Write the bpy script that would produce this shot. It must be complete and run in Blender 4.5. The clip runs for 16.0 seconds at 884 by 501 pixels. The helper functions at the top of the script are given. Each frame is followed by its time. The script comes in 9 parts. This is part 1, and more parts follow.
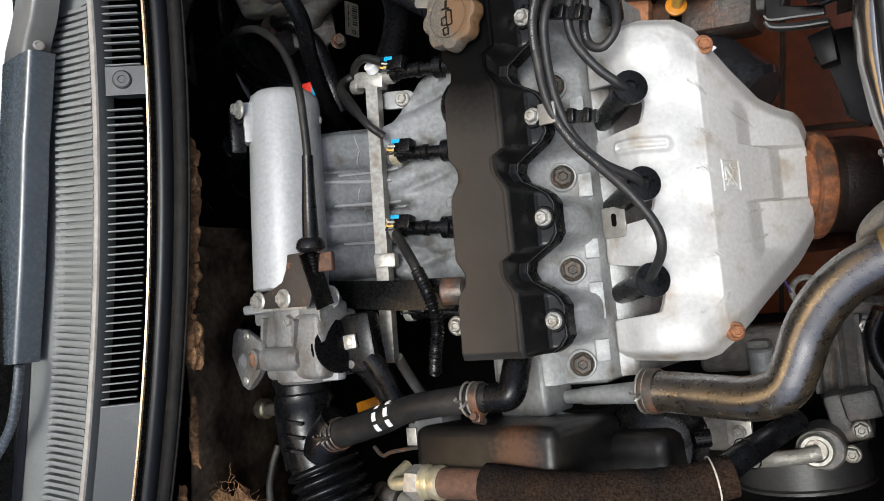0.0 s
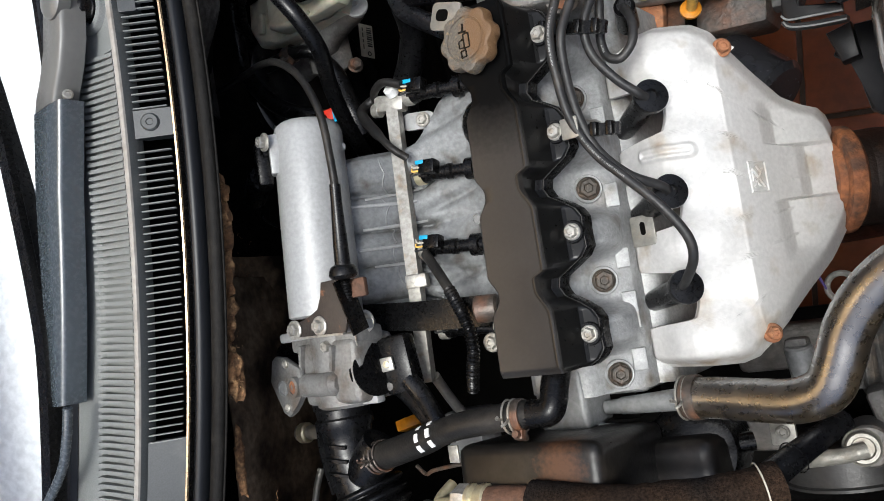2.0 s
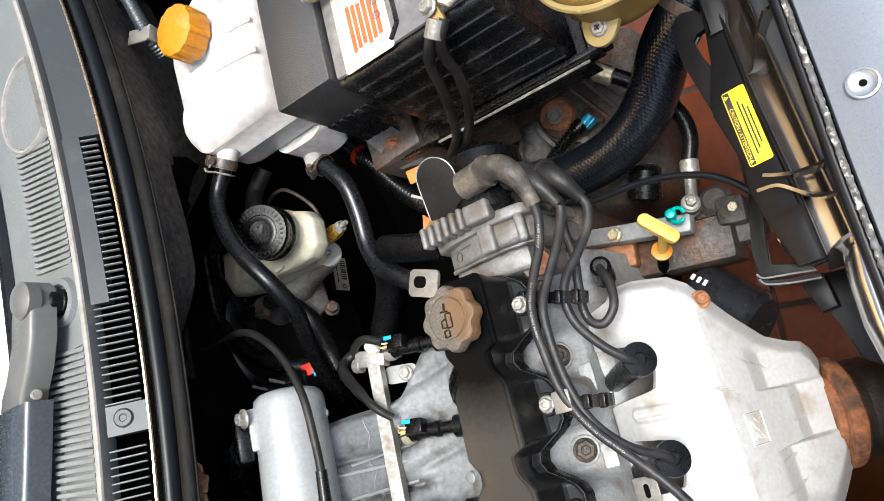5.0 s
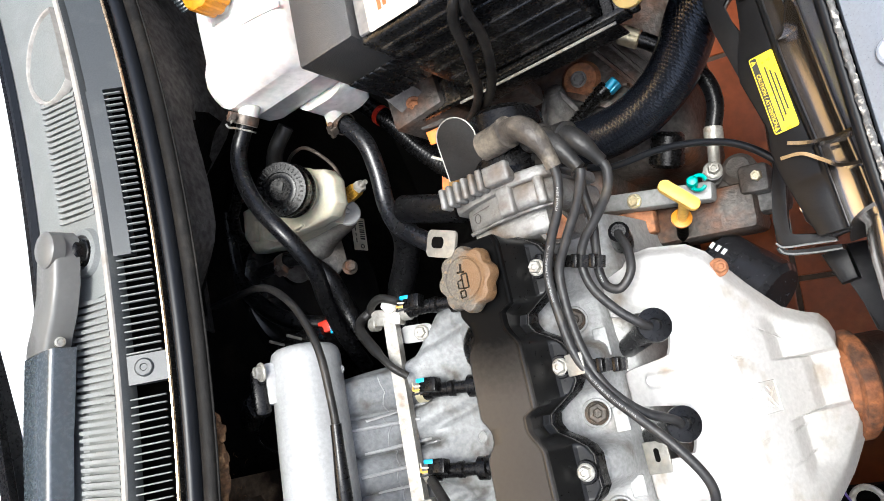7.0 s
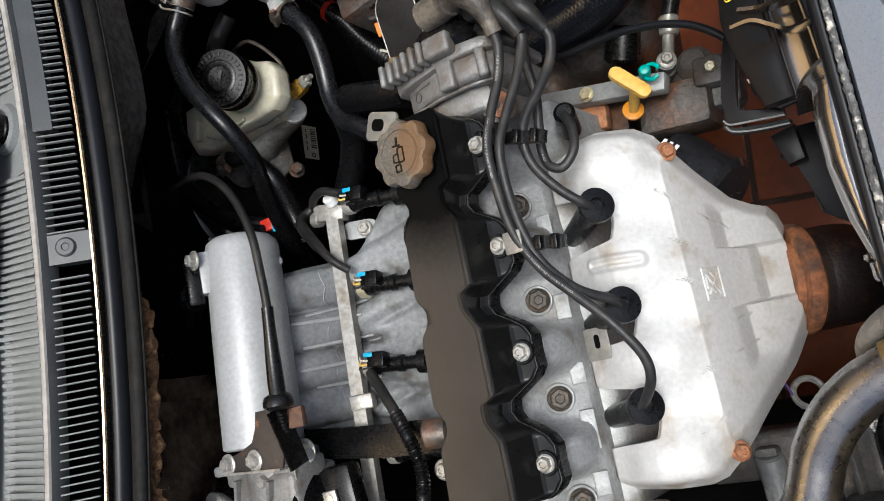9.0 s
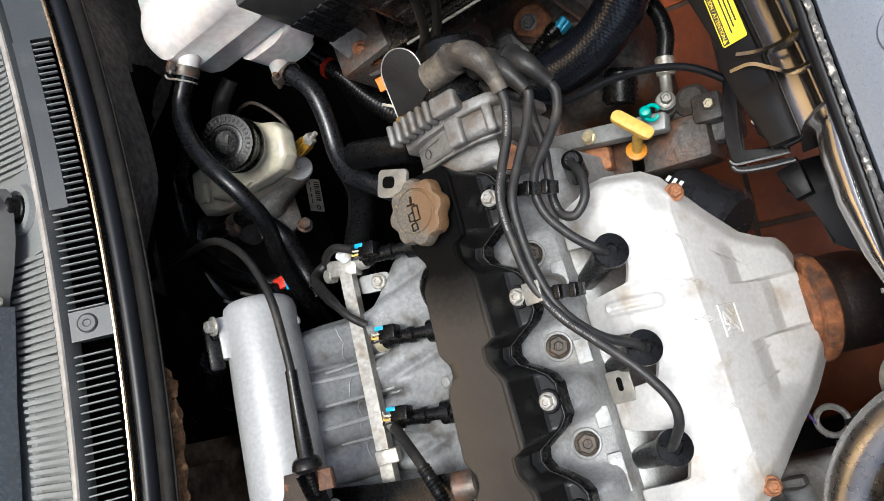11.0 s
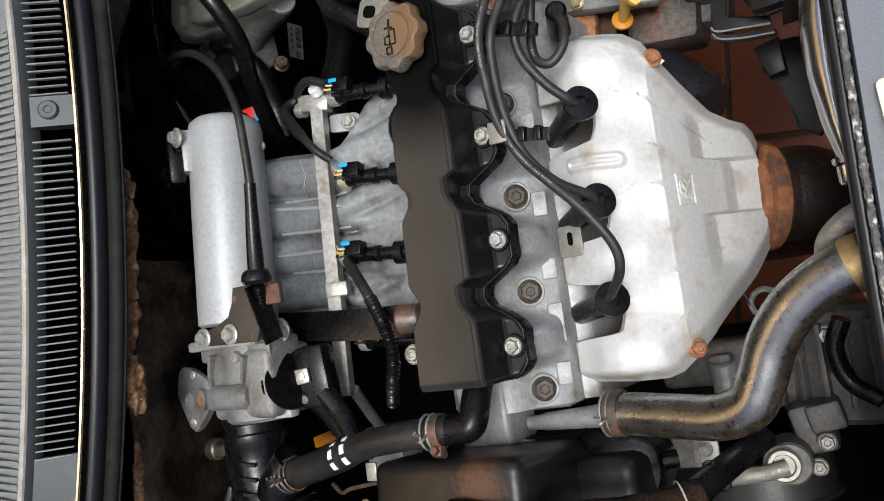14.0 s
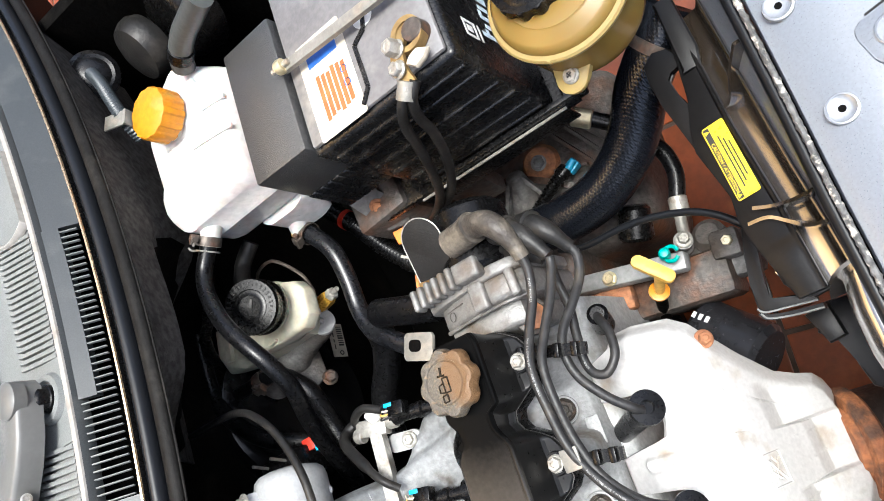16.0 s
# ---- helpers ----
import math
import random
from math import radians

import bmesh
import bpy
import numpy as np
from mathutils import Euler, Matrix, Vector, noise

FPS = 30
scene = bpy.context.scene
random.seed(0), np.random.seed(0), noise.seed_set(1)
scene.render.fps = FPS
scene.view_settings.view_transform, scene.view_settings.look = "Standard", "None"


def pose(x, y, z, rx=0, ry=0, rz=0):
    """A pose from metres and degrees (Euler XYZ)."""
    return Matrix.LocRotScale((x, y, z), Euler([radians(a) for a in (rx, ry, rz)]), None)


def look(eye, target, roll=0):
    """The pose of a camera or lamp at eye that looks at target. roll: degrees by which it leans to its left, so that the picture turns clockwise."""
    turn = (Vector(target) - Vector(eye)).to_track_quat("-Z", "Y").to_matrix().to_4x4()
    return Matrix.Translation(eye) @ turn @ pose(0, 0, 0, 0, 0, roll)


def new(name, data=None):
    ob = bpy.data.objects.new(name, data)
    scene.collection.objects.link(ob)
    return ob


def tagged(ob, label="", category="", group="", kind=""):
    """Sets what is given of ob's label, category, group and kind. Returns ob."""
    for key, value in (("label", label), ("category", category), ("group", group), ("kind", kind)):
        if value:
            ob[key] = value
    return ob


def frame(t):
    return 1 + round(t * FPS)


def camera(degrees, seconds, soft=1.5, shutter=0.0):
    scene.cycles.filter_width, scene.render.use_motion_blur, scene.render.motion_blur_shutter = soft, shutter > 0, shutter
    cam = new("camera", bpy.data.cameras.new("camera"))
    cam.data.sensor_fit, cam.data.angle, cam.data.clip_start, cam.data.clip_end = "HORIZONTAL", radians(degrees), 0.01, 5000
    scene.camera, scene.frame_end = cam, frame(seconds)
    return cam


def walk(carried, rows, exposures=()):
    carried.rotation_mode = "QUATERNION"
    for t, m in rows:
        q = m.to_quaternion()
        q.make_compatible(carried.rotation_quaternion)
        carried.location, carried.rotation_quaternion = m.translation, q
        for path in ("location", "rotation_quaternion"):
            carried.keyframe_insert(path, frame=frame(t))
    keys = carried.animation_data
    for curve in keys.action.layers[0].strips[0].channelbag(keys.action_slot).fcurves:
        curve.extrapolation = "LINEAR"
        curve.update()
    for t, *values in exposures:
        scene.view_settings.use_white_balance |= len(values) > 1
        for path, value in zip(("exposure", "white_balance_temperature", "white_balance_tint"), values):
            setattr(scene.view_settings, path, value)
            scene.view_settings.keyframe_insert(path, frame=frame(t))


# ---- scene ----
cam = camera(61.0, 16.0, 0.6)
PATH = [
    (0, 0.2921, -0.1484, 1.4135, 0.06, 35.83, -6.64),
    (0.5, 0.2880, -0.1518, 1.4223, -1.03, 37.99, -8.03),
    (1, 0.2809, -0.1562, 1.4187, -1.11, 37.28, -5.34),
    (1.5, 0.2801, -0.1528, 1.4122, -1.17, 37.48, -5.60),
    (2, 0.2920, -0.1340, 1.4220, -2.30, 37.51, -11.16),
    (2.5, 0.2940, -0.1528, 1.4295, -2.91, 38.86, -7.36),
    (3, 0.2842, -0.1832, 1.4087, 2.67, 35.85, 0.74),
    (3.5, 0.2876, -0.1720, 1.4051, 2.45, 35.61, -1.07),
    (4, 0.2904, -0.1218, 1.3955, 2.43, 35.25, -8.78),
    (4.5, 0.2952, -0.0595, 1.4134, 5.16, 35.43, -13.99),
    (4.7, 0.2971, -0.0305, 1.4180, 5.98, 35.47, -16.55),
    (6.8, 0.3011, -0.0155, 1.4141, 4.03, 36.37, -17.63),
    (7, 0.2989, -0.0295, 1.4185, 4.49, 36.79, -14.68),
    (7.5, 0.2939, -0.0618, 1.4182, 7.37, 37.49, -10.97),
    (8, 0.2956, -0.1495, 1.4005, 8.78, 33.96, -15.98),
    (8.5, 0.2927, -0.1357, 1.3903, 2.61, 34.67, -14.30),
    (9, 0.2926, -0.0960, 1.3749, 1.87, 35.02, -13.81),
    (9.2, 0.2906, -0.0717, 1.3794, 2.59, 34.22, -16.03),
    (11.3, 0.2859, -0.0734, 1.3948, 1.59, 34.74, -18.14),
    (11.5, 0.2813, -0.0830, 1.3963, 2.25, 34.53, -17.20),
    (12, 0.2784, -0.1102, 1.3962, 0.49, 34.78, -13.74),
    (12.5, 0.2757, -0.1233, 1.3930, -0.33, 33.14, -11.26),
    (13, 0.2794, -0.1341, 1.3906, -0.87, 33.31, -10.72),
    (13.5, 0.2829, -0.1436, 1.4015, -1.79, 32.82, -10.49),
    (14, 0.2831, -0.1409, 1.3906, -0.07, 32.66, -9.36),
    (14.5, 0.2843, -0.0976, 1.3932, 3.37, 33.86, -13.09),
    (15, 0.2885, -0.0528, 1.4011, 4.40, 36.06, -19.08),
    (15.5, 0.2951, -0.0312, 1.4047, 5.47, 36.04, -21.98),
    (16, 0.3020, -0.0144, 1.4009, 6.11, 36.06, -22.88),
]
# the film camera's own exposure and white balance along the walk
STOPS, WARM, TINT = 0.50, 5610.0, 5.0
GAIN = [(0.0, -0.06), (0.5, -0.02), (1.5, 0.12), (2.0, 0.05), (2.5, 0.10), (3.5, 0.10), (4.0, 0.06), (4.5, 0.32), (7.0, 0.92), (7.5, 0.92), (8.0, 0.80), (8.5, 0.06), (9.0, 0.0), (11.5, 0.32), (12.0, 0.06), (13.0, -0.05), (14.0, -0.05), (14.5, 0.03), (15.0, 0.58), (16.0, 0.93)]
walk(cam, [(t, pose(x, y, z, rx, ry, rz)) for t, x, y, z, rx, ry, rz in PATH], [(t, STOPS + g, WARM, TINT) for t, g in GAIN])

# ---- daylight: hazy sky with a veiled sun, high ahead of the car ----
SUN_EL, SUN_AZ = 72.0, -8.0      # degrees; azimuth from +x (front of the car) towards +y
world = bpy.data.worlds.new("sky")
scene.world = world
world.use_nodes = True
wn = world.node_tree.nodes
sky = wn.new("ShaderNodeTexSky")
sky.sky_type, sky.sun_disc = "NISHITA", False
sky.sun_elevation, sky.sun_rotation = radians(SUN_EL), radians(90 - SUN_AZ)
sky.dust_density, sky.air_density = 9.0, 0.7
wn["Background"].inputs["Strength"].default_value = 0.12
world.node_tree.links.new(sky.outputs[0], wn["Background"].inputs["Color"])
sun_data = bpy.data.lights.new("sun", "SUN")
sun_data.energy, sun_data.angle, sun_data.color = 2.0, radians(20.0), (1.0, 0.90, 0.76)
sun = new("sun", sun_data)
sun_dir = Vector((math.cos(radians(SUN_AZ)) * math.cos(radians(SUN_EL)), math.sin(radians(SUN_AZ)) * math.cos(radians(SUN_EL)), math.sin(radians(SUN_EL))))
sun.matrix_world = look(sun_dir * 20, (0, 0, 0))


# ---- materials ----
def mat(name, col, rough=0.5, metal=0.0, col2=None, scale=25.0, fine=220.0, bump=0.15, dirt=None, dirt_at=0.6, dirt_soft=0.12,
        dirt_scale=14.0, rough_var=0.06, spec=0.5, coat=0.0, stretch=(1, 1, 1), mix=0.5, trans=0.0, sss=0.0, rnd=0.0, speck=0.12):
    """A procedural surface: two tones in clouds, fine grain in bump and gloss, and dirt in patches."""
    m = bpy.data.materials.new(name)
    m.use_nodes = True
    nt = m.node_tree
    N, L = nt.nodes, nt.links
    b = N["Principled BSDF"]
    tc = N.new("ShaderNodeTexCoord")
    mp = N.new("ShaderNodeMapping")
    mp.inputs["Scale"].default_value = stretch
    L.new(tc.outputs["Object"], mp.inputs["Vector"])

    def noise_node(sc, detail=6.0):
        n = N.new("ShaderNodeTexNoise")
        n.inputs["Scale"].default_value, n.inputs["Detail"].default_value = sc, detail
        L.new(mp.outputs[0], n.inputs["Vector"])
        return n

    def rgb(c):
        return (*c, 1.0)
    big, small = noise_node(scale), noise_node(fine, 4.0)
    col2 = col2 or tuple(0.72 * c for c in col)
    mx = N.new("ShaderNodeMix")
    mx.data_type = "RGBA"
    mr = N.new("ShaderNodeMapRange")
    mr.inputs["From Min"].default_value, mr.inputs["From Max"].default_value = mix - 0.2, mix + 0.2
    L.new(big.outputs["Fac"], mr.inputs["Value"])
    L.new(mr.outputs[0], mx.inputs["Factor"])
    mx.inputs["A"].default_value, mx.inputs["B"].default_value = rgb(col), rgb(col2)
    out = mx.outputs["Result"]
    if rnd:
        oi = N.new("ShaderNodeObjectInfo")
        hs = N.new("ShaderNodeHueSaturation")
        m2 = N.new("ShaderNodeMapRange")
        m2.inputs["To Min"].default_value, m2.inputs["To Max"].default_value = 1 - rnd, 1 + rnd
        L.new(oi.outputs["Random"], m2.inputs["Value"])
        L.new(m2.outputs[0], hs.inputs["Value"])
        L.new(out, hs.inputs["Color"])
        out = hs.outputs[0]
    if dirt:
        dn = noise_node(dirt_scale, 8.0)
        dr = N.new("ShaderNodeMapRange")
        dr.inputs["From Min"].default_value, dr.inputs["From Max"].default_value = dirt_at - dirt_soft, dirt_at + dirt_soft
        L.new(dn.outputs["Fac"], dr.inputs["Value"])
        md = N.new("ShaderNodeMix")
        md.data_type = "RGBA"
        L.new(dr.outputs[0], md.inputs["Factor"])
        L.new(out, md.inputs["A"])
        md.inputs["B"].default_value = rgb(dirt)
        out = md.outputs["Result"]
        if metal:
            mm = N.new("ShaderNodeMapRange")
            mm.inputs["To Min"].default_value, mm.inputs["To Max"].default_value = metal, 0.0
            L.new(dr.outputs[0], mm.inputs["Value"])
            L.new(mm.outputs[0], b.inputs["Metallic"])
    elif metal:
        b.inputs["Metallic"].default_value = metal
    if speck:
        sp = noise_node(fine * 0.55, 5.0)
        sr = N.new("ShaderNodeMapRange")
        sr.inputs["From Min"].default_value, sr.inputs["From Max"].default_value = 0.35, 0.65
        sr.inputs["To Min"].default_value, sr.inputs["To Max"].default_value = 1 - speck, 1 + speck
        L.new(sp.outputs["Fac"], sr.inputs["Value"])
        hv = N.new("ShaderNodeHueSaturation")
        L.new(sr.outputs[0], hv.inputs["Value"])
        L.new(out, hv.inputs["Color"])
        out = hv.outputs[0]
    L.new(out, b.inputs["Base Color"])
    rr = N.new("ShaderNodeMapRange")
    rr.inputs["From Min"].default_value, rr.inputs["From Max"].default_value = 0.3, 0.7
    rr.inputs["To Min"].default_value, rr.inputs["To Max"].default_value = max(0.03, rough - rough_var), min(1.0, rough + rough_var)
    L.new(small.outputs["Fac"], rr.inputs["Value"])
    L.new(rr.outputs[0], b.inputs["Roughness"])
    if bump:
        bp = N.new("ShaderNodeBump")
        bp.inputs["Strength"].default_value, bp.inputs["Distance"].default_value = min(1.0, bump * 2.4), 0.0010
        L.new(small.outputs["Fac"], bp.inputs["Height"])
        L.new(bp.outputs[0], b.inputs["Normal"])
    b.inputs["Specular IOR Level"].default_value = spec
    b.inputs["Coat Weight"].default_value = coat
    b.inputs["Transmission Weight"].default_value = trans
    if sss:
        b.inputs["Subsurface Weight"].default_value, b.inputs["Subsurface Scale"].default_value = sss, 0.02
    return m


M_ALU = mat("cast_aluminium", (0.255, 0.258, 0.255), 0.46, 0.25, (0.195, 0.197, 0.193), 20, 420, 0.14, (0.095, 0.080, 0.062), 0.67, 0.08, 34, speck=0.12)
M_ALU_L = mat("painted_aluminium", (0.32, 0.322, 0.32), 0.42, 0.1, (0.275, 0.275, 0.268), 9, 420, 0.10, (0.17, 0.153, 0.125), 0.68, 0.10, 22, speck=0.08)
M_ALU_D = mat("dirty_aluminium", (0.16, 0.158, 0.152), 0.6, 0.2, (0.085, 0.077, 0.067), 18, 240, 0.4, (0.035, 0.025, 0.017), 0.55, 0.12, 16, speck=0.3)
M_GEAR = mat("oily_gearbox_casting", (0.10, 0.092, 0.084), 0.5, 0.15, (0.042, 0.034, 0.027), 14, 260, 0.5, (0.075, 0.032, 0.014), 0.54, 0.08, 22, speck=0.35)
M_SHIELD = mat("aluminised_heat_shield", (0.52, 0.512, 0.495), 0.52, 0.1, (0.465, 0.455, 0.435), 11, 420, 0.05, (0.30, 0.245, 0.18), 0.66, 0.09, 26, 0.06, speck=0.07)
M_COVER = mat("black_enamel", (0.0045, 0.0045, 0.0045), 0.30, 0.0, (0.007, 0.0068, 0.0065), 14, 320, 0.0, (0.016, 0.014, 0.012), 0.70, 0.10, 30, rough_var=0.03, spec=0.30, speck=0.2)
# same enamel, lightened on top: dust plus the sheen it reflects
M_COVER_T = mat("dusty_sheen_enamel", (0.019, 0.0172, 0.0152), 0.30, 0.0, (0.026, 0.0235, 0.0205), 11, 520, 0.0, (0.012, 0.011, 0.010), 0.62, 0.12, 16, rough_var=0.02, spec=0.30, speck=0.07)
M_GASKET = mat("worn_gasket_edge", (0.06, 0.058, 0.055), 0.4, 0.0, (0.03, 0.029, 0.028), 60, 400, 0.1)
M_BLACK = mat("black_plastic", (0.0022, 0.0022, 0.0025), 0.28, 0.0, (0.0045, 0.0043, 0.0041), 30, 300, 0.025, (0.018, 0.0155, 0.013), 0.68, 0.1, 24, spec=0.22, speck=0.2)
M_RUBBER = mat("black_rubber", (0.0024, 0.0024, 0.0030), 0.30, 0.0, (0.0048, 0.0048, 0.0050), 40, 350, 0.015, (0.018, 0.016, 0.014), 0.68, 0.1, 30, spec=0.30, speck=0.2)
M_RUBBER_D = mat("dusty_rubber", (0.009, 0.0088, 0.0086), 0.42, 0.0, (0.017, 0.016, 0.0145), 35, 350, 0.15, (0.036, 0.032, 0.027), 0.64, 0.12, 30, spec=0.25, speck=0.25)
# brown base puts the gold reflection into the rubber's colour
M_HOSE = mat("weathered_gold_sheen_hose", (0.013, 0.0098, 0.0064), 0.30, 0.0, (0.032, 0.0232, 0.0128), 24, 160, 0.035, (0.045, 0.034, 0.02), 0.62, 0.12, 60, rough_var=0.08, spec=1.0, coat=0.9, stretch=(1, 1, 1), speck=0.35)
M_HOSE.node_tree.nodes["Principled BSDF"].inputs["IOR"].default_value = 1.75
M_HOSE.node_tree.nodes["Principled BSDF"].inputs["Coat IOR"].default_value = 1.7
M_HOSE.node_tree.nodes["Principled BSDF"].inputs["Coat Roughness"].default_value = 0.24
M_BRAID = mat("woven_hose", (0.0045, 0.005, 0.0065), 0.30, 0.0, (0.009, 0.009, 0.010), 40, 300, 0.02, spec=0.5)
M_STEEL = mat("zinc_plated_steel", (0.38, 0.365, 0.33), 0.36, 0.5, (0.28, 0.265, 0.23), 60, 400, 0.14, (0.22, 0.16, 0.10), 0.66, 0.08, 60, speck=0.2)
M_STEEL_D = mat("dark_steel", (0.10, 0.085, 0.072), 0.45, 0.5, (0.06, 0.048, 0.038), 60, 300, 0.2, (0.12, 0.055, 0.028), 0.58, 0.1, 50, speck=0.25)
M_RUST = mat("rusty_steel", (0.20, 0.078, 0.034), 0.75, 0.1, (0.36, 0.16, 0.068), 60, 300, 0.5, (0.10, 0.05, 0.034), 0.6, 0.1, 50, speck=0.25)
M_RUST_O = mat("orange_rust", (0.32, 0.120, 0.040), 0.8, 0.0, (0.17, 0.062, 0.025), 38, 250, 0.6, (0.085, 0.040, 0.022), 0.55, 0.08, 50, speck=0.3)
M_COWL = mat("faded_grey_plastic", (0.165, 0.172, 0.166), 0.42, 0.0, (0.138, 0.144, 0.139), 8, 1400, 0.03, (0.17, 0.175, 0.17), 0.62, 0.12, 30, speck=0.14)
M_COWL_D = mat("dark_grey_plastic", (0.036, 0.040, 0.042), 0.42, 0.0, (0.030, 0.0335, 0.035), 12, 1400, 0.03, (0.06, 0.064, 0.062), 0.66, 0.1, 30, speck=0.16)
M_SEAL = mat("weatherstrip_rubber", (0.0048, 0.0055, 0.0070), 0.38, 0.0, (0.0065, 0.0073, 0.0090), 30, 300, 0.0, rough_var=0.03, spec=0.3, speck=0.1)
M_TANK = mat("milky_polyethylene", (0.50, 0.475, 0.452), 0.35, 0.0, (0.485, 0.460, 0.436), 8, 200, 0.05, None, rough_var=0.08, sss=0.25)
M_TANK_Y = mat("yellowed_polyethylene", (0.195, 0.125, 0.03), 0.26, 0.0, (0.17, 0.105, 0.022), 9, 200, 0.0, rough_var=0.0, sss=0.12, speck=0.0)
M_TANK_C = mat("cream_polyethylene", (0.44, 0.42, 0.33), 0.34, 0.0, (0.39, 0.365, 0.275), 12, 200, 0.03, (0.26, 0.22, 0.15), 0.70, 0.08, 20, sss=0.12)
M_YELLOW = mat("yellow_plastic", (0.50, 0.20, 0.004), 0.36, 0.0, (0.45, 0.17, 0.003), 20, 300, 0.08, (0.42, 0.22, 0.04), 0.7, 0.06, 40)
M_YELLOW_P = mat("pale_yellow_plastic", (0.66, 0.42, 0.10), 0.4, 0.0, (0.60, 0.35, 0.065), 30, 300, 0.1)
M_BATT = mat("battery_case_plastic", (0.005, 0.005, 0.0055), 0.28, 0.0, (0.008, 0.0078, 0.0078), 25, 300, 0.1, (0.04, 0.037, 0.033), 0.64, 0.10, 34, spec=0.4, speck=0.2)
M_BATT_T = mat("battery_top_plastic", (0.15, 0.145, 0.145), 0.4, 0.0, (0.11, 0.105, 0.105), 18, 300, 0.1, (0.22, 0.21, 0.19), 0.64, 0.1, 22)
M_TEXT_BLACK = mat("pebbled_black_plastic", (0.013, 0.013, 0.013), 0.40, 0.0, (0.022, 0.0215, 0.021), 12, 1100, 0.45, (0.06, 0.057, 0.052), 0.64, 0.10, 300, speck=0.35, spec=0.9, coat=0.25)
M_PANEL = mat("grey_body_paint", (0.175, 0.19, 0.212), 0.32, 0.15, (0.165, 0.18, 0.203), 6, 900, 0.01, (0.13, 0.135, 0.145), 0.76, 0.03, 60, coat=0.3, speck=0.05)
# brown base adds the gold reflection to the black plastic
M_SHROUD = mat("gold_sheen_black_shroud", (0.020, 0.0145, 0.009), 0.22, 0.0, (0.034, 0.024, 0.014), 16, 250, 0.02, (0.05, 0.036, 0.024), 0.66, 0.12, 16, 0.04, spec=1.0, coat=1.0, speck=0.15)
M_SHROUD.node_tree.nodes["Principled BSDF"].inputs["IOR"].default_value = 2.0
M_SHROUD.node_tree.nodes["Principled BSDF"].inputs["Coat IOR"].default_value = 2.0
M_SHROUD.node_tree.nodes["Principled BSDF"].inputs["Coat Roughness"].default_value = 0.12
M_FIBRE = mat("brown_jute_felt", (0.19, 0.10, 0.043), 0.95, 0.0, (0.08, 0.040, 0.017), 60, 300, 1.0, (0.34, 0.20, 0.09), 0.6, 0.1, 120, speck=0.5)
M_FOAM = mat("crumbling_foam_sleeve", (0.0085, 0.0075, 0.0070), 0.95, 0.0, (0.034, 0.0195, 0.011), 13, 900, 1.0, None, spec=0.08, speck=0.55, mix=0.56)
M_FOAM_B = mat("brown_cloth_tape", (0.10, 0.05, 0.028), 0.8, 0.0, (0.07, 0.035, 0.02), 30, 300, 0.4, speck=0.25)
# near-black: the shade of the deep bay is put in this colour
M_WALL = mat("shaded_bay_black", (0.0026, 0.0024, 0.0022), 0.85, 0.0, (0.0045, 0.0042, 0.0037), 18, 200, 0.6, (0.011, 0.009, 0.007), 0.66, 0.1, 16, spec=0.03, speck=0.35)
M_FELT = mat("moulded_bulkhead_felt", (0.046, 0.043, 0.040), 0.85, 0.0, (0.066, 0.061, 0.056), 14, 240, 0.5, (0.045, 0.041, 0.036), 0.64, 0.1, 22, spec=0.08, speck=0.35)
M_BULK = mat("dusty_bulkhead_paint", (0.085, 0.058, 0.036), 0.7, 0.0, (0.20, 0.150, 0.100), 9, 200, 0.3, (0.014, 0.009, 0.006), 0.52, 0.10, 13, spec=0.15, speck=0.3)
# shade inside holes, ducts and under the engine is put in this near-black
M_DARK = mat("shade_black", (0.0012, 0.0011, 0.0010), 0.7, 0.0, (0.0022, 0.0019, 0.0016), 14, 150, 0.4, spec=0.06)
M_TILE = mat("terracotta_floor_tile", (0.28, 0.062, 0.012), 0.34, 0.0, (0.205, 0.044, 0.0085), 6, 120, 0.12, (0.38, 0.11, 0.03), 0.66, 0.1, 9, rnd=0.12)
M_JOINT = mat("dirty_tile_joint", (0.06, 0.04, 0.03), 0.9, 0.0, (0.09, 0.06, 0.045), 20, 150, 0.4)
M_BLUE = mat("sky_blue_plastic", (0.03, 0.36, 0.62), 0.4, 0.0, None, 30, 300, 0.08)
M_RED = mat("red_plastic", (0.62, 0.035, 0.015), 0.4, 0.0, None, 30, 300, 0.08)
M_ORANGE = mat("sunlit_tile_orange", (0.86, 0.22, 0.02), 0.5, 0.0, None, 30, 300, 0.08)
M_TEAL = mat("teal_plastic", (0.0, 0.33, 0.28), 0.4, 0.0, None, 30, 300, 0.08)
M_BRASS = mat("tarnished_brass", (0.40, 0.28, 0.11), 0.4, 0.6, (0.28, 0.18, 0.07), 50, 300, 0.15)
M_WHITE = mat("white_print", (0.78, 0.78, 0.76), 0.5, 0.0, None, 40, 300, 0.05)
M_PRINT = mat("worn_grey_print", (0.30, 0.30, 0.29), 0.5, 0.0, (0.16, 0.16, 0.155), 90, 300, 0.05)
M_INK = mat("black_ink", (0.02, 0.02, 0.02), 0.5, 0.0, None, 40, 300, 0.05)
M_LABEL_Y = mat("yellow_warning_label", (0.85, 0.62, 0.02), 0.3, 0.0, (0.80, 0.56, 0.015), 20, 200, 0.03)
M_LABEL_W = mat("white_paper_label", (0.52, 0.49, 0.42), 0.4, 0.0, (0.46, 0.41, 0.32), 20, 200, 0.05)
M_TERRA = mat("orange_label_print", (0.42, 0.115, 0.028), 0.5, 0.0, None, 30, 300, 0.05)
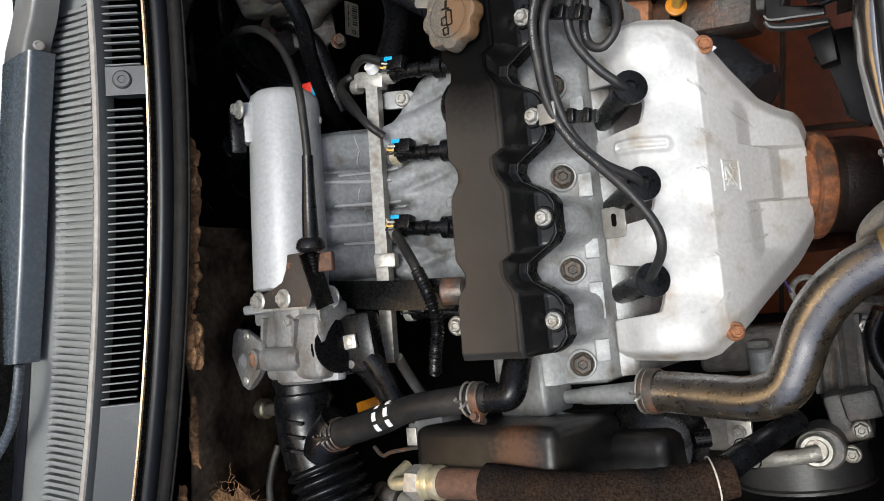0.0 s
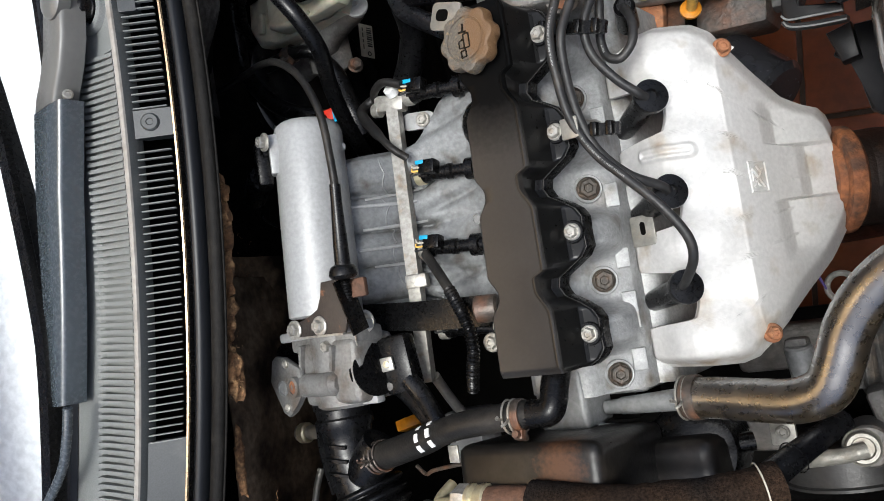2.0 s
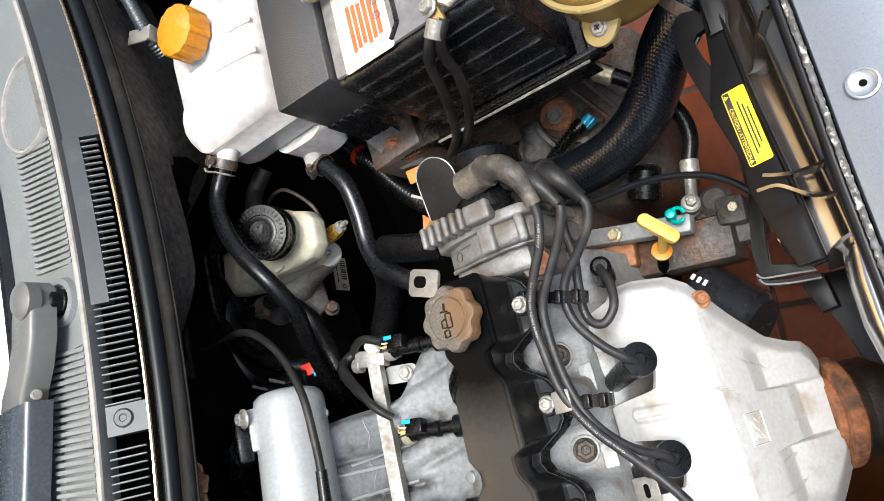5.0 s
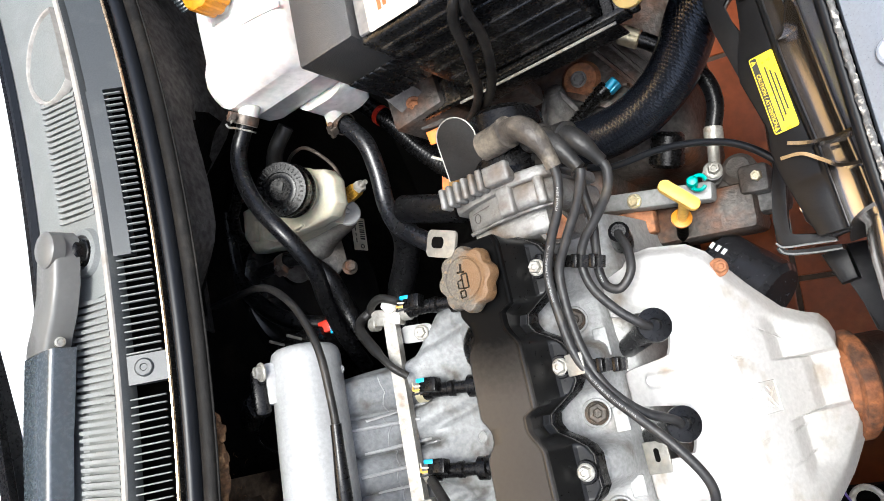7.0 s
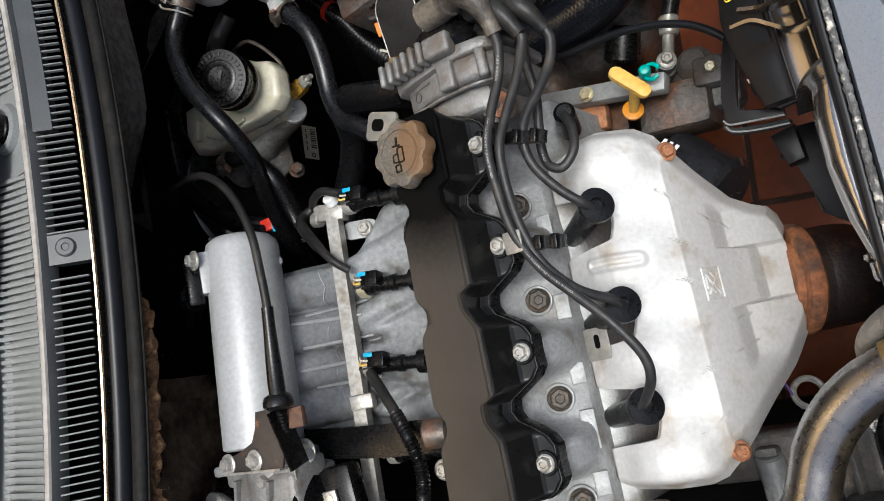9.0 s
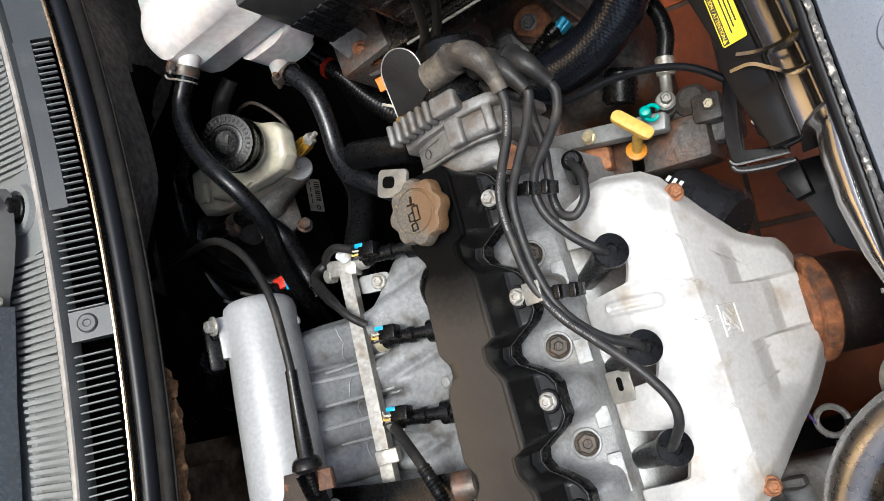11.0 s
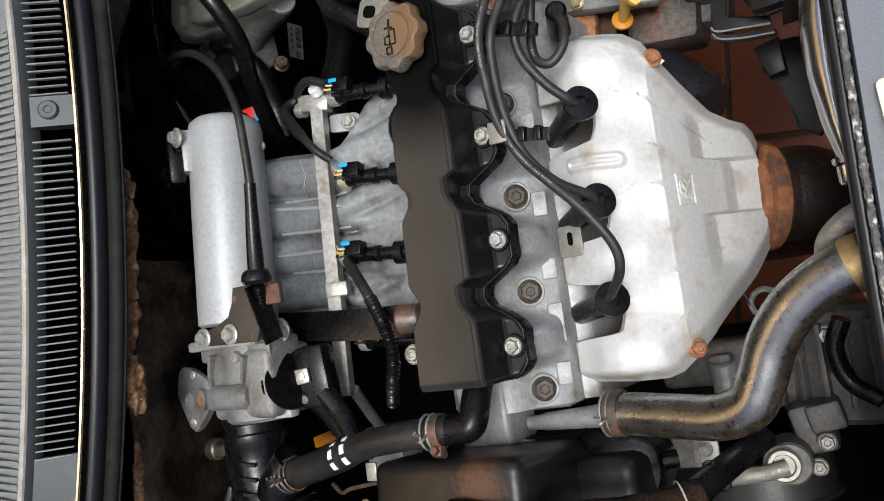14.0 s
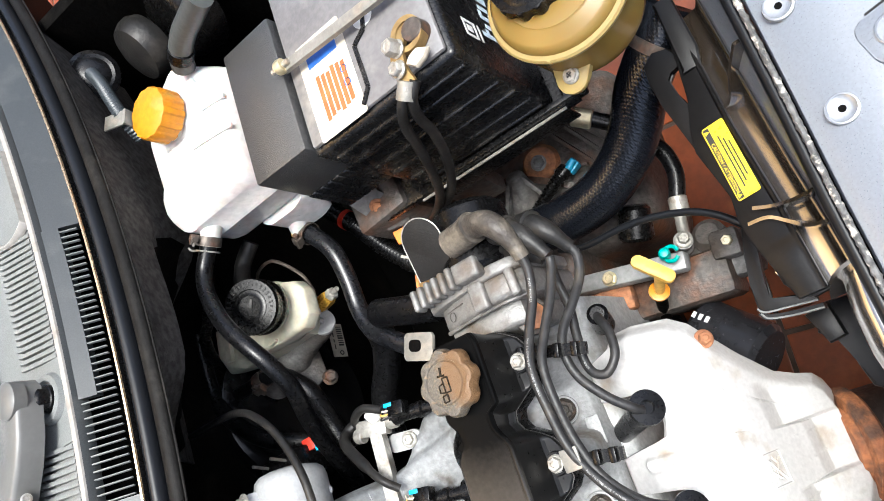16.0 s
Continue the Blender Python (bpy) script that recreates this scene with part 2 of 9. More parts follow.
M_NAVY = mat("blue_label_print", (0.03, 0.12, 0.45), 0.5, 0.0, None, 30, 300, 0.05)
M_BLUEGREY = mat("pale_blue_print", (0.62, 0.74, 0.84), 0.45, 0.0, None, 30, 300, 0.05)
# pale base stands in for the bright sky mirrored in the glass
M_GLASS = mat("sky_pale_glass", (0.66, 0.69, 0.69), 0.08, 0.0, (0.72, 0.74, 0.735), 2, 200, 0.0, rough_var=0.03, coat=1.0)
M_HOOD = mat("bronze_bonnet_paint", (0.80, 0.52, 0.20), 0.45, 0.3, (0.72, 0.45, 0.16), 4, 200, 0.05)
M_YARD = mat("added_ceiling_grey", (0.235, 0.238, 0.242), 0.9, 0.0, (0.205, 0.208, 0.212), 2, 60, 0.3)
M_CREAM = mat("cream_tape", (0.52, 0.48, 0.39), 0.6, 0.0, None, 40, 300, 0.1)
M_FLANGE = mat("matt_edge_rubber", (0.0050, 0.0047, 0.0043), 0.6, 0.0, (0.009, 0.0083, 0.0075), 30, 300, 0.2, (0.02, 0.018, 0.015), 0.66, 0.1, 24, spec=0.12, speck=0.3)
M_RUNNER = mat("dusty_runner_casting", (0.200, 0.206, 0.208), 0.55, 0.15, (0.150, 0.154, 0.154), 26, 360, 0.22, (0.060, 0.052, 0.042), 0.63, 0.10, 40, speck=0.16)
M_HEAD = mat("cylinder_head_casting", (0.33, 0.333, 0.328), 0.5, 0.2, (0.255, 0.256, 0.250), 24, 420, 0.2, (0.13, 0.11, 0.085), 0.64, 0.10, 34, speck=0.13)
M_PRESSING = mat("glossy_grey_pressing", (0.34, 0.35, 0.36), 0.20, 0.55, (0.28, 0.29, 0.30), 60, 300, 0.1, None, coat=0.4, speck=0.1)
M_HEADBOLT = mat("browned_bolt_steel", (0.060, 0.050, 0.038), 0.5, 0.3, (0.034, 0.029, 0.023), 90, 400, 0.3, (0.075, 0.045, 0.026), 0.6, 0.1, 120, speck=0.25)
M_FITTING = mat("yellowish_zinc", (0.66, 0.60, 0.42), 0.35, 0.7, (0.55, 0.48, 0.30), 50, 300, 0.15)
M_PIPE = mat("oxidised_aluminium_pipe", (0.26, 0.25, 0.222), 0.45, 0.4, (0.18, 0.17, 0.145), 40, 300, 0.3, (0.25, 0.21, 0.16), 0.62, 0.1, 40)
M_RIDGE = mat("pale_edge_plastic", (0.30, 0.285, 0.26), 0.4, 0.0, (0.24, 0.225, 0.205), 30, 300, 0.1, (0.20, 0.18, 0.155), 0.66, 0.1, 30)
# gold tint stands in for the warm light caught on the edge
M_BRIGHT = mat("gold_glint_trim", (0.50, 0.38, 0.24), 0.3, 0.8, (0.42, 0.30, 0.18), 40, 300, 0.05)


def woven(name, col, rough, pitch):
    """Black rubber over a cross-wound cord: two sets of fine diagonal ridges."""
    m = mat(name, col, rough, 0.0, tuple(1.6 * c for c in col), 40, 300, 0.0, rough_var=0.0, spec=0.55, coat=0.0, speck=0.15)
    N, L = m.node_tree.nodes, m.node_tree.links
    b = N["Principled BSDF"]
    tc = N["Texture Coordinate"]
    waves = []
    for turn in (0.75, -0.75):
        mp = N.new("ShaderNodeMapping")
        mp.inputs["Rotation"].default_value = (0.3, 0.2, turn)
        L.new(tc.outputs["Object"], mp.inputs["Vector"])
        wv = N.new("ShaderNodeTexWave")
        wv.inputs["Scale"].default_value, wv.inputs["Distortion"].default_value = pitch, 0.6
        L.new(mp.outputs[0], wv.inputs["Vector"])
        waves.append(wv)
    mul = N.new("ShaderNodeMath")
    mul.operation = "MULTIPLY"
    for k in range(2):
        L.new(waves[k].outputs["Fac"], mul.inputs[k])
    bp = N.new("ShaderNodeBump")
    bp.inputs["Strength"].default_value, bp.inputs["Distance"].default_value = 0.28, 0.0008
    L.new(mul.outputs[0], bp.inputs["Height"])
    L.new(bp.outputs[0], b.inputs["Normal"])
    return m


M_WOVEN = woven("cord_wound_hose", (0.0035, 0.0042, 0.006), 0.24, 95.0)
M_LEAD = mat("dusty_silicone_lead", (0.016, 0.0158, 0.0162), 0.46, 0.0, (0.026, 0.025, 0.024), 60, 300, 0.05, (0.055, 0.048, 0.038), 0.66, 0.1, 40, spec=0.35, speck=0.2)
M_DOWNPIPE = mat("sooty_pipe", (0.018, 0.012, 0.0085), 0.55, 0.2, (0.034, 0.02, 0.013), 40, 300, 0.3, (0.09, 0.04, 0.02), 0.66, 0.08, 50, speck=0.25)
M_SERVO = mat("glossy_black_enamel", (0.006, 0.006, 0.0065), 0.2, 0.0, (0.009, 0.009, 0.009), 20, 200, 0.0, None, rough_var=0.02, spec=0.3)
M_BOOT = mat("dusty_grey_rubber", (0.062, 0.054, 0.045), 0.42, 0.0, (0.034, 0.029, 0.024), 60, 350, 0.3, (0.15, 0.13, 0.10), 0.58, 0.12, 40, spec=0.3, speck=0.25)
M_RIM = mat("pale_yellow_polyethylene", (0.27, 0.20, 0.072), 0.32, 0.0, (0.235, 0.172, 0.055), 12, 200, 0.0, rough_var=0.0, sss=0.1, speck=0.0)
M_PLASTER = mat("bounce_wall_white", (0.66, 0.64, 0.60), 0.9, 0.0, (0.60, 0.58, 0.54), 2, 60, 0.3)
M_ALU_B = mat("grimy_cast_aluminium", (0.085, 0.082, 0.077), 0.5, 0.2, (0.05, 0.047, 0.043), 40, 400, 0.3, (0.16, 0.13, 0.10), 0.62, 0.08, 40, speck=0.15)
M_STAY = mat("satin_black_plastic", (0.005, 0.005, 0.0055), 0.40, 0.0, (0.008, 0.0076, 0.0072), 20, 300, 0.05, None, spec=0.18, speck=0.15)
M_SEALANT = mat("dirty_seam_sealant", (0.10, 0.098, 0.095), 0.7, 0.0, (0.055, 0.053, 0.05), 60, 400, 0.6, (0.40, 0.37, 0.32), 0.60, 0.05, 160, speck=0.4)
M_THROTTLE = mat("stained_cast_aluminium", (0.20, 0.198, 0.190), 0.48, 0.25, (0.115, 0.110, 0.102), 40, 500, 0.22, (0.085, 0.066, 0.048), 0.60, 0.10, 40, speck=0.12)


def ragged_patch(m, centre, radius, colour=(0.004, 0.004, 0.004), soft=0.012, matt=False):
    """A patch of another colour with a ragged edge round one place, in the object's own metres."""
    N, L = m.node_tree.nodes, m.node_tree.links
    b = N["Principled BSDF"]
    base = b.inputs["Base Color"].links[0].from_socket
    tc = N["Texture Coordinate"]
    away = N.new("ShaderNodeVectorMath")
    away.operation = "DISTANCE"
    away.inputs[1].default_value = centre
    L.new(tc.outputs["Object"], away.inputs[0])
    ragged = N.new("ShaderNodeTexNoise")
    ragged.inputs["Scale"].default_value, ragged.inputs["Detail"].default_value = 260.0, 8.0
    L.new(tc.outputs["Object"], ragged.inputs["Vector"])
    add = N.new("ShaderNodeMath")
    add.operation, add.inputs[1].default_value = "MULTIPLY_ADD", 0.020
    L.new(ragged.outputs["Fac"], add.inputs[0])
    L.new(away.outputs["Value"], add.inputs[2])
    mr = N.new("ShaderNodeMapRange")
    mr.inputs["From Min"].default_value, mr.inputs["From Max"].default_value = radius, radius + soft
    L.new(add.outputs[0], mr.inputs["Value"])
    mx = N.new("ShaderNodeMix")
    mx.data_type = "RGBA"
    L.new(mr.outputs[0], mx.inputs["Factor"])
    mx.inputs["A"].default_value = (*colour, 1.0)
    L.new(base, mx.inputs["B"])
    L.new(mx.outputs["Result"], b.inputs["Base Color"])
    if matt:
        dull = N.new("ShaderNodeMapRange")
        dull.inputs["To Min"].default_value, dull.inputs["To Max"].default_value = 0.03, b.inputs["Specular IOR Level"].default_value
        L.new(mr.outputs[0], dull.inputs["Value"])
        L.new(dull.outputs[0], b.inputs["Specular IOR Level"])


M_TIMING = mat("dusty_belt_cover", (0.0055, 0.0053, 0.005), 0.36, 0.0, (0.011, 0.0095, 0.008), 24, 300, 0.05, (0.022, 0.018, 0.014), 0.64, 0.1, 24, spec=0.3, speck=0.3)
ragged_patch(M_TIMING, (0.006, 0.015, 0.10), 0.030, (0.065, 0.031, 0.015))
# patch colour holds filler soot and the darker reflection beyond it
ragged_patch(M_COVER_T, (0.014, 0.125, 0.092), 0.064, (0.003, 0.003, 0.003), 0.05, True)

# ---- building ----
BASE = {}


def V(*a):
    return Vector(a[0]) if len(a) == 1 else Vector(a)


def thing(name, at, label, category, group="", kind=""):
    """A thing: an Empty at its base, which parents its parts."""
    e = new(name)
    e.empty_display_size = 0.02
    e.location = at
    BASE[e] = Vector(at)
    return tagged(e, label, category, group, kind)


def mesh_of(name, bm, material, angle=38, smooth=True):
    me = bpy.data.meshes.new(name)
    bmesh.ops.recalc_face_normals(bm, faces=bm.faces)
    bm.to_mesh(me)
    bm.free()
    me.materials.append(material)
    if smooth:
        for p in me.polygons:
            p.use_smooth = True
        me.set_sharp_from_angle(angle=radians(angle))
    return me


def part(name, bm, material, parent, label="", angle=38):
    """One bmesh, in world places, as one mesh object under a thing or a part."""
    base = BASE[parent]
    bmesh.ops.translate(bm, verts=bm.verts, vec=-base)
    ob = new(name, mesh_of(name, bm, material, angle))
    ob.parent = parent
    BASE[ob] = base
    return tagged(ob, label)


def piece(name, me, parent, m):
    """A repeated piece: its own object on shared mesh data, at the world pose m."""
    ob = new(name, me)
    ob.parent = parent
    ob.matrix_local = Matrix.Translation(-BASE[parent]) @ m
    return ob


def solo(name, bm, material, at, label, category, group="", kind="", angle=38):
    bmesh.ops.translate(bm, verts=bm.verts, vec=-Vector(at))
    ob = new(name, mesh_of(name, bm, material, angle))
    ob.location = at
    BASE[ob] = Vector(at)
    return tagged(ob, label, category, group, kind)


def BM():
    return bmesh.new()


def axes(origin, w, u=(0, 0, 1)):
    """A frame whose z axis is w and whose x axis is near u."""
    w = Vector(w).normalized()
    u = Vector(u)
    if abs(u.normalized().dot(w)) > 0.98:
        u = Vector((1, 0, 0)) if abs(w.x) < 0.9 else Vector((0, 1, 0))
    v = w.cross(u).normalized()
    u = v.cross(w)
    m = Matrix((u, v, w)).transposed().to_4x4()
    m.translation = origin
    return m


def ring_faces(bm, rings, closed=True, caps=(True, True)):
    n = len(rings[0])
    for a, b in zip(rings, rings[1:]):
        for i in range(n if closed else n - 1):
            j = (i + 1) % n
            bm.faces.new((a[i], a[j], b[j], b[i]))
    if closed and caps[0]:
        bm.faces.new(list(reversed(rings[0])))
    if closed and caps[1]:
        bm.faces.new(rings[-1])
    return bm


def lathe(bm, m, profile, seg=28, caps=(True, True)):
    """Turn (radius, height) pairs round the z axis of the frame m."""
    rings = []
    for r, h in profile:
        rings.append([bm.verts.new(m @ Vector((r * math.cos(2 * math.pi * i / seg), r * math.sin(2 * math.pi * i / seg), h))) for i in range(seg)])
    return ring_faces(bm, rings, True, caps)


def rod(bm, a, b, r, r2=None, seg=20, edge=0.0):
    a, b = Vector(a), Vector(b)
    r2 = r if r2 is None else r2
    l = (b - a).length
    e = min(edge, 0.4 * l, 0.5 * r, 0.5 * r2)
    prof = [(r, 0), (r2, l)] if not e else [(r - e, 0), (r, e), (r2, l - e), (r2 - e, l)]
    return lathe(bm, axes(a, b - a), prof, seg)


def spline(pts, n=8):
    p = [Vector(q) for q in pts]
    p = [2 * p[0] - p[1], *p, 2 * p[-1] - p[-2]]
    out = []
    for i in range(1, len(p) - 2):
        for k in range(n):
            t = k / n
            a, b, c, d = p[i - 1], p[i], p[i + 1], p[i + 2]
            out.append(0.5 * (2 * b + (c - a) * t + (2 * a - 5 * b + 4 * c - d) * t * t + (3 * b - a - 3 * c + d) * t ** 3))
    out.append(p[-2])
    return out


def sweep(pts, up=(0, 0, 1)):
    """Frames carried along a line without twist."""
    tang = []
    for i in range(len(pts)):
        a, b = pts[max(0, i - 1)], pts[min(len(pts) - 1, i + 1)]
        tang.append((b - a).normalized())
    u = Vector(up)
    if abs(u.dot(tang[0])) > 0.95:
        u = Vector((1, 0, 0))
    frames = []
    for p, t in zip(pts, tang):
        u = (u - t * u.dot(t)).normalized()
        frames.append((p, t, u, t.cross(u)))
    return frames


def tube(bm, pts, r, seg=14, n=8, caps=(True, True), raw=False):
    """A round hose along a smooth line; r is a radius or a function of the share of the length and of the distance."""
    line = [Vector(q) for q in pts] if raw else spline(pts, n)
    rings, d, total = [], 0.0, sum((b - a).length for a, b in zip(line, line[1:]))
    for k, (p, t, u, v) in enumerate(sweep(line)):
        if k:
            d += (line[k] - line[k - 1]).length
        rr = r(d / total, d) if callable(r) else r
        rings.append([bm.verts.new(p + rr * (math.cos(2 * math.pi * i / seg) * u + math.sin(2 * math.pi * i / seg) * v)) for i in range(seg)])
    return ring_faces(bm, rings, True, caps)


def resample(pts, step):
    line = spline(pts, 24)
    out, left = [line[0]], step
    for a, b in zip(line, line[1:]):
        l = (b - a).length
        while l >= left > 0:
            a = a + (b - a).normalized() * left
            out.append(a)
            l = (b - a).length
            left = step
        left -= l
    return out


def strip(bm, pts, width, thick, n=8, up=(0, 0, 1), raw=False):
    """A flat bar of oblong section along a line."""
    line = [Vector(q) for q in pts] if raw else spline(pts, n)
    rings = []
    for p, t, u, v in sweep(line, up):
        rings.append([bm.verts.new(p + a * width / 2 * v + b * thick / 2 * u) for a, b in ((-1, -1), (1, -1), (1, 1), (-1, 1))])
    return ring_faces(bm, rings)


def prism(bm, outline, m, h0, h1, bevel=0.0, seg=2):
    """A plate: an outline in the xy plane of the frame m, from height h0 to h1, with rounded upper and lower edges."""
    lo = [bm.verts.new(m @ Vector((x, y, h0))) for x, y in outline]
    hi = [bm.verts.new(m @ Vector((x, y, h1))) for x, y in outline]
    n = len(outline)
    f1, f2 = bm.faces.new(list(reversed(lo))), bm.faces.new(hi)
    for i in range(n):
        bm.faces.new((lo[i], lo[(i + 1) % n], hi[(i + 1) % n], hi[i]))
    if bevel:
        bmesh.ops.bevel(bm, geom=list({e for f in (f1, f2) for e in f.edges}), offset=bevel, segments=seg, profile=0.5, affect="EDGES", clamp_overlap=True)
    return bm


def box(bm, size, m, bevel=0.0, seg=2, taper=1.0):
    """A box of that size whose base centre is at the frame m; taper: how much smaller the top is."""
    x, y, z = size[0] / 2, size[1] / 2, size[2]
    c = [(-x, -y, 0), (x, -y, 0), (x, y, 0), (-x, y, 0)] + [(a * taper, b * taper, z) for a, b in ((-x, -y), (x, -y), (x, y), (-x, y))]
    v = [bm.verts.new(m @ Vector(q)) for q in c]
    fs = [bm.faces.new([v[i] for i in f]) for f in ((3, 2, 1, 0), (4, 5, 6, 7), (0, 1, 5, 4), (1, 2, 6, 5), (2, 3, 7, 6), (3, 0, 4, 7))]
    if bevel:
        bmesh.ops.bevel(bm, geom=list({e for f in fs for e in f.edges}), offset=bevel, segments=seg, profile=0.5, affect="EDGES", clamp_overlap=True)
    return bm


def rounded(w, h, r, n=5, cx=0.0, cy=0.0):
    out = []
    for sx, sy, a in ((1, 1, 0), (-1, 1, 90), (-1, -1, 180), (1, -1, 270)):
        for i in range(n + 1):
            t = radians(a + 90 * i / n)
            out.append((cx + sx * (w / 2 - r) + r * math.cos(t), cy + sy * (h / 2 - r) + r * math.sin(t)))
    return out


def hexbolt(bm, at, axis, size=0.010, head=0.007, washer=0.009, turn=0.3):
    """A flanged hexagon head with a chamfer and a dished top."""
    m = axes(at, axis) @ Matrix.Rotation(turn, 4, "Z")
    if washer:
        lathe(bm, m, [(washer, 0), (washer, 0.0012), (washer * 0.85, 0.0022)], 24)
    r = size / math.sqrt(3)
    rings = []
    for rr, h in ((r, 0.001), (r, head * 0.8), (r * 0.84, head), (r * 0.5, head), (r * 0.4, head - 0.001)):
        rings.append([bm.verts.new(m @ Vector((rr * math.cos(math.pi / 3 * i), rr * math.sin(math.pi / 3 * i), h))) for i in range(6)])
    return ring_faces(bm, rings)


def bolt(name, parent, at, axis, size=0.010, head=0.007, washer=0.009, material=None, label=""):
    return part(name, hexbolt(BM(), at, axis, size, head, washer, random.random()), material or M_STEEL, parent, label, 25)


def clamp(name, parent, at, axis, r, width=0.009, screw=0.0, material=None, label=""):
    """A worm-drive hose clip: a band with a lug and a screw."""
    m = axes(at, axis) @ Matrix.Rotation(screw, 4, "Z")
    bm = BM()
    lathe(bm, m, [(r * 0.96, -width / 2), (r + 0.0008, -width / 2), (r + 0.0012, 0), (r + 0.0008, width / 2), (r * 0.96, width / 2)], 32, (False, False))
    box(bm, (0.009, 0.010, width * 1.15), m @ Matrix.Translation((r + 0.003, 0, -width * 0.57)), 0.001)
    rod(bm, m @ Vector((r + 0.004, -0.010, 0)), m @ Vector((r + 0.004, 0.009, 0)), 0.0032, seg=8)
    return part(name, bm, material or M_STEEL, parent, label)


def wire_clip(name, parent, at, axis, r, material=None, label=""):
    """A spring hose clip wound of two wires with two ears."""
    m = axes(at, axis)
    bm = BM()
    for h in (-0.003, 0.003):
        tube(bm, [m @ Vector((r * math.cos(a), r * math.sin(a), h)) for a in [2 * math.pi * i / 28 for i in range(29)]], 0.0011, 6, 1)
    for s in (-1, 1):
        tube(bm, [m @ Vector((r, 0, 0.003 * s)), m @ Vector((r + 0.007, 0.002 * s, 0.004 * s)), m @ Vector((r + 0.010, 0.004 * s, 0.001 * s))], 0.0012, 6, 4)
    return part(name, bm, material or M_STEEL, parent, label)


def words(name, text, size, m, material, parent, depth=0.00025, align="CENTER"):
    """Raised or printed letters, in Blender's own font, lying in the xy plane of the frame m."""
    cu = bpy.data.curves.new(name, "FONT")
    cu.body, cu.size, cu.extrude, cu.align_x, cu.align_y = text, size, depth, align, "CENTER"
    cu.resolution_u = 2
    tmp = bpy.data.objects.new(name, cu)
    me = bpy.data.meshes.new_from_object(tmp)
    bpy.data.objects.remove(tmp)
    me.name = name
    me.materials.clear()
    me.materials.append(material)
    ob = new(name, me)
    ob.parent = parent
    ob.matrix_local = Matrix.Translation(-BASE[parent]) @ m
    return ob


def step(a, b, x):
    t = min(1.0, max(0.0, (x - a) / (b - a)))
    return t * t * (3 - 2 * t)


def lerp_list(pts, x):
    if x <= pts[0][0]:
        return pts[0][1]
    for (a, p), (b, q) in zip(pts, pts[1:]):
        if x <= b:
            t = (x - a) / (b - a)
            return p + (q - p) * t
    return pts[-1][1]


# ---- the setting ----
TILE = 0.436
bm = BM()
prism(bm, [(-40, -40), (40, -40), (40, 40), (-40, 40)], Matrix(), -0.10, -0.004)
floor = solo("floor", bm, M_JOINT, (0, 0, 0), "terracotta tiled garage floor with dark dirty joints", "floor", kind="structure")


def arc_x(y, off=0.0):
    """The bowed line of the scuttle's front edge, seen from above."""
    return -0.277 - 0.36 * (y - 0.13) ** 2 + off


def bay_wall(name, outline, m, thick, material, label, category="car body"):
    bm = BM()
    prism(bm, outline, m, -thick, 0.0, 0.002)
    return solo(name, bm, material, m.translation, label, category, kind="structure")


# inner wings, bulkhead and underside close the engine bay; the far wing is unseen
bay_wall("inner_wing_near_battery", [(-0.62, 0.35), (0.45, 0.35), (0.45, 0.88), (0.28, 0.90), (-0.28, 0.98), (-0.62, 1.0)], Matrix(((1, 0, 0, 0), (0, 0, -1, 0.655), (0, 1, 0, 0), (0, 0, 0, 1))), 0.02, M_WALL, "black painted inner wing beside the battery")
bay_wall("inner_wing_far", [(-0.62, 0.35), (0.45, 0.35), (0.45, 0.86), (-0.62, 0.98)], Matrix(((1, 0, 0, 0), (0, 0, -1, -0.52), (0, 1, 0, 0), (0, 0, 0, 1))), 0.02, M_WALL, "unseen black inner wing beside the drive belts, added to keep light out")
bm = BM()
rows = []
for i in range(41):
    y = -0.55 + 1.48 * i / 40
    ax, k2, k3 = arc_x(y), step(0.10, 0.22, y), step(0.29, 0.38, y)
    rows.append([bm.verts.new(V(x, y, z)) for x, z in ((ax + 0.002 - 0.055 * (1 - k2), 0.992), (ax - 0.020 - 0.075 * (1 - k2), 0.95), (ax - 0.06 - 0.10 * (1 - k3) - 0.008 * math.sin(9 * y), 0.86), (ax - 0.185, 0.72), (ax - 0.185, 0.32), (ax - 0.22, 0.32), (ax - 0.26, 0.72), (ax - 0.23, 0.95), (ax - 0.17, 0.992))])
ring_faces(bm, rows)
bulkhead = solo("bulkhead", bm, M_WALL, (-0.36, 0.13, 0.45), "felt-covered bulkhead behind the engine, bay shade put in its black", "bulkhead", kind="structure")
bm = BM()
rows = []
for i in range(33):
    y = 0.135 + 0.505 * i / 32
    ax, k2, k3 = arc_x(y), step(0.10, 0.22, y), step(0.29, 0.38, y)
    w = 0.003 * noise.noise(V(y * 14, 0, 3))
    pts = [(ax + 0.006 - 0.055 * (1 - k2), 0.9955), (ax - 0.014 - 0.075 * (1 - k2) + w, 0.951), (ax - 0.035 - 0.09 * (1 - k3) + w, 0.905), (ax - 0.052 - 0.10 * (1 - k3) - 0.008 * math.sin(9 * y), 0.862)]
    rows.append([bm.verts.new(V(x, y, z)) for x, z in pts + [(x - 0.005, z - 0.001) for x, z in reversed(pts)]])
ring_faces(bm, rows)
solo("bulkhead_felt", bm, M_FELT, (-0.32, 0.38, 0.86), "grey-black moulded felt over the upper bulkhead", "insulation", kind="structure")
bm = BM()
rows = []
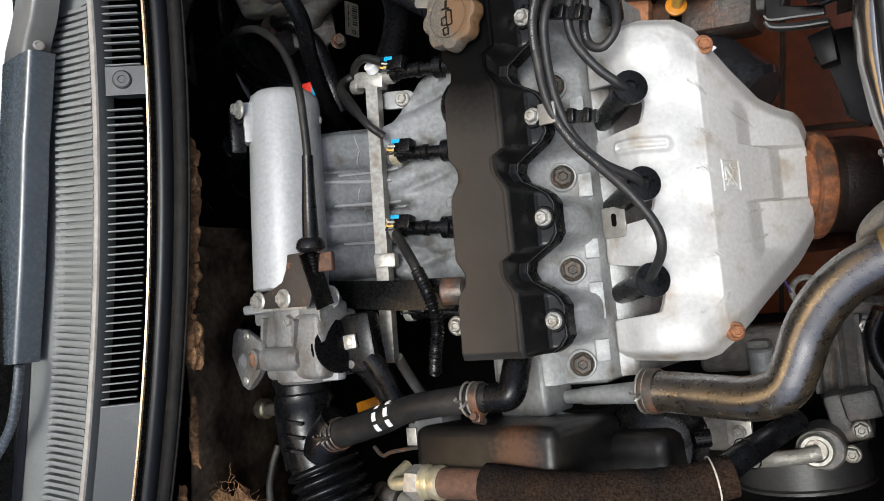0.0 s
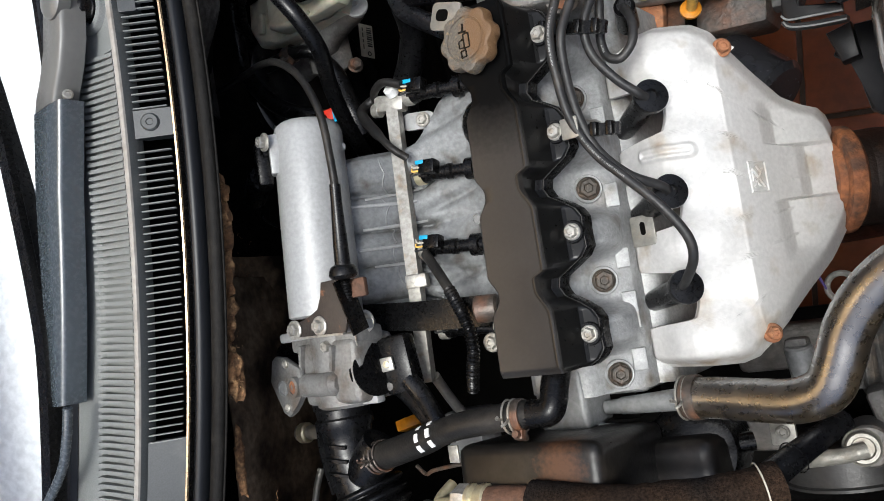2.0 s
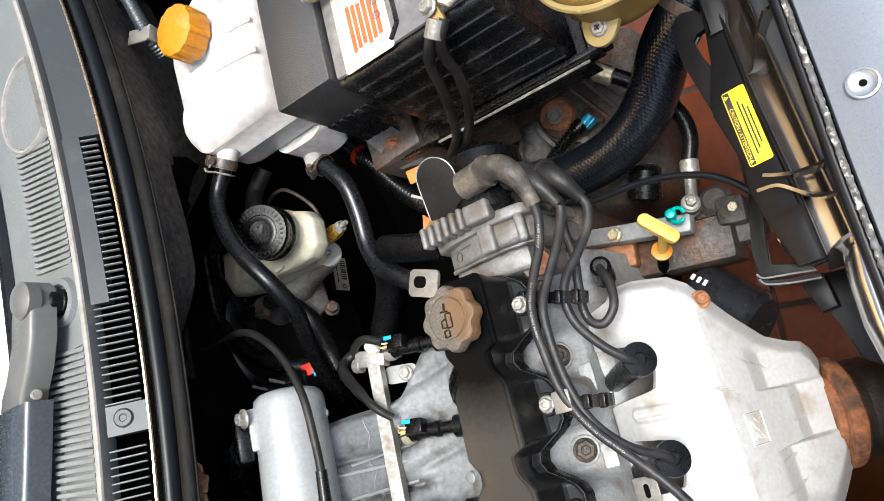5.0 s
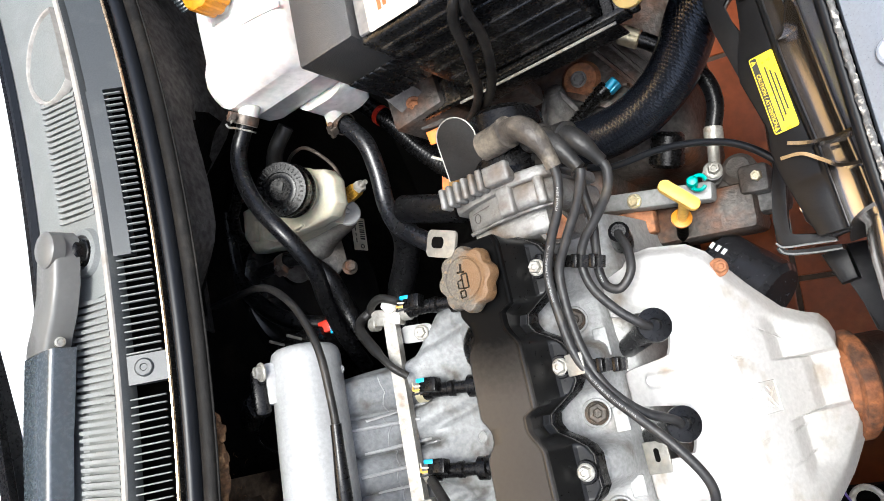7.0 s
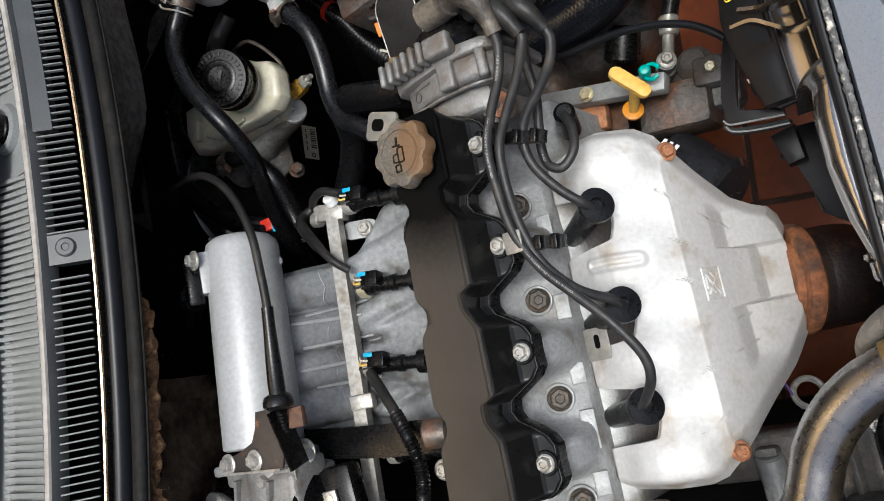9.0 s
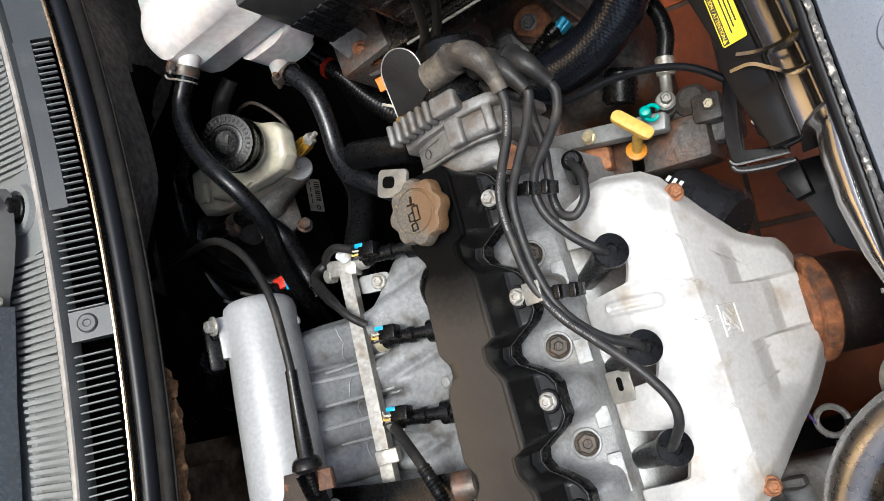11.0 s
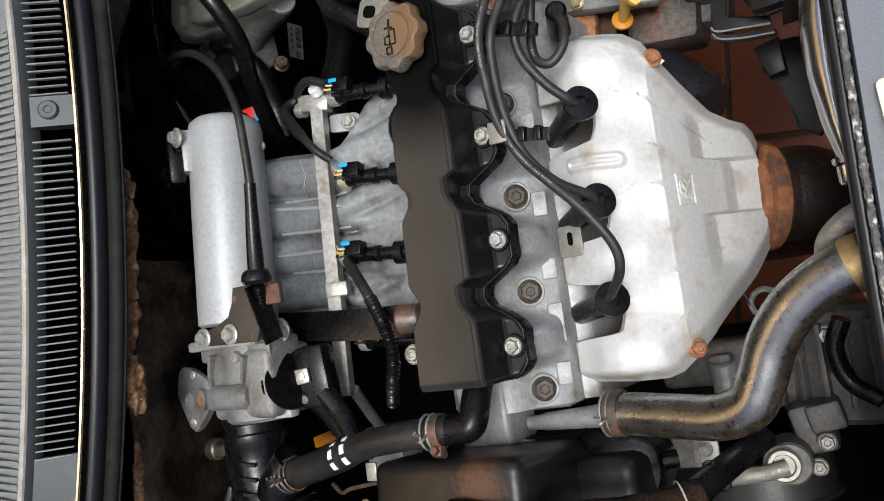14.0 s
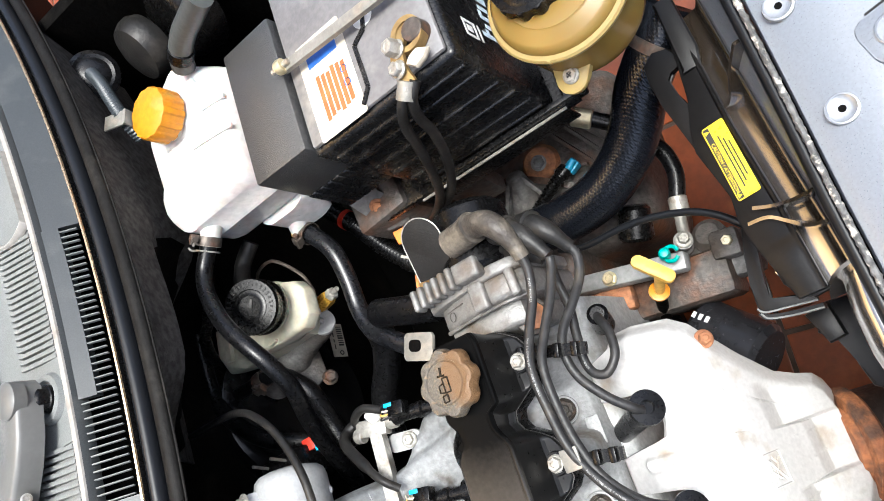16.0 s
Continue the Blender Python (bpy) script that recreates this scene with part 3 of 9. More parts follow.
for i in range(17):
    y = -0.235 + 0.200 * i / 16
    ax, w = arc_x(y), 0.004 * math.sin(40 * y)
    pts = [(ax - 0.105 + w, 0.93), (ax - 0.128 + w, 0.90), (ax - 0.150, 0.86), (ax - 0.157 - w, 0.80), (ax - 0.158, 0.74)]
    rows.append([bm.verts.new(V(x, y, z)) for x, z in pts + [(x - 0.010, z - 0.002) for x, z in reversed(pts)]])
ring_faces(bm, rows)
solo("bulkhead_panel", bm, M_BULK, (-0.44, -0.13, 0.74), "dusty brown bare panel of the bulkhead", "bulkhead", kind="structure")
# added near-black sheet where only the dark depths show
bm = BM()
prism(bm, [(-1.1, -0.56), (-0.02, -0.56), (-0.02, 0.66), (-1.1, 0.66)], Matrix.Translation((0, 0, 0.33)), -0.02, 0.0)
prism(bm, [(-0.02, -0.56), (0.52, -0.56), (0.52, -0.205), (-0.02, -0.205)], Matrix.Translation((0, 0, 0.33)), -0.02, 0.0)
solo("underside_tray", bm, M_DARK, (-0.3, 0.05, 0.31), "near-black sheet added below the engine for the dark depths", "car body", kind="structure")
# unseen bonnet, propped open above the bay; its strong gold feeds warm reflections
bm = BM()
hood_rows = []
for i in range(13):
    y = -0.56 + 1.38 * i / 12
    row = []
    for k in range(9):
        s = k / 8
        d = 0.90 * s
        row.append((-0.47 - d * math.cos(radians(80)) + 0.05 * s * (1 - s), y, 1.25 + d * math.sin(radians(80)) - 0.10 * (y - 0.13) ** 2))
    hood_rows.append(row)
up = [[bm.verts.new(V(*p)) for p in r] for r in hood_rows]
dn = [[bm.verts.new(V(p[0] - 0.02, p[1], p[2] + 0.004)) for p in r] for r in hood_rows]
for g in (up, dn):
    for a, b in zip(g, g[1:]):
        for k in range(8):
            bm.faces.new((a[k], a[k + 1], b[k + 1], b[k]))
for k in range(8):
    for r in (0, 12):
        bm.faces.new((up[r][k], up[r][k + 1], dn[r][k + 1], dn[r][k]))
for r in range(12):
    for k in (0, 8):
        bm.faces.new((up[r][k], up[r + 1][k], dn[r + 1][k], dn[r][k]))
solo("bonnet", bm, M_HOOD, (-0.47, 0.13, 1.25), "bronze painted car bonnet propped open", "bonnet", kind="structure")
# unseen light blockers: wall ahead of the car, ceiling, nose and sides that close the underside
bm = BM()
box(bm, (0.2, 9.0, 5.6), Matrix.Translation((10.0, -1.0, 0)), 0.01)
solo("wall_front", bm, M_PLASTER, (10.0, 0, 0), "unseen pale wall added ahead of the car to block low sky and bounce light", "wall", kind="structure")
# added slab, out of sight, that cuts sky light from behind
bm = BM()
box(bm, (2.5, 5.2, 0.12), Matrix.Translation((-2.55, 0.1, 2.75)), 0.01)
solo("ceiling", bm, M_YARD, (-2.55, 0.1, 2.75), "unseen ceiling slab added to hold back the sky", "ceiling", kind="structure")
# plain unseen blocks added so that less light reaches the floor
bm = BM()
box(bm, (0.12, 1.5, 0.62), Matrix.Translation((0.62, 0.10, 0.18)), 0.03, 3)
solo("front_bumper", bm, M_DARK, (0.62, 0.10, 0.18), "unseen dark nose added below the front panel to keep light off the floor", "car body", kind="structure")
for nm, y in (("sill_near_battery", 0.72), ("sill_far", -0.60)):
    bm = BM()
    box(bm, (1.6, 0.03, 0.75), Matrix.Translation((-0.25, y, 0.16)), 0.005)
    solo(nm, bm, M_DARK, (-0.25, y, 0.16), "unseen dark side board added to keep light out of the engine bay", "car body", kind="structure")

# windscreen above the scuttle
bm = BM()
rows = []
for i in range(25):
    y = -0.62 + 1.62 * i / 24
    ax = arc_x(y, -0.158)
    rows.append([bm.verts.new(V(ax + a, y, z)) for a, z in ((0, 1.062), (-0.30, 1.20), (-0.75, 1.42), (-0.755, 1.414), (-0.30, 1.193), (0, 1.056))])
ring_faces(bm, rows)
solo("windscreen", bm, M_GLASS, (-0.45, 0.13, 1.06), "pale windscreen, its bright sky reflection put in the colour", "windscreen", kind="structure")

# ---- scuttle panel with louvres, and its weatherstrip ----
scuttle = thing("scuttle_panel", (-0.33, 0.13, 1.02), "faded grey plastic scuttle panel with louvred grilles and fine ribs", "cowl panel")


def bowed(bm, prof, y0, y1, n=48):
    """A moulding whose section (distance behind the front edge, height) follows the scuttle's bow."""
    rows = []
    for i in range(n + 1):
        y = y0 + (y1 - y0) * i / n
        rows.append([bm.verts.new(V(arc_x(y) - d, y, z)) for d, z in prof])
    return ring_faces(bm, rows)


part("glass_edge_band", bowed(BM(), [(0.157, 1.0645), (0.162, 1.0668), (0.162, 1.0648), (0.157, 1.0625)], -0.5, 0.95), M_BLACK, scuttle, "narrow black band along the glass edge")
FACE = [(0.0225, 1.0207), (0.0495, 1.0455), (0.0495, 1.030), (0.030, 1.008)]
part("front_rail", bowed(BM(), [(0.0195, 1.0187), (0.0195, 1.0205), (0.0208, 1.0216), (0.0222, 1.0207), (0.0222, 1.0187)], -0.5, 0.95), M_BRIGHT, scuttle, "thin bright front edge")
part("front_lip", bowed(BM(), [(0.0200, 1.004), (0.0200, 1.0185), (0.0240, 1.0185), (0.0250, 1.004)], -0.5, 0.95), M_BLACK, scuttle)
part("centre_bar", bowed(BM(), [(0.0478, 1.0440), (0.0500, 1.0500), (0.056, 1.0500), (0.056, 1.035), (0.050, 1.035)], -0.5, 0.95), M_COWL_D, scuttle)
part("ridge", bowed(BM(), [(0.0500, 1.0500), (0.0505, 1.0520), (0.0525, 1.0530), (0.0560, 1.0527), (0.0575, 1.0505), (0.0575, 1.04), (0.051, 1.04)], -0.5, 0.95), M_RIDGE, scuttle, "narrow bright raised ridge")
PLAIN = [(0.0570, 1.0500), (0.090, 1.0500), (0.118, 1.0535), (0.146, 1.060), (0.154, 1.058), (0.154, 1.04), (0.057, 1.04)]
SUNK = [(0.0570, 1.0482), (0.090, 1.0482), (0.1120, 1.0492), (0.1150, 1.0530), (0.118, 1.0535), (0.146, 1.060), (0.154, 1.058), (0.154, 1.04), (0.057, 1.04)]
for y0, y1, prof in ((-0.5, 0.152, SUNK), (0.152, 0.238, PLAIN), (0.238, 0.372, SUNK), (0.372, 0.95, PLAIN)):
    part("rear_panel", bowed(BM(), prof, y0, y1, max(6, int((y1 - y0) * 52))), M_COWL, scuttle)
part("rear_lip", bowed(BM(), [(0.148, 1.0605), (0.151, 1.066), (0.156, 1.066), (0.158, 1.058)], -0.5, 0.95), M_SEAL, scuttle, "black rubber edge under the windscreen")
part("plain_panel", bowed(BM(), FACE, -0.5, -0.213, 20), M_COWL_D, scuttle)
part("plain_panel", bowed(BM(), FACE, 0.362, 0.95, 40), M_COWL_D, scuttle)
part("bridge_panel", bowed(BM(), FACE, 0.064, 0.090, 4), M_COWL_D, scuttle)
part("half_cover", bowed(BM(), [(0.0365, 1.0345), (0.0490, 1.0460), (0.0495, 1.036), (0.041, 1.026)], 0.185, 0.362, 16), M_COWL_D, scuttle, "closed rear halves of the louvres")
# near-black sheets for the shade behind the slats
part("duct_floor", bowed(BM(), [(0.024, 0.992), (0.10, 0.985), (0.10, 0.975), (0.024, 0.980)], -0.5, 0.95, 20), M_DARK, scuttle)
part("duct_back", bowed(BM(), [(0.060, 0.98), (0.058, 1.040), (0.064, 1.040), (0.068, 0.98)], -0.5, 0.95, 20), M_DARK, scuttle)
part("seam_line", strip(BM(), [(arc_x(0.058) - 0.058, 0.058, 1.0503), (arc_x(0.064) - 0.090, 0.064, 1.0503), (arc_x(0.071) - 0.118, 0.071, 1.0539)], 0.0012, 0.0006, 4), M_INK, scuttle, "dark joint between the panel halves")
bm = BM()
lathe(bm, axes((-0.3155, 0.078, 1.0338), (0.68, 0, 0.73)), [(0.0085, 0), (0.0085, 0.0016), (0.007, 0.0028), (0.0035, 0.0028), (0.0028, 0.002)], 24)
part("fixing_clip", bm, M_COWL_D, scuttle, "round plastic fixing clip")
cover_at = V(-0.386, 0.420)


def cut_disc(r, n=56):
    """A disc whose front is cut off along the bowed ridge."""
    out = []
    for i in range(n):
        x, y = cover_at.x + r * math.cos(2 * math.pi * i / n), cover_at.y + 1.08 * r * math.sin(2 * math.pi * i / n)
        out.append((min(x, arc_x(y) - 0.0576 + 0.004 * (r - 0.05)), y))
    return out


bm = BM()
prism(bm, cut_disc(0.0440), Matrix.Translation((0, 0, 1.046)), 0, 0.0085, 0.0012)
disc = part("round_cover", bm, M_COWL, scuttle, "round blanking cover")
bm = BM()
ring_faces(bm, [[bm.verts.new(V(x, y, z)) for x, y in cut_disc(r)] for r, z in ((0.0500, 1.0495), (0.0495, 1.0555), (0.0478, 1.0575), (0.0460, 1.0570), (0.0445, 1.0535))], True, (False, False))
part("rim", bm, M_RIDGE, disc, "pale raised rim")
bm = BM()
lathe(bm, axes((-0.362, 0.199, 1.0505), (0.03, 0, 1)), [(0.024, 0), (0.022, 0.005), (0.017, 0.006), (0.0145, 0.003)], 32)
part("spindle_boss", bm, M_COWL, scuttle, "raised ring round the wiper spindle")
bm = BM()
box(bm, (0.0315, 0.0015, 0.0045), Matrix.Translation((0, 0, -0.0045)), 0.0006, 1)
SLAT = mesh_of("louvre_slat", bm, M_COWL)
bm = BM()
prism(bm, [(-0.0265, 0.0014), (0.0180, 0.0038), (0.0222, 0.0062), (0.0250, 0.0068), (0.0270, 0.0050), (0.0276, -0.004), (-0.0265, -0.004)], Matrix(((1, 0, 0, 0), (0, 0, 1, 0), (0, 1, 0, 0), (0, 0, 0, 1))), -0.0019, 0.0019, 0.0008, 2)
RIB = mesh_of("rib", bm, M_COWL)


def bow_pose(y, d, z, tilt=0.0):
    return Matrix.Translation((arc_x(y) - d, y, z)) @ Matrix.Rotation(tilt, 4, "Y")


# weatherstrip along the bulkhead's top edge
seal = thing("weatherstrip", (-0.26, 0.13, 0.98), "black rubber bonnet weatherstrip along the scuttle edge", "seal")
part("bulb", bowed(BM(), [(0.0196, 0.999), (0.0196, 1.010), (0.0176, 1.0150), (0.0134, 1.0156), (0.0096, 1.0120), (0.0086, 1.004), (0.011, 0.998)], -0.5, 0.90), M_SEAL, seal, angle=80)
part("flange_strip", bowed(BM(), [(0.0072, 0.999), (0.0064, 1.0048), (0.0036, 1.0066), (-0.0018, 1.0052), (-0.0058, 1.0015), (-0.0060, 0.997), (0.005, 0.992)], -0.5, 0.90), M_FLANGE, seal, "matt ribbed rubber flange", 80)
part("bulkhead_lip", bowed(BM(), [(-0.0055, 0.9985), (-0.0075, 0.9978), (-0.0075, 0.9968), (0.0, 0.992), (0.04, 0.965), (0.04, 0.978)], -0.5, 0.90), M_FLANGE, seal)

# ---- front cross panel, its seal and the radiator shroud ----
front = thing("front_cross_member", (0.33, 0.05, 0.84), "grey painted front cross panel with pressed holes", "car body panel")


def front_x(y):
    """The rear edge of the front panel, seen from above."""
    return 0.266 + 0.004 * math.sin(6 * y) + 0.05 * max(0, y - 0.1) * 0.5


bm = BM()
rows = []
for i in range(49):
    y = -0.50 + 1.10 * i / 48
    x = front_x(y)
    rows.append([bm.verts.new(V(x + a, y, z)) for a, z in ((0.0, 0.838), (0.0, 0.856), (0.002, 0.860), (0.006, 0.861), (0.020, 0.866), (0.05, 0.868), (0.16, 0.862), (0.25, 0.83), (0.25, 0.80), (0.05, 0.838))])
ring_faces(bm, rows)
part("panel", bm, M_PANEL, front)
bm = BM()
rows = []
for i in range(481):
    y = -0.50 + 1.10 * i / 480
    x = front_x(y)
    rows.append([bm.verts.new(V(x - 0.003 + (0.0024 + 0.0015 * noise.noise(V(y * 300, a * 1.5, 2))) * math.cos(a), y, 0.861 + (0.0024 + 0.0015 * noise.noise(V(y * 300, a * 1.5, 7))) * math.sin(a))) for a in [2 * math.pi * k / 10 for k in range(10)]])
ring_faces(bm, rows)
part("edge_sealant", bm, M_SEALANT, front, "rough bright sealant bead along the edge")
for hx, hy in ((0.292, 0.230), (0.294, 0.144)):
    bm = BM()
    lathe(bm, axes((hx, hy, 0.8665), (0, 0, 1)), [(0.0112, 0), (0.0105, 0.0015), (0.0092, 0.0018), (0.0078, 0.0007), (0.0050, 0.0004), (0.002, 0.0004)], 36)
    boss = part("pressed_boss", bm, M_PRESSING, front, "dished round pressing with a small hole")
    part("hole", lathe(BM(), axes((hx, hy, 0.8669), (0, 0, 1)), [(0.0026, 0.0000), (0.0025, 0.0004)], 16), M_DARK, boss)
bm = BM()
lathe(bm, axes((0.3115, 0.073, 0.8665), (0, 0, 1)), [(0.0185, 0), (0.0175, 0.002), (0.0145, 0.0024), (0.0135, 0.0012)], 32, (True, True))
part("socket_ring", bm, M_PANEL, front, "round socket ring")
part("hole", lathe(BM(), axes((0.3115, 0.073, 0.867), (0, 0, 1)), [(0.0125, 0), (0.012, 0.001)], 24), M_DARK, front)
bolt("bolt", front, (0.3095, 0.045, 0.8665), (0, 0, 1), 0.012, 0.005, 0.0085, M_PANEL, "painted bolt head")
bm = BM()
prism(bm, rounded(0.020, 0.045, 0.005), axes((0.309, 0.015, 0.8665), (0, 0, 1), (1, 0, 0)), 0, 0.0015, 0.0006)
part("slot_rim", bm, M_PANEL, front, "raised slot rim")
bm = BM()
prism(bm, rounded(0.011, 0.034, 0.001), axes((0.309, 0.015, 0.868), (0, 0, 1), (1, 0, 0)), 0, 0.0006)
part("slot", bm, M_DARK, front)
bm = BM()
prism(bm, rounded(0.075, 0.11, 0.004), axes((0.3155, -0.089, 0.8665), (0, 0, 1), (1, 0.05, 0)), 0, 0.0012)
part("label_plate", bm, M_LABEL_W, front, "plain white paper label")
# shadow in the plate's outline gap, built as a dark ring
bm = BM()
prism(bm, rounded(0.055, 0.041, 0.011), axes((0.3470, 0.1745, 0.8655), (0, 0, 1), (1, 0.16, 0)), 0, 0.0020, 0.0006)
part("recess_joint", bm, M_RUBBER_D, front, "dark ring for the shadow in the gap round the bump stop plate")
bm = BM()
prism(bm, rounded(0.050, 0.036, 0.009), axes((0.3470, 0.1745, 0.8665), (0, 0, 1), (1, 0.16, 0)), 0, 0.0030, 0.0012)
part("bump_stop_plate", bm, M_PANEL, front, "squarish grey bump stop plate")
bm = BM()
lathe(bm, axes((0.3410, 0.1740, 0.8694), (0, 0, 1)), [(0.0115, 0), (0.0115, 0.0008), (0.0105, 0.0014), (0.0095, 0.0006)], 28)
part("bump_stop", bm, M_PANEL, front, "round painted bump stop seat")
bm = BM()
rows = []
for i in range(49):
    y = -0.46 + 1.02 * i / 48
    x = front_x(y) - 0.008
    rows.append([bm.verts.new(V(x + 0.0055 * math.cos(a), y, 0.852 + 0.0065 * math.sin(a))) for a in [2 * math.pi * k / 12 for k in range(12)]])
ring_faces(bm, rows)
front_seal = solo("front_seal", bm, M_SEAL, (0.258, 0.05, 0.845), "black rubber seal strip along the front panel", "seal")


# ---- engine: head, cover, heat shield, plenum ----
BORE = 0.086
CYL = [0.105 - BORE * k for k in range(4)]            # spark plug places along the crank axis
STUD = [0.086 - BORE * k for k in range(4)]           # cover bolts
HBOLT = [0.128 - BORE * k for k in range(5)]          # head bolts, in the scallops


def scallop(y, w=0.026):
    """1 beside a head bolt, 0 beside a cover bolt."""
    c = 0.5 + 0.5 * math.cos(2 * math.pi * (y - HBOLT[0]) / BORE)
    return step(0.12, 0.80, c) if w < 0.028 else step(0.05, 0.72, c)


head_thing = thing("cylinder_head", (-0.05, -0.04, 0.60), "grey cast aluminium cylinder head with rusty head bolts", "cylinder head")
bm = BM()
rows = []
for i in range(141):
    y = -0.232 + 0.372 * i / 140
    s = scallop(y, 0.030)
    b = 0.016 * (1 - s)
    q = 1 - s
    prof = [(-0.115, 0.60), (-0.115, 0.775), (-0.085, 0.80), (-0.045, 0.815), (-0.030 + 0.022 * q, 0.808 + 0.022 * q), (-0.026 + 0.030 * q, 0.796 + 0.030 * q), (-0.020 + 0.030 * q, 0.787 + 0.020 * q), (-0.006 + 0.016 * q, 0.777 + 0.012 * q),
            (0.0045 + 0.003 * q, 0.769 + 0.003 * q), (0.0062 + 0.002 * q, 0.766), (0.0068 + 0.002 * q, 0.748), (0.018, 0.744), (0.021, 0.740), (0.022, 0.735), (0.026, 0.70), (0.028, 0.60)]
    rows.append([bm.verts.new(V(x, y, z)) for x, z in prof])
ring_faces(bm, rows)
part("casting", bm, M_HEAD, head_thing, angle=50)
for h in HBOLT:
    at = V(-0.0140, h, 0.7860)
    bm = BM()
    lathe(bm, axes(at, (0.55, 0, 0.83)), [(0.0140, -0.02), (0.0136, 0.0004), (0.0128, 0.0010), (0.0116, 0.0008), (0.0114, -0.0006)], 28)
    part("bolt_boss", bm, M_ALU, head_thing)
    bolt("head_bolt", head_thing, at + V(0.55, 0, 0.83) * 0.001, (0.55, 0, 0.83), 0.0165, 0.0065, 0.0108, M_HEADBOLT, "rust-brown head bolt")
for k, (y, w) in enumerate(((0.017, 0.026), (-0.053, 0.022), (-0.112, 0.018), (-0.160, 0.034), (-0.205, 0.020))):
    bm = BM()
    box(bm, (0.013, w, 0.006), axes((0.0015, y, 0.7715), (0.42, 0, 0.91), (1, 0, 0)), 0.0012)
    part("machined_pad", bm, M_HEAD, head_thing, "flat machined pad")
bm = BM()
box(bm, (0.024, 0.028, 0.0022), axes((0.026, -0.091, 0.770), (-0.15, 0, 1), (1, 0, 0)), 0.0007)
eye_plate = part("lifting_eye", bm, M_PIPE, head_thing, "small dull plated lifting eye plate")
part("slot", prism(BM(), rounded(0.005, 0.012, 0.0024), axes((0.026, -0.089, 0.7722), (-0.15, 0, 1), (1, 0, 0)), 0, 0.0005), M_DARK, eye_plate)
bm = BM()
box(bm, (0.017, 0.018, 0.008), axes((0.030, -0.117, 0.752), (0, 0, 1), (1, 0.2, 0)), 0.002)
part("rusty_nut_plate", bm, M_RUST, head_thing, "rusty clamp below the lifting eye")
rod_bm = BM()
part("front_block", box(rod_bm, (0.10, 0.42, 0.40), Matrix.Translation((-0.075, -0.03, 0.345)), 0.01), M_ALU_D, head_thing, "dark engine block below the head")

cover = thing("valve_cover", (-0.04, -0.04, 0.80), "dusty black valve cover with scalloped sides", "valve cover")
BAY = [(-0.043, -0.0005), (-0.030, 0.000), (-0.0225, -0.0035), (-0.016, -0.0105), (-0.008, -0.0215), (0.0, -0.0250), (0.008, -0.0235), (0.016, -0.0130), (0.0225, -0.0045), (0.030, 0.000), (0.043, -0.0005)]


def from_bolt(y):
    """How far a place along the cover lies past the nearest head bolt."""
    return min((y - h for h in HBOLT), key=abs)


def rim_x(y):
    """Outer edge of the cover's lower flange: bulged at the cover bolts, scooped out round the head bolts."""
    return 0.0095 + lerp_list(BAY, from_bolt(y)) * 1.26


def ridge_x(y):
    """Right edge of the cover's flat top, with a sharp step where each scoop begins."""
    d = from_bolt(y)
    return -0.0130 - 0.0092 * (1 - step(0.0095, 0.0165, d)) * step(-0.021, 0.001, d)


def back_x(y):
    d = from_bolt(y)
    return -0.0655 + 0.030 * (y + 0.02) + 0.0085 * (1 - step(0.002, 0.019, abs(d + 0.001)))


top_rows, wall_rows, rim_rows, line_rows = [], [], [], []
top_bm, wall_bm, rim_bm, line_bm = BM(), BM(), BM(), BM()
for i in range(241):
    y = -0.199 + 0.318 * i / 240
    lx, rx, ox = back_x(y), ridge_x(y), rim_x(y)
    e = 0.003 * (step(0.108, 0.119, y) + step(-0.193, -0.199, y))
    zl, zr = 0.8950 - e, 0.8915 - e

    def flat(x, a=zl, b=zr):
        return a + (b - a) * (x + 0.066) / 0.053
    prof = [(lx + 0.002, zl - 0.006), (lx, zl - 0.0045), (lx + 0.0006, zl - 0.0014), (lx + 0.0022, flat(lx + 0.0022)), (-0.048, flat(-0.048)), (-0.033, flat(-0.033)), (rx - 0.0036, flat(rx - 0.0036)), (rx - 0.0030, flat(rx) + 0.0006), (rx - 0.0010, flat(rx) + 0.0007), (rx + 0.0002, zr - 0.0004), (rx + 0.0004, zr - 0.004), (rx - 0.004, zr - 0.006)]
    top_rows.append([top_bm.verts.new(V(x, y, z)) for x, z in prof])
    foot = min(rx + 0.007, ox - 0.0060)
    prof = [(lx + 0.001, 0.822), (lx - 0.002, 0.834), (lx + 0.0016, zl - 0.004), (rx - 0.001, zr - 0.004), (rx + 0.0002, zr - 0.0044), (rx + 0.3 * (foot - rx), 0.878), (foot - 0.0012, 0.8570), (foot + 0.0012, 0.8545), (ox - 0.0042, 0.8535), (ox - 0.0030, 0.8525), (ox - 0.0030, 0.842), (-0.03, 0.822)]
    wall_rows.append([wall_bm.verts.new(V(x, y, z)) for x, z in prof])
    prof = [(ox - 0.0028, 0.8512), (ox - 0.0012, 0.8514), (ox, 0.8500), (ox + 0.0002, 0.8380), (ox - 0.012, 0.830), (ox - 0.016, 0.845)]
    rim_rows.append([rim_bm.verts.new(V(x, y, z)) for x, z in prof])
    line_rows.append([line_bm.verts.new(V(ox - 0.0020 + 0.00055 * math.cos(a), y, 0.8516 + 0.00055 * math.sin(a))) for a in [math.pi / 3 * k for k in range(6)]])
part("body", ring_faces(wall_bm, wall_rows), M_COVER, cover, angle=32)
part("top_face", ring_faces(top_bm, top_rows), M_COVER_T, cover, "dusty flat top, its sheen put in the colour, with a black oily patch by the filler", 32)
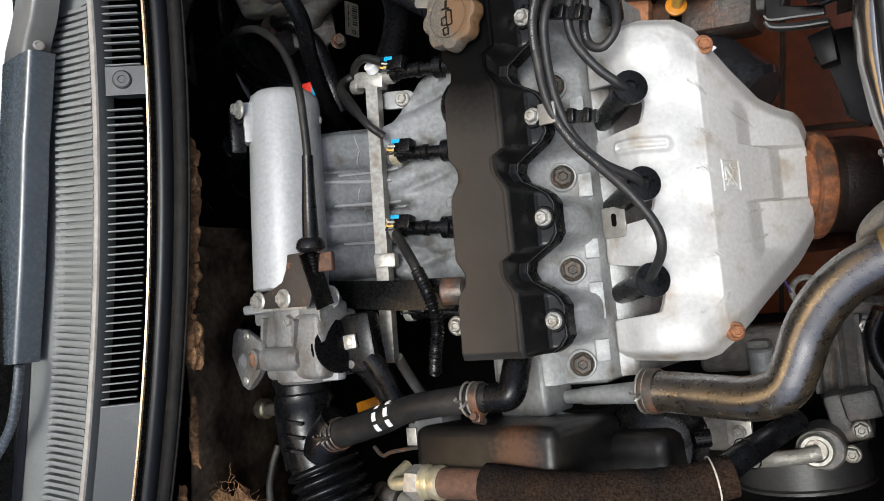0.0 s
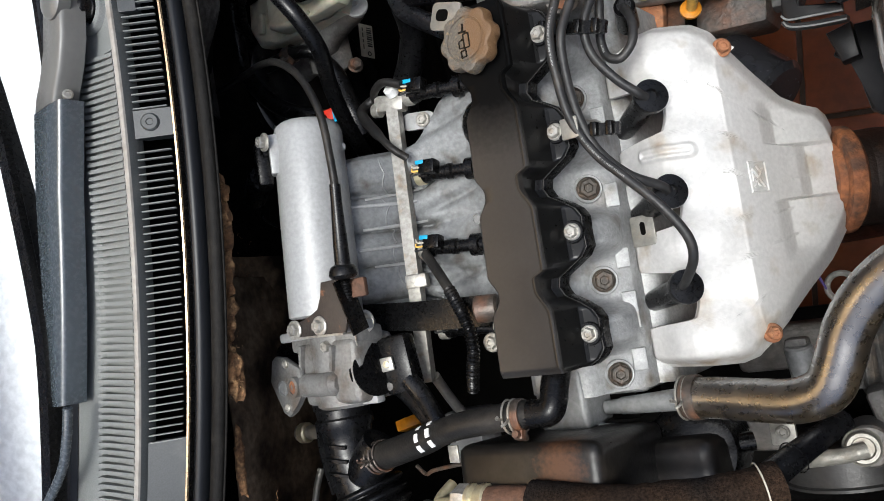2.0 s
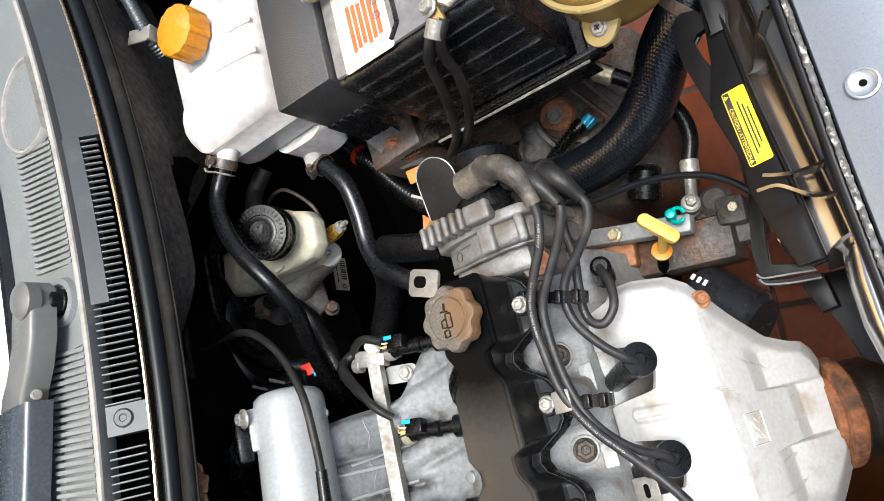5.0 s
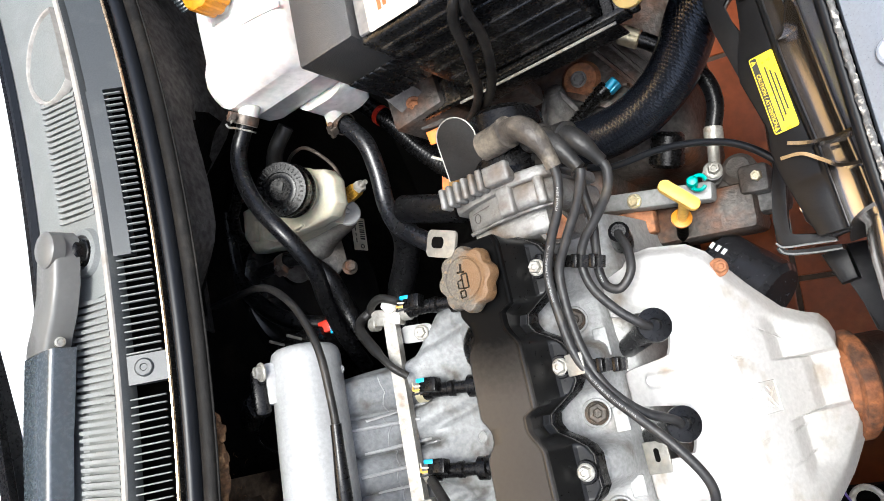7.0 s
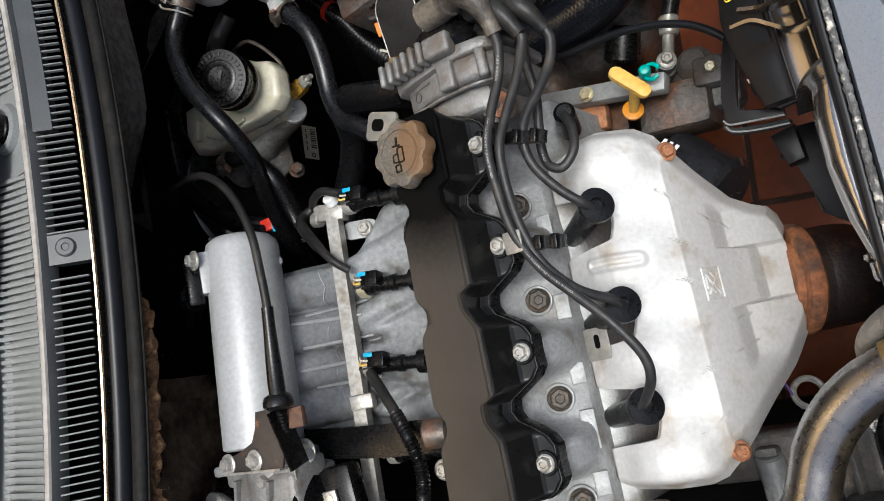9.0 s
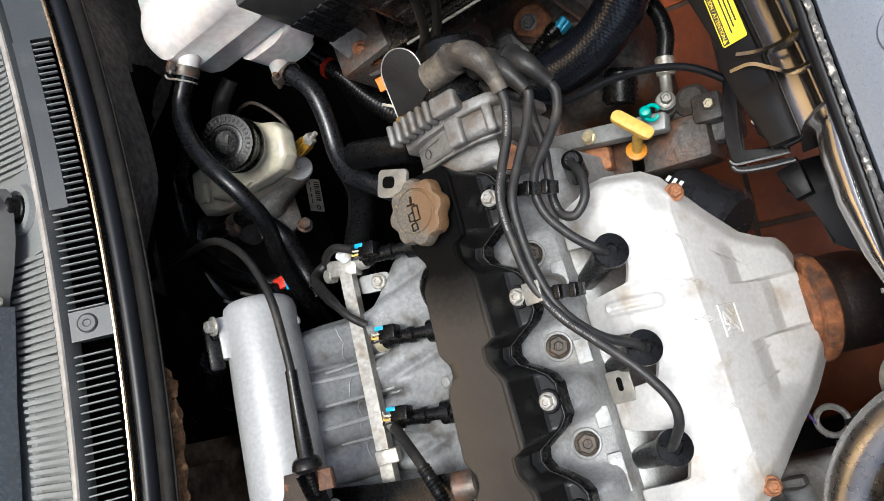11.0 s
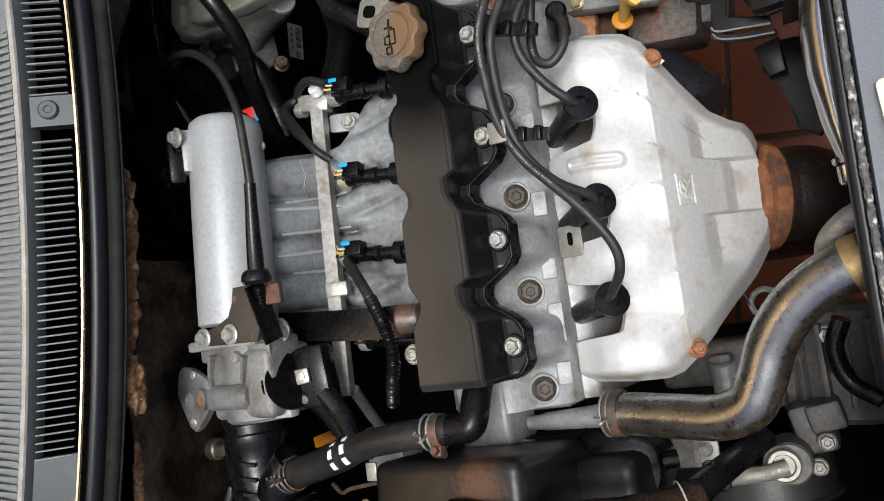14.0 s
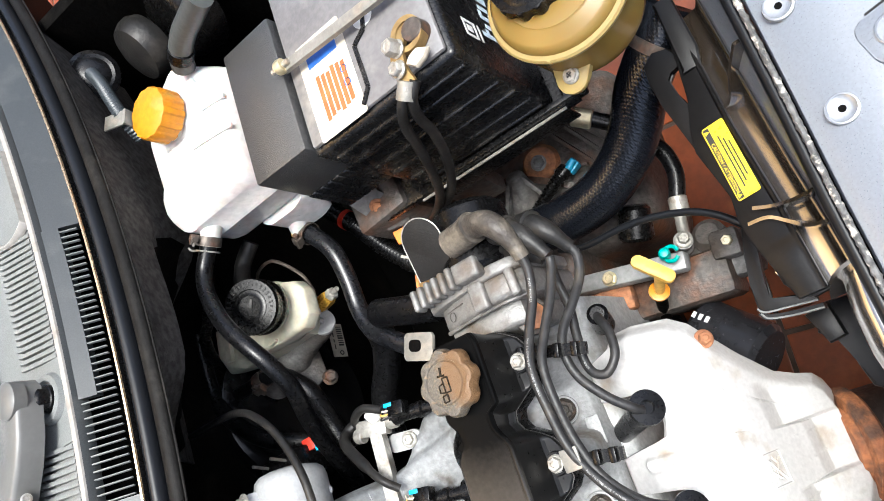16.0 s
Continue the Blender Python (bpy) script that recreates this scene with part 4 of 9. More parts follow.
flange = part("flange", ring_faces(rim_bm, rim_rows), M_BLACK, cover, "black lower flange")
part("gasket_line", ring_faces(line_bm, line_rows), M_GASKET, flange, "thin grey gasket edge")
for k, y in enumerate(STUD):
    bm = BM()
    lathe(bm, axes((-0.0015, y, 0.850), (0.10, 0, 1)), [(0.0100, 0), (0.0100, 0.0050), (0.0092, 0.0062)], 28)
    part("bolt_pad", bm, M_BLACK, cover)
    bolt("cover_bolt", cover, (-0.0008, y, 0.8562), (0.12, 0, 1), 0.0100, 0.0072, 0.0074, M_STEEL, "zinc-plated flange bolt")
for y in (-0.178, -0.148, -0.060, -0.012, 0.022):
    bolt("side_bolt", cover, (-0.080, y, 0.832), (-0.1, 0, 1), 0.009, 0.006, 0.0072, M_STEEL)
# breather elbow at the cover's end
bm = BM()
tube(bm, [(-0.029, -0.194, 0.868), (-0.029, -0.210, 0.878), (-0.0292, -0.222, 0.8845), (-0.0325, -0.2285, 0.887), (-0.040, -0.2300, 0.888), (-0.056, -0.2303, 0.8895)], 0.0118, 24, 6)
part("outlet_elbow", bm, M_BLACK, cover, "smooth black outlet elbow")

part("breather_stub", lathe(BM(), axes((-0.088, 0.036, 0.815), (-0.78, 0.05, 0.40)), [(0.027, -0.015), (0.027, 0.004), (0.0255, 0.012), (0.021, 0.020), (0.012, 0.026), (0.004, 0.028)], 32), M_BLACK, cover, "domed black breather stub")
cap = thing("oil_filler_cap", (-0.040, 0.085, 0.888), "dusty grey-brown lobed oil filler cap with an oil can symbol", "filler cap")
bm = BM()
CAPM = axes((-0.040, 0.085, 0.890), (-0.05, 0.02, 1), (1, 0, 0))
prof = [(0.019, 0, 0), (0.0205, 0.004, 0), (0.0265, 0.006, 1), (0.0285, 0.009, 1), (0.0285, 0.0165, 1), (0.0270, 0.0195, 1), (0.0240, 0.0205, 0.7), (0.0195, 0.0200, 0.1), (0.0188, 0.0190, 0), (0.0178, 0.0190, 0), (0.0170, 0.0202, 0), (0.010, 0.0206, 0)]
rings = []
for r, h, k in prof:
    rings.append([bm.verts.new(CAPM @ V((r - k * 0.0034 * (0.5 - 0.5 * math.cos(8 * a)) ** 1.5) * math.cos(a), (r - k * 0.0034 * (0.5 - 0.5 * math.cos(8 * a)) ** 1.5) * math.sin(a), h)) for a in [2 * math.pi * i / 96 for i in range(96)]])
ring_faces(bm, rings)
M_CAP = mat("dusty_cap_plastic", (0.078, 0.069, 0.056), 0.42, 0.0, (0.115, 0.100, 0.078), 26, 900, 0.4, (0.16, 0.115, 0.065), 0.62, 0.08, 240, 0.15, speck=0.30)
# warm light on the cap's front half is put in as an orange patch
ragged_patch(M_CAP, (0.026, 0.002, 0.020), 0.034, (0.125, 0.070, 0.030), 0.010)
part("knob", bm, M_CAP, cap, angle=30)
bm = BM()
for line, w in ((((0.000, 0.0130), (-0.001, 0.0065)), 0.0022), (((-0.005, 0.0068), (0.0025, 0.0056)), 0.0016), (((-0.001, 0.004), (0.0045, 0.004), (0.0045, -0.008), (-0.001, -0.008), (-0.001, 0.004)), 0.0013),
                (((-0.0015, 0.000), (-0.006, -0.001), (-0.006, -0.0065), (-0.0015, -0.0075)), 0.0013), (((-0.005, -0.0095), (0.000, -0.0095), (0.000, -0.0150), (-0.005, -0.0150), (-0.005, -0.0095)), 0.0013)):
    for a, b in zip(line, line[1:]):
        strip(bm, [CAPM @ V(*a, 0.0207), CAPM @ V(*b, 0.0207)], w, 0.0008, 1)
part("oil_can_symbol", bm, M_BLACK, cap, "embossed dark oil can symbol")
part("neck", lathe(BM(), axes((-0.040, 0.085, 0.868), (0, 0, 1)), [(0.024, 0), (0.023, 0.02), (0.0205, 0.026)], 32), M_BLACK, cap)

# ---- exhaust heat shield ----
shield = thing("exhaust_heat_shield", (0.08, -0.06, 0.62), "bright silver pressed exhaust heat shield with notches for spark plug leads", "heat shield")
PROF = [(0.006, 0.756), (0.018, 0.763), (0.04, 0.772), (0.06, 0.776), (0.078, 0.769), (0.092, 0.761), (0.108, 0.7490), (0.1135, 0.7370), (0.120, 0.7205), (0.128, 0.699), (0.138, 0.671), (0.150, 0.648), (0.166, 0.622)]
YHI = [(0.0, 0.092), (0.06, 0.092), (0.090, 0.087), (0.104, 0.076), (0.116, 0.052), (0.124, 0.037), (0.136, 0.016), (0.148, 0.008), (0.158, 0.004), (0.163, -0.004), (0.166, -0.018)]
YLO = [(0.0, -0.218), (0.085, -0.220), (0.097, -0.216), (0.106, -0.207), (0.118, -0.190), (0.134, -0.164), (0.148, -0.144), (0.158, -0.126), (0.166, -0.110)]
NOTCH = [(-0.154, 0.0265), (-0.071, 0.0265), (0.012, 0.0265)]


def notch_x(y):
    x = 0.008
    for c, w in NOTCH:
        d = abs(y - c) / w
        x = max(x, 0.008 + 0.053 * (1 - step(0.72, 1.02, d)) * (1 - 0.12 * d * d))
    x = max(x, 0.008 + 0.03 * step(0.070, 0.080, y))
    return x


def shield_z(x, y):
    z = lerp_list(PROF, x)
    z += 0.5 * (lerp_list(PROF, x + 0.003) + lerp_list(PROF, x - 0.003) - 2 * z) * 0.8 * step(0.0, 0.006, abs(x - 0.108))
    ridge = math.cos(2 * math.pi * (y + 0.112) / 0.083)
    z += 0.0062 * ridge * step(0.02, 0.05, x) * (1 - step(0.088, 0.110, x))
    # long stiffening bead between the first two leads
    d = math.hypot(max(0, abs(x - 0.060) - 0.020), (y + 0.028 + 0.08 * (x - 0.06)))
    z += 0.0034 * (1 - step(0.002, 0.006, abs(d - 0.004) + 0.002)) * (1 if d < 0.012 else 0)
    # recessed steps towards the front
    edge = 0.127 + 0.016 * step(-0.030, -0.034, y) * (1 - step(-0.080, -0.084, y)) + 0.001 * step(-0.082, -0.086, y)
    if -0.14 < y < 0.012:
        fade = step(-0.14, -0.125, y) * (1 - step(0.0, 0.012, y))
        flat = lerp_list(PROF, edge) - (0.019 if edge < 0.135 else 0.016)
        flat -= (flat - 0.622) * 0.9 * max(0.0, x - edge) / (0.166 - edge)
        z += (flat - z) * step(edge - 0.0026, edge + 0.0026, x) * fade
    # dish round the two fixing bolts
    for bx, by in ((0.112, 0.058), (0.1105, -0.197)):
        z -= 0.006 * (1 - step(0.006, 0.020, math.hypot(x - bx, y - by)))
    z += 0.0007 * noise.noise(V(x * 40, y * 40, 0)) + 0.00022 * noise.noise(V(x * 110, y * 110, 3))
    return z


bm = BM()
NY, NX = 260, 230
grid = []
for i in range(NY + 1):
    v = i / NY
    y0 = -0.218 + 0.310 * v
    xs = notch_x(y0)
    row = []
    for j in range(NX + 1):
        u = j / NX
        x = xs + (0.166 - xs) * u
        lo, hi = lerp_list(YLO, x), lerp_list(YHI, x)
        y = lo + (hi - lo) * v
        edge = min(v, 1 - v) * (hi - lo)
        z = shield_z(x, y) - 0.020 * (1 - step(0.0, 0.016, edge)) ** 2 - 0.004 * (1 - step(0, 0.004, x - xs))
        row.append(bm.verts.new(V(x, y, z)))
    grid.append(row)
for a, b in zip(grid, grid[1:]):
    for j in range(NX):
        bm.faces.new((a[j], a[j + 1], b[j + 1], b[j]))
ob = part("shell", bm, M_SHIELD, shield, angle=60)
sol = ob.modifiers.new("thickness", "SOLIDIFY")
sol.thickness, sol.offset = 0.0014, -1
for bx, by in ((0.112, 0.058), (0.1105, -0.197)):
    bolt("fixing_bolt", shield, (bx, by, shield_z(bx, by) + 0.0005), (0.55, 0, 0.83), 0.0105, 0.008, 0.0085, M_RUST, "rusty orange fixing bolt")
# embossed mark on the front slope
EM = axes((0.1185, -0.0605, shield_z(0.1185, -0.0605) + 0.0006), (shield_z(0.1135, -0.0605) - shield_z(0.1235, -0.0605), 0, 0.010), (0, 1, 0))
bm = BM()
tube(bm, [EM @ V(x, y, 0.0003) for x, y in ((-0.0135, -0.0135), (0.0135, -0.0135), (0.0135, 0.0095), (-0.0135, 0.0095), (-0.0135, -0.0135))], 0.0009, 6, raw=True)
mark = part("embossed_mark", bm, M_SHIELD, shield, "embossed square maker's mark")
for line in (((-0.009, -0.009), (0.008, 0.005)), ((-0.009, 0.005), (0.008, -0.010)), ((-0.004, 0.006), (0.006, 0.006)), ((-0.008, -0.003), (-0.002, 0.004)), ((0.004, -0.006), (0.010, -0.001))):
    part("embossed_stroke", tube(BM(), [EM @ V(*p, 0.0003) for p in line], 0.0011, 6, raw=True), M_SHIELD, mark)

# rusty outlet flange and dark pipe below the shield
pipe = thing("exhaust_downpipe", (0.17, -0.075, 0.35), "rusty exhaust outlet flange on a dark downpipe", "exhaust pipe")
EXM = axes((0.160, -0.068, 0.598), (0.80, -0.05, -0.50), (0, 1, 0))
bm = BM()
lathe(bm, EXM, [(0.036, -0.006), (0.050, -0.006), (0.053, -0.002), (0.053, 0.006), (0.050, 0.009), (0.036, 0.009)], 48)
part("flange", bm, M_RUST_O, pipe, "flaking orange rusty flange ring")
part("gasket_face", lathe(BM(), EXM, [(0.036, -0.012), (0.040, -0.003), (0.020, -0.006)], 40), M_RUST_O, pipe, "bright orange rust inside the flange")
bolt("flange_nut", pipe, EXM @ V(0.012, -0.034, -0.008), EXM.to_3x3() @ V(0, 0, -1), 0.013, 0.010, 0, M_RUST_O)
bm = BM()
tube(bm, [EXM @ V(0, 0, 0.005), EXM @ V(0, 0, 0.025), EXM @ V(0.0, 0.0, 0.040), (0.205, -0.075, 0.52), (0.200, -0.09, 0.42), (0.16, -0.10, 0.33), (0.0, -0.10, 0.27)], lambda s, d: 0.047 - 0.020 * step(0.12, 0.22, s), 36, 8)
part("pipe", bm, M_DOWNPIPE, pipe, "dark brown pipe")

# ---- inlet plenum and runners ----
plenum = thing("inlet_plenum", (-0.26, -0.02, 0.80), "pale grey cast inlet plenum, a long rounded drum", "intake manifold")
bm = BM()
rings = []
PA, PB = V(-0.272, 0.082, 0.880), V(-0.277, -0.122, 0.886)
PM = axes(PB, PA - PB, (0, 0, 1))
PL = (PA - PB).length
for s, k in ((0.0, 0.92), (0.01, 1.0), (0.5, 0.985), (0.93, 0.95), (0.965, 0.90), (0.985, 0.78), (0.997, 0.55), (1.0, 0.25)):
    ring = []
    for i in range(48):
        a = 2 * math.pi * i / 48
        r = 0.0395 * k * (1 + 0.05 * math.cos(2 * (a - 0.6)))
        ring.append(bm.verts.new(PM @ V(r * math.cos(a), r * math.sin(a), PL * s)))
    rings.append(ring)
ring_faces(bm, rings)
part("drum", bm, M_ALU_L, plenum, angle=50)
bm = BM()
prism(bm, [(-0.004, -0.018), (0.014, -0.018), (0.018, 0.010), (0.014, 0.022), (-0.004, 0.022)], axes((-0.2895, 0.046, 0.906), (-0.62, 0, 0.78), (0, 0, 1)), 0.0, 0.012, 0.002)
part("sensor_pad", bm, M_ALU_L, plenum, "flat machined sensor pad")
bm = BM()
lathe(bm, axes((-0.2455, 0.050, 0.862), (0.6, 0, 0.8)), [(0.0055, 0), (0.005, 0.003), (0.003, 0.004)], 16)
part("cast_dimple", bm, M_ALU, plenum)
RUN_Z = [(-0.262, 0.850), (-0.248, 0.832), (-0.236, 0.812), (-0.222, 0.791), (-0.205, 0.777), (-0.185, 0.769), (-0.150, 0.767), (-0.120, 0.774), (-0.088, 0.784)]
RUN_TOP = [(-0.262, 0.040), (-0.246, 0.044), (-0.222, 0.049), (-0.205, 0.058), (-0.195, 0.085), (-0.185, 0.098), (-0.150, 0.112), (-0.088, 0.118)]
RUN_MID = (0.026, -0.022, -0.060, -0.096)               # runner centres where they leave the drum


def runner_z(x, y):
    z = lerp_list(RUN_Z, x)
    near = 1 - step(-0.215, -0.165, x)
    best = 0.0
    for k, c in enumerate(RUN_MID):
        c2 = c + (CYL[k] - 0.012 - c) * step(-0.235, -0.10, x)
        hw = (0.025 if k == 0 else 0.019) + 0.020 * (1 - near)
        d = abs(y - c2) / hw
        if d < 1:
            best = max(best, math.sqrt(1 - d * d))
    z += best * (0.0225 * near + 0.0085 * (1 - near)) - 0.005 * near
    # valleys that run slantwise to the ports
    for k in range(3):
        a, b = V(-0.225, 0.052 - 0.083 * k), V(-0.140, 0.074 - 0.083 * k)
        d = ((x - a.x) * (b.y - a.y) - (y - a.y) * (b.x - a.x)) / (b - a).length
        z -= 0.0055 * math.exp(-(d / 0.0055) ** 2) * step(-0.215, -0.19, x)
    z += 0.0004 * noise.noise(V(x * 90, y * 90, 1)) + 0.0003 * noise.noise(V(x * 300, y * 300, 5))
    return z


bm = BM()
rows = []
for i in range(91):
    x = -0.262 + 0.174 * i / 90
    hi = lerp_list(RUN_TOP, x)
    row = []
    for j in range(141):
        y = -0.135 + (hi + 0.135) * j / 140
        row.append(bm.verts.new(V(x, y, runner_z(x, y) - 0.016 * step(0.93, 1.0, j / 140) ** 2)))
    row += [bm.verts.new(V(x, hi, 0.70)), bm.verts.new(V(x, -0.135, 0.70))]
    rows.append(row)
ring_faces(bm, rows)
part("runner_casting", bm, M_RUNNER, plenum, "grey cast inlet runners joined by a port flange", 60)
for (x0, y0), (x1, y1) in (((-0.246, -0.006), (-0.212, 0.002)), ((-0.252, -0.0130), (-0.208, -0.0140)), ((-0.250, -0.038), (-0.206, -0.036)), ((-0.250, -0.060), (-0.204, -0.058)), ((-0.248, -0.078), (-0.204, -0.079))):
    line = [(x0 + (x1 - x0) * k / 10, y0 + (y1 - y0) * k / 10) for k in range(11)]
    part("cast_web", tube(BM(), [(x, y, runner_z(x, y) + 0.0006) for x, y in line], lambda s, d: 0.0021 - 0.0006 * abs(2 * s - 1), 8, 2), M_ALU_L, plenum, "thin cast web")
sx = [(-0.232, 0.036), (-0.229, 0.020), (-0.238, -0.004), (-0.229, -0.016), (-0.235, -0.038), (-0.228, -0.055), (-0.233, -0.075), (-0.226, -0.105)]
part("casting_seam", tube(BM(), [V(x, y, runner_z(x, y) + 0.0003) for x, y in ((a[0] + (b[0] - a[0]) * k / 8, a[1] + (b[1] - a[1]) * k / 8) for a, b in zip(sx, sx[1:]) for k in range(8))], 0.0008, 6, raw=True), M_ALU, plenum, "raised wavy casting seam")
for y, x in ((-0.045, -0.150), (-0.042, -0.130), (0.036, -0.128)):
    part("cast_mark", lathe(BM(), axes((x, y, runner_z(x, y) - 0.0005), (-0.1, 0, 1)), [(0.006, 0), (0.006, 0.0025), (0.0048, 0.003), (0.0044, 0.0022)], 20), M_ALU, plenum)
sensor = thing("map_sensor", (-0.33, 0.05, 0.89), "black plastic pressure sensor bolted to the plenum", "sensor")
bm = BM()
box(bm, (0.034, 0.046, 0.016), axes((-0.307, 0.042, 0.905), (-0.62, 0, 0.78), (0, 0, 1)), 0.004)
box(bm, (0.022, 0.020, 0.020), axes((-0.300, 0.058, 0.902), (-0.3, 0, 0.95), (1, 0, 0)), 0.004)
part("body", bm, M_BLACK, sensor)
bm = BM()
rod(bm, (-0.325, 0.035, 0.905), (-0.372, 0.022, 0.880), 0.014, 0.013, 20, 0.002)
part("connector", bm, M_BLACK, sensor)
bm = BM()
tube(bm, [(-0.335, 0.02, 0.895), (-0.355, -0.005, 0.885), (-0.315, -0.03, 0.87)], 0.0012, 6, 6)
part("wire", bm, M_BLACK, sensor)
bolt("bolt", sensor, (-0.286, 0.060, 0.928), (-0.2, 0, 1), 0.011, 0.008, 0.0095, M_STEEL)
sens2 = thing("vacuum_valve", (-0.35, -0.06, 0.83), "dark dusty vacuum valve screwed into the plenum", "valve")
part("body", rod(BM(), (-0.312, -0.055, 0.872), (-0.350, -0.052, 0.850), 0.012, 0.016, 20, 0.002), M_BLACK, sens2)
part("collar", rod(BM(), (-0.306, -0.055, 0.876), (-0.318, -0.055, 0.869), 0.016, 0.015, 20, 0.002), M_ALU_D, sens2)


# ---- battery side of the bay ----
battery = thing("car_battery", (0.01, 0.40, 0.775), "black car battery with grey lid and orange printed label", "battery")
bm = BM()
box(bm, (0.165, 0.20, 0.165), Matrix.Translation((0.006, 0.409, 0.775)), 0.006, 3)
case = part("case", bm, M_BATT, battery)
bm = BM()
box(bm, (0.155, 0.188, 0.006), Matrix.Translation((0.006, 0.409, 0.9395)), 0.003)
part("lid", bm, M_BATT_T, battery, "grey battery lid")
for k, z in enumerate((0.915, 0.895, 0.868, 0.840, 0.812, 0.79)):
    bm = BM()
    box(bm, (0.150, 0.005, 0.004 if k > 1 else 0.008), Matrix.Translation((0.008, 0.3085, z)), 0.0012, 1)
    part("case_rib", bm, M_BATT, battery)
bm = BM()
prism(bm, rounded(0.056, 0.100, 0.003), Matrix.Translation((-0.030, 0.362, 0.9455)), 0, 0.0006)
lab = part("top_label", bm, M_LABEL_W, battery, "scuffed white paper label with orange and blue print")
for k in range(6):
    bm = BM()
    prism(bm, rounded(0.0042, 0.046 - 0.003 * (k % 3), 0.0005), Matrix.Translation((-0.042 + 0.0060 * k, 0.350, 0.9461)), 0, 0.0003)
    part("print_bar", bm, M_TERRA, lab, "orange print bar")
bm = BM()
prism(bm, rounded(0.036, 0.016, 0.001), Matrix.Translation((-0.030, 0.392, 0.9461)), 0, 0.0003)
part("print_block", bm, M_NAVY, lab, "blue print block")
for k in range(2):
    bm = BM()
    lathe(bm, Matrix.Translation((-0.0125, 0.348 + 0.014 * k, 0.9461)), [(0.0038, 0), (0.0038, 0.0003), (0.0028, 0.0003), (0.0028, 0)], 18, (False, False))
    part("print_ring", bm, M_NAVY, lab)
bm = BM()
for a, b in (((0.006, 0.330), (0.006, 0.372)), ((0.006, 0.372), (0.020, 0.380)), ((0.020, 0.380), (0.026, 0.400)), ((-0.004, 0.318), (0.006, 0.330))):
    strip(bm, [(*a, 0.947), (*b, 0.947)], 0.0035, 0.002, 1)
part("moulded_ridge", bm, M_BATT, battery, "black moulded ridge line")
bm = BM()
prism(bm, rounded(0.022, 0.022, 0.010), Matrix.Translation((0.022, 0.393, 0.9455)), 0, 0.0006)
part("vent_disc", bm, M_WHITE, battery, "white round vent mark")
END = Matrix(((0, 0, 1, 0.0884), (1, 0, 0, 0), (0, 1, 0, 0), (0, 0, 0, 1)))       # outlines in y, z on the end wall
for y, z, w, h in ((0.3500, 0.9040, 0.018, 0.003), (0.3500, 0.8870, 0.018, 0.003), (0.3420, 0.8955, 0.003, 0.014), (0.3575, 0.8955, 0.003, 0.014), (0.3500, 0.8960, 0.007, 0.008), (0.3500, 0.8800, 0.018, 0.003),
                   (0.3580, 0.8215, 0.012, 0.003), (0.3740, 0.8120, 0.010, 0.004), (0.3580, 0.8120, 0.006, 0.008), (0.3660, 0.7985, 0.024, 0.002), (0.3660, 0.7940, 0.024, 0.002)):
    part("print_mark", prism(BM(), [(y - w / 2, z - h / 2), (y + w / 2, z - h / 2), (y + w / 2, z + h / 2), (y - w / 2, z + h / 2)], END, 0, 0.0004), M_WHITE, case, "white printed mark")
for y, tall in ((0.3520, 0.030), (0.3740, 0.022), (0.3960, 0.022)):
    for a, b, c, d in ((0.000, 0.000, 0.005, tall), (0.005, 0.000, 0.008, 0.005), (0.005, 0.017, 0.008, 0.022), (0.012, 0.003, 0.017, 0.019)):
        part("print_shape", prism(BM(), [(y + p, 0.843 + q) for p, q in ((a, b), (max(c, a + 0.005), b), (max(c, a + 0.005), d), (a, d))], END, 0, 0.0004), M_BLUEGREY, case, "pale blue printed shape")
# far end block behind a black slot
endbox = thing("relay_box", (-0.105, 0.388, 0.80), "pebbled black plastic box beside the battery", "relay box")
bm = BM()
box(bm, (0.068, 0.146, 0.125), Matrix.Translation((-0.107, 0.388, 0.828)), 0.003)
part("cover", bm, M_TEXT_BLACK, endbox)
for k in range(6):
    bm = BM()
    box(bm, (0.010, 0.003, 0.06), Matrix.Translation((-0.134 + 0.011 * k, 0.3142, 0.83)), 0.001, 1)
    part("cooling_rib", bm, M_BATT, endbox)
bm = BM()
box(bm, (0.30, 0.25, 0.012), Matrix.Translation((-0.03, 0.43, 0.760)), 0.003)
prism(bm, [(-0.050, 0.3005), (0.112, 0.3005), (0.112, 0.306), (-0.050, 0.306)], Matrix.Translation((0, 0, 0.765)), 0, 0.022, 0.001)
tray = solo("battery_tray", bm, M_BATT, (-0.03, 0.43, 0.76), "black metal battery tray with a raised worn lip", "battery tray")
strap = thing("battery_strap", (-0.01, 0.39, 0.95), "pale dusty hold-down bar over the battery with a threaded hook", "hold-down bar")
part("bar", strip(BM(), [(-0.066, 0.394, 0.958), (0.10, 0.382, 0.958)], 0.010, 0.005, 1), M_PIPE, strap)
part("rod", rod(BM(), (-0.076, 0.395, 0.962), (-0.055, 0.394, 0.962), 0.003, seg=10), M_STEEL, strap)
part("nut", lathe(BM(), axes((-0.0655, 0.3945, 0.962), (1, -0.05, 0)), [(0.0065, -0.004), (0.0075, 0), (0.0065, 0.004)], 20), M_FITTING, strap)
term = thing("battery_clamp", (0.052, 0.335, 0.945), "corroded brass battery clamp with white deposits on its bolts", "battery clamp")
part("post", rod(BM(), (0.068, 0.340, 0.944), (0.068, 0.340, 0.958), 0.011, 0.010, 20, 0.001), M_STEEL_D, term)
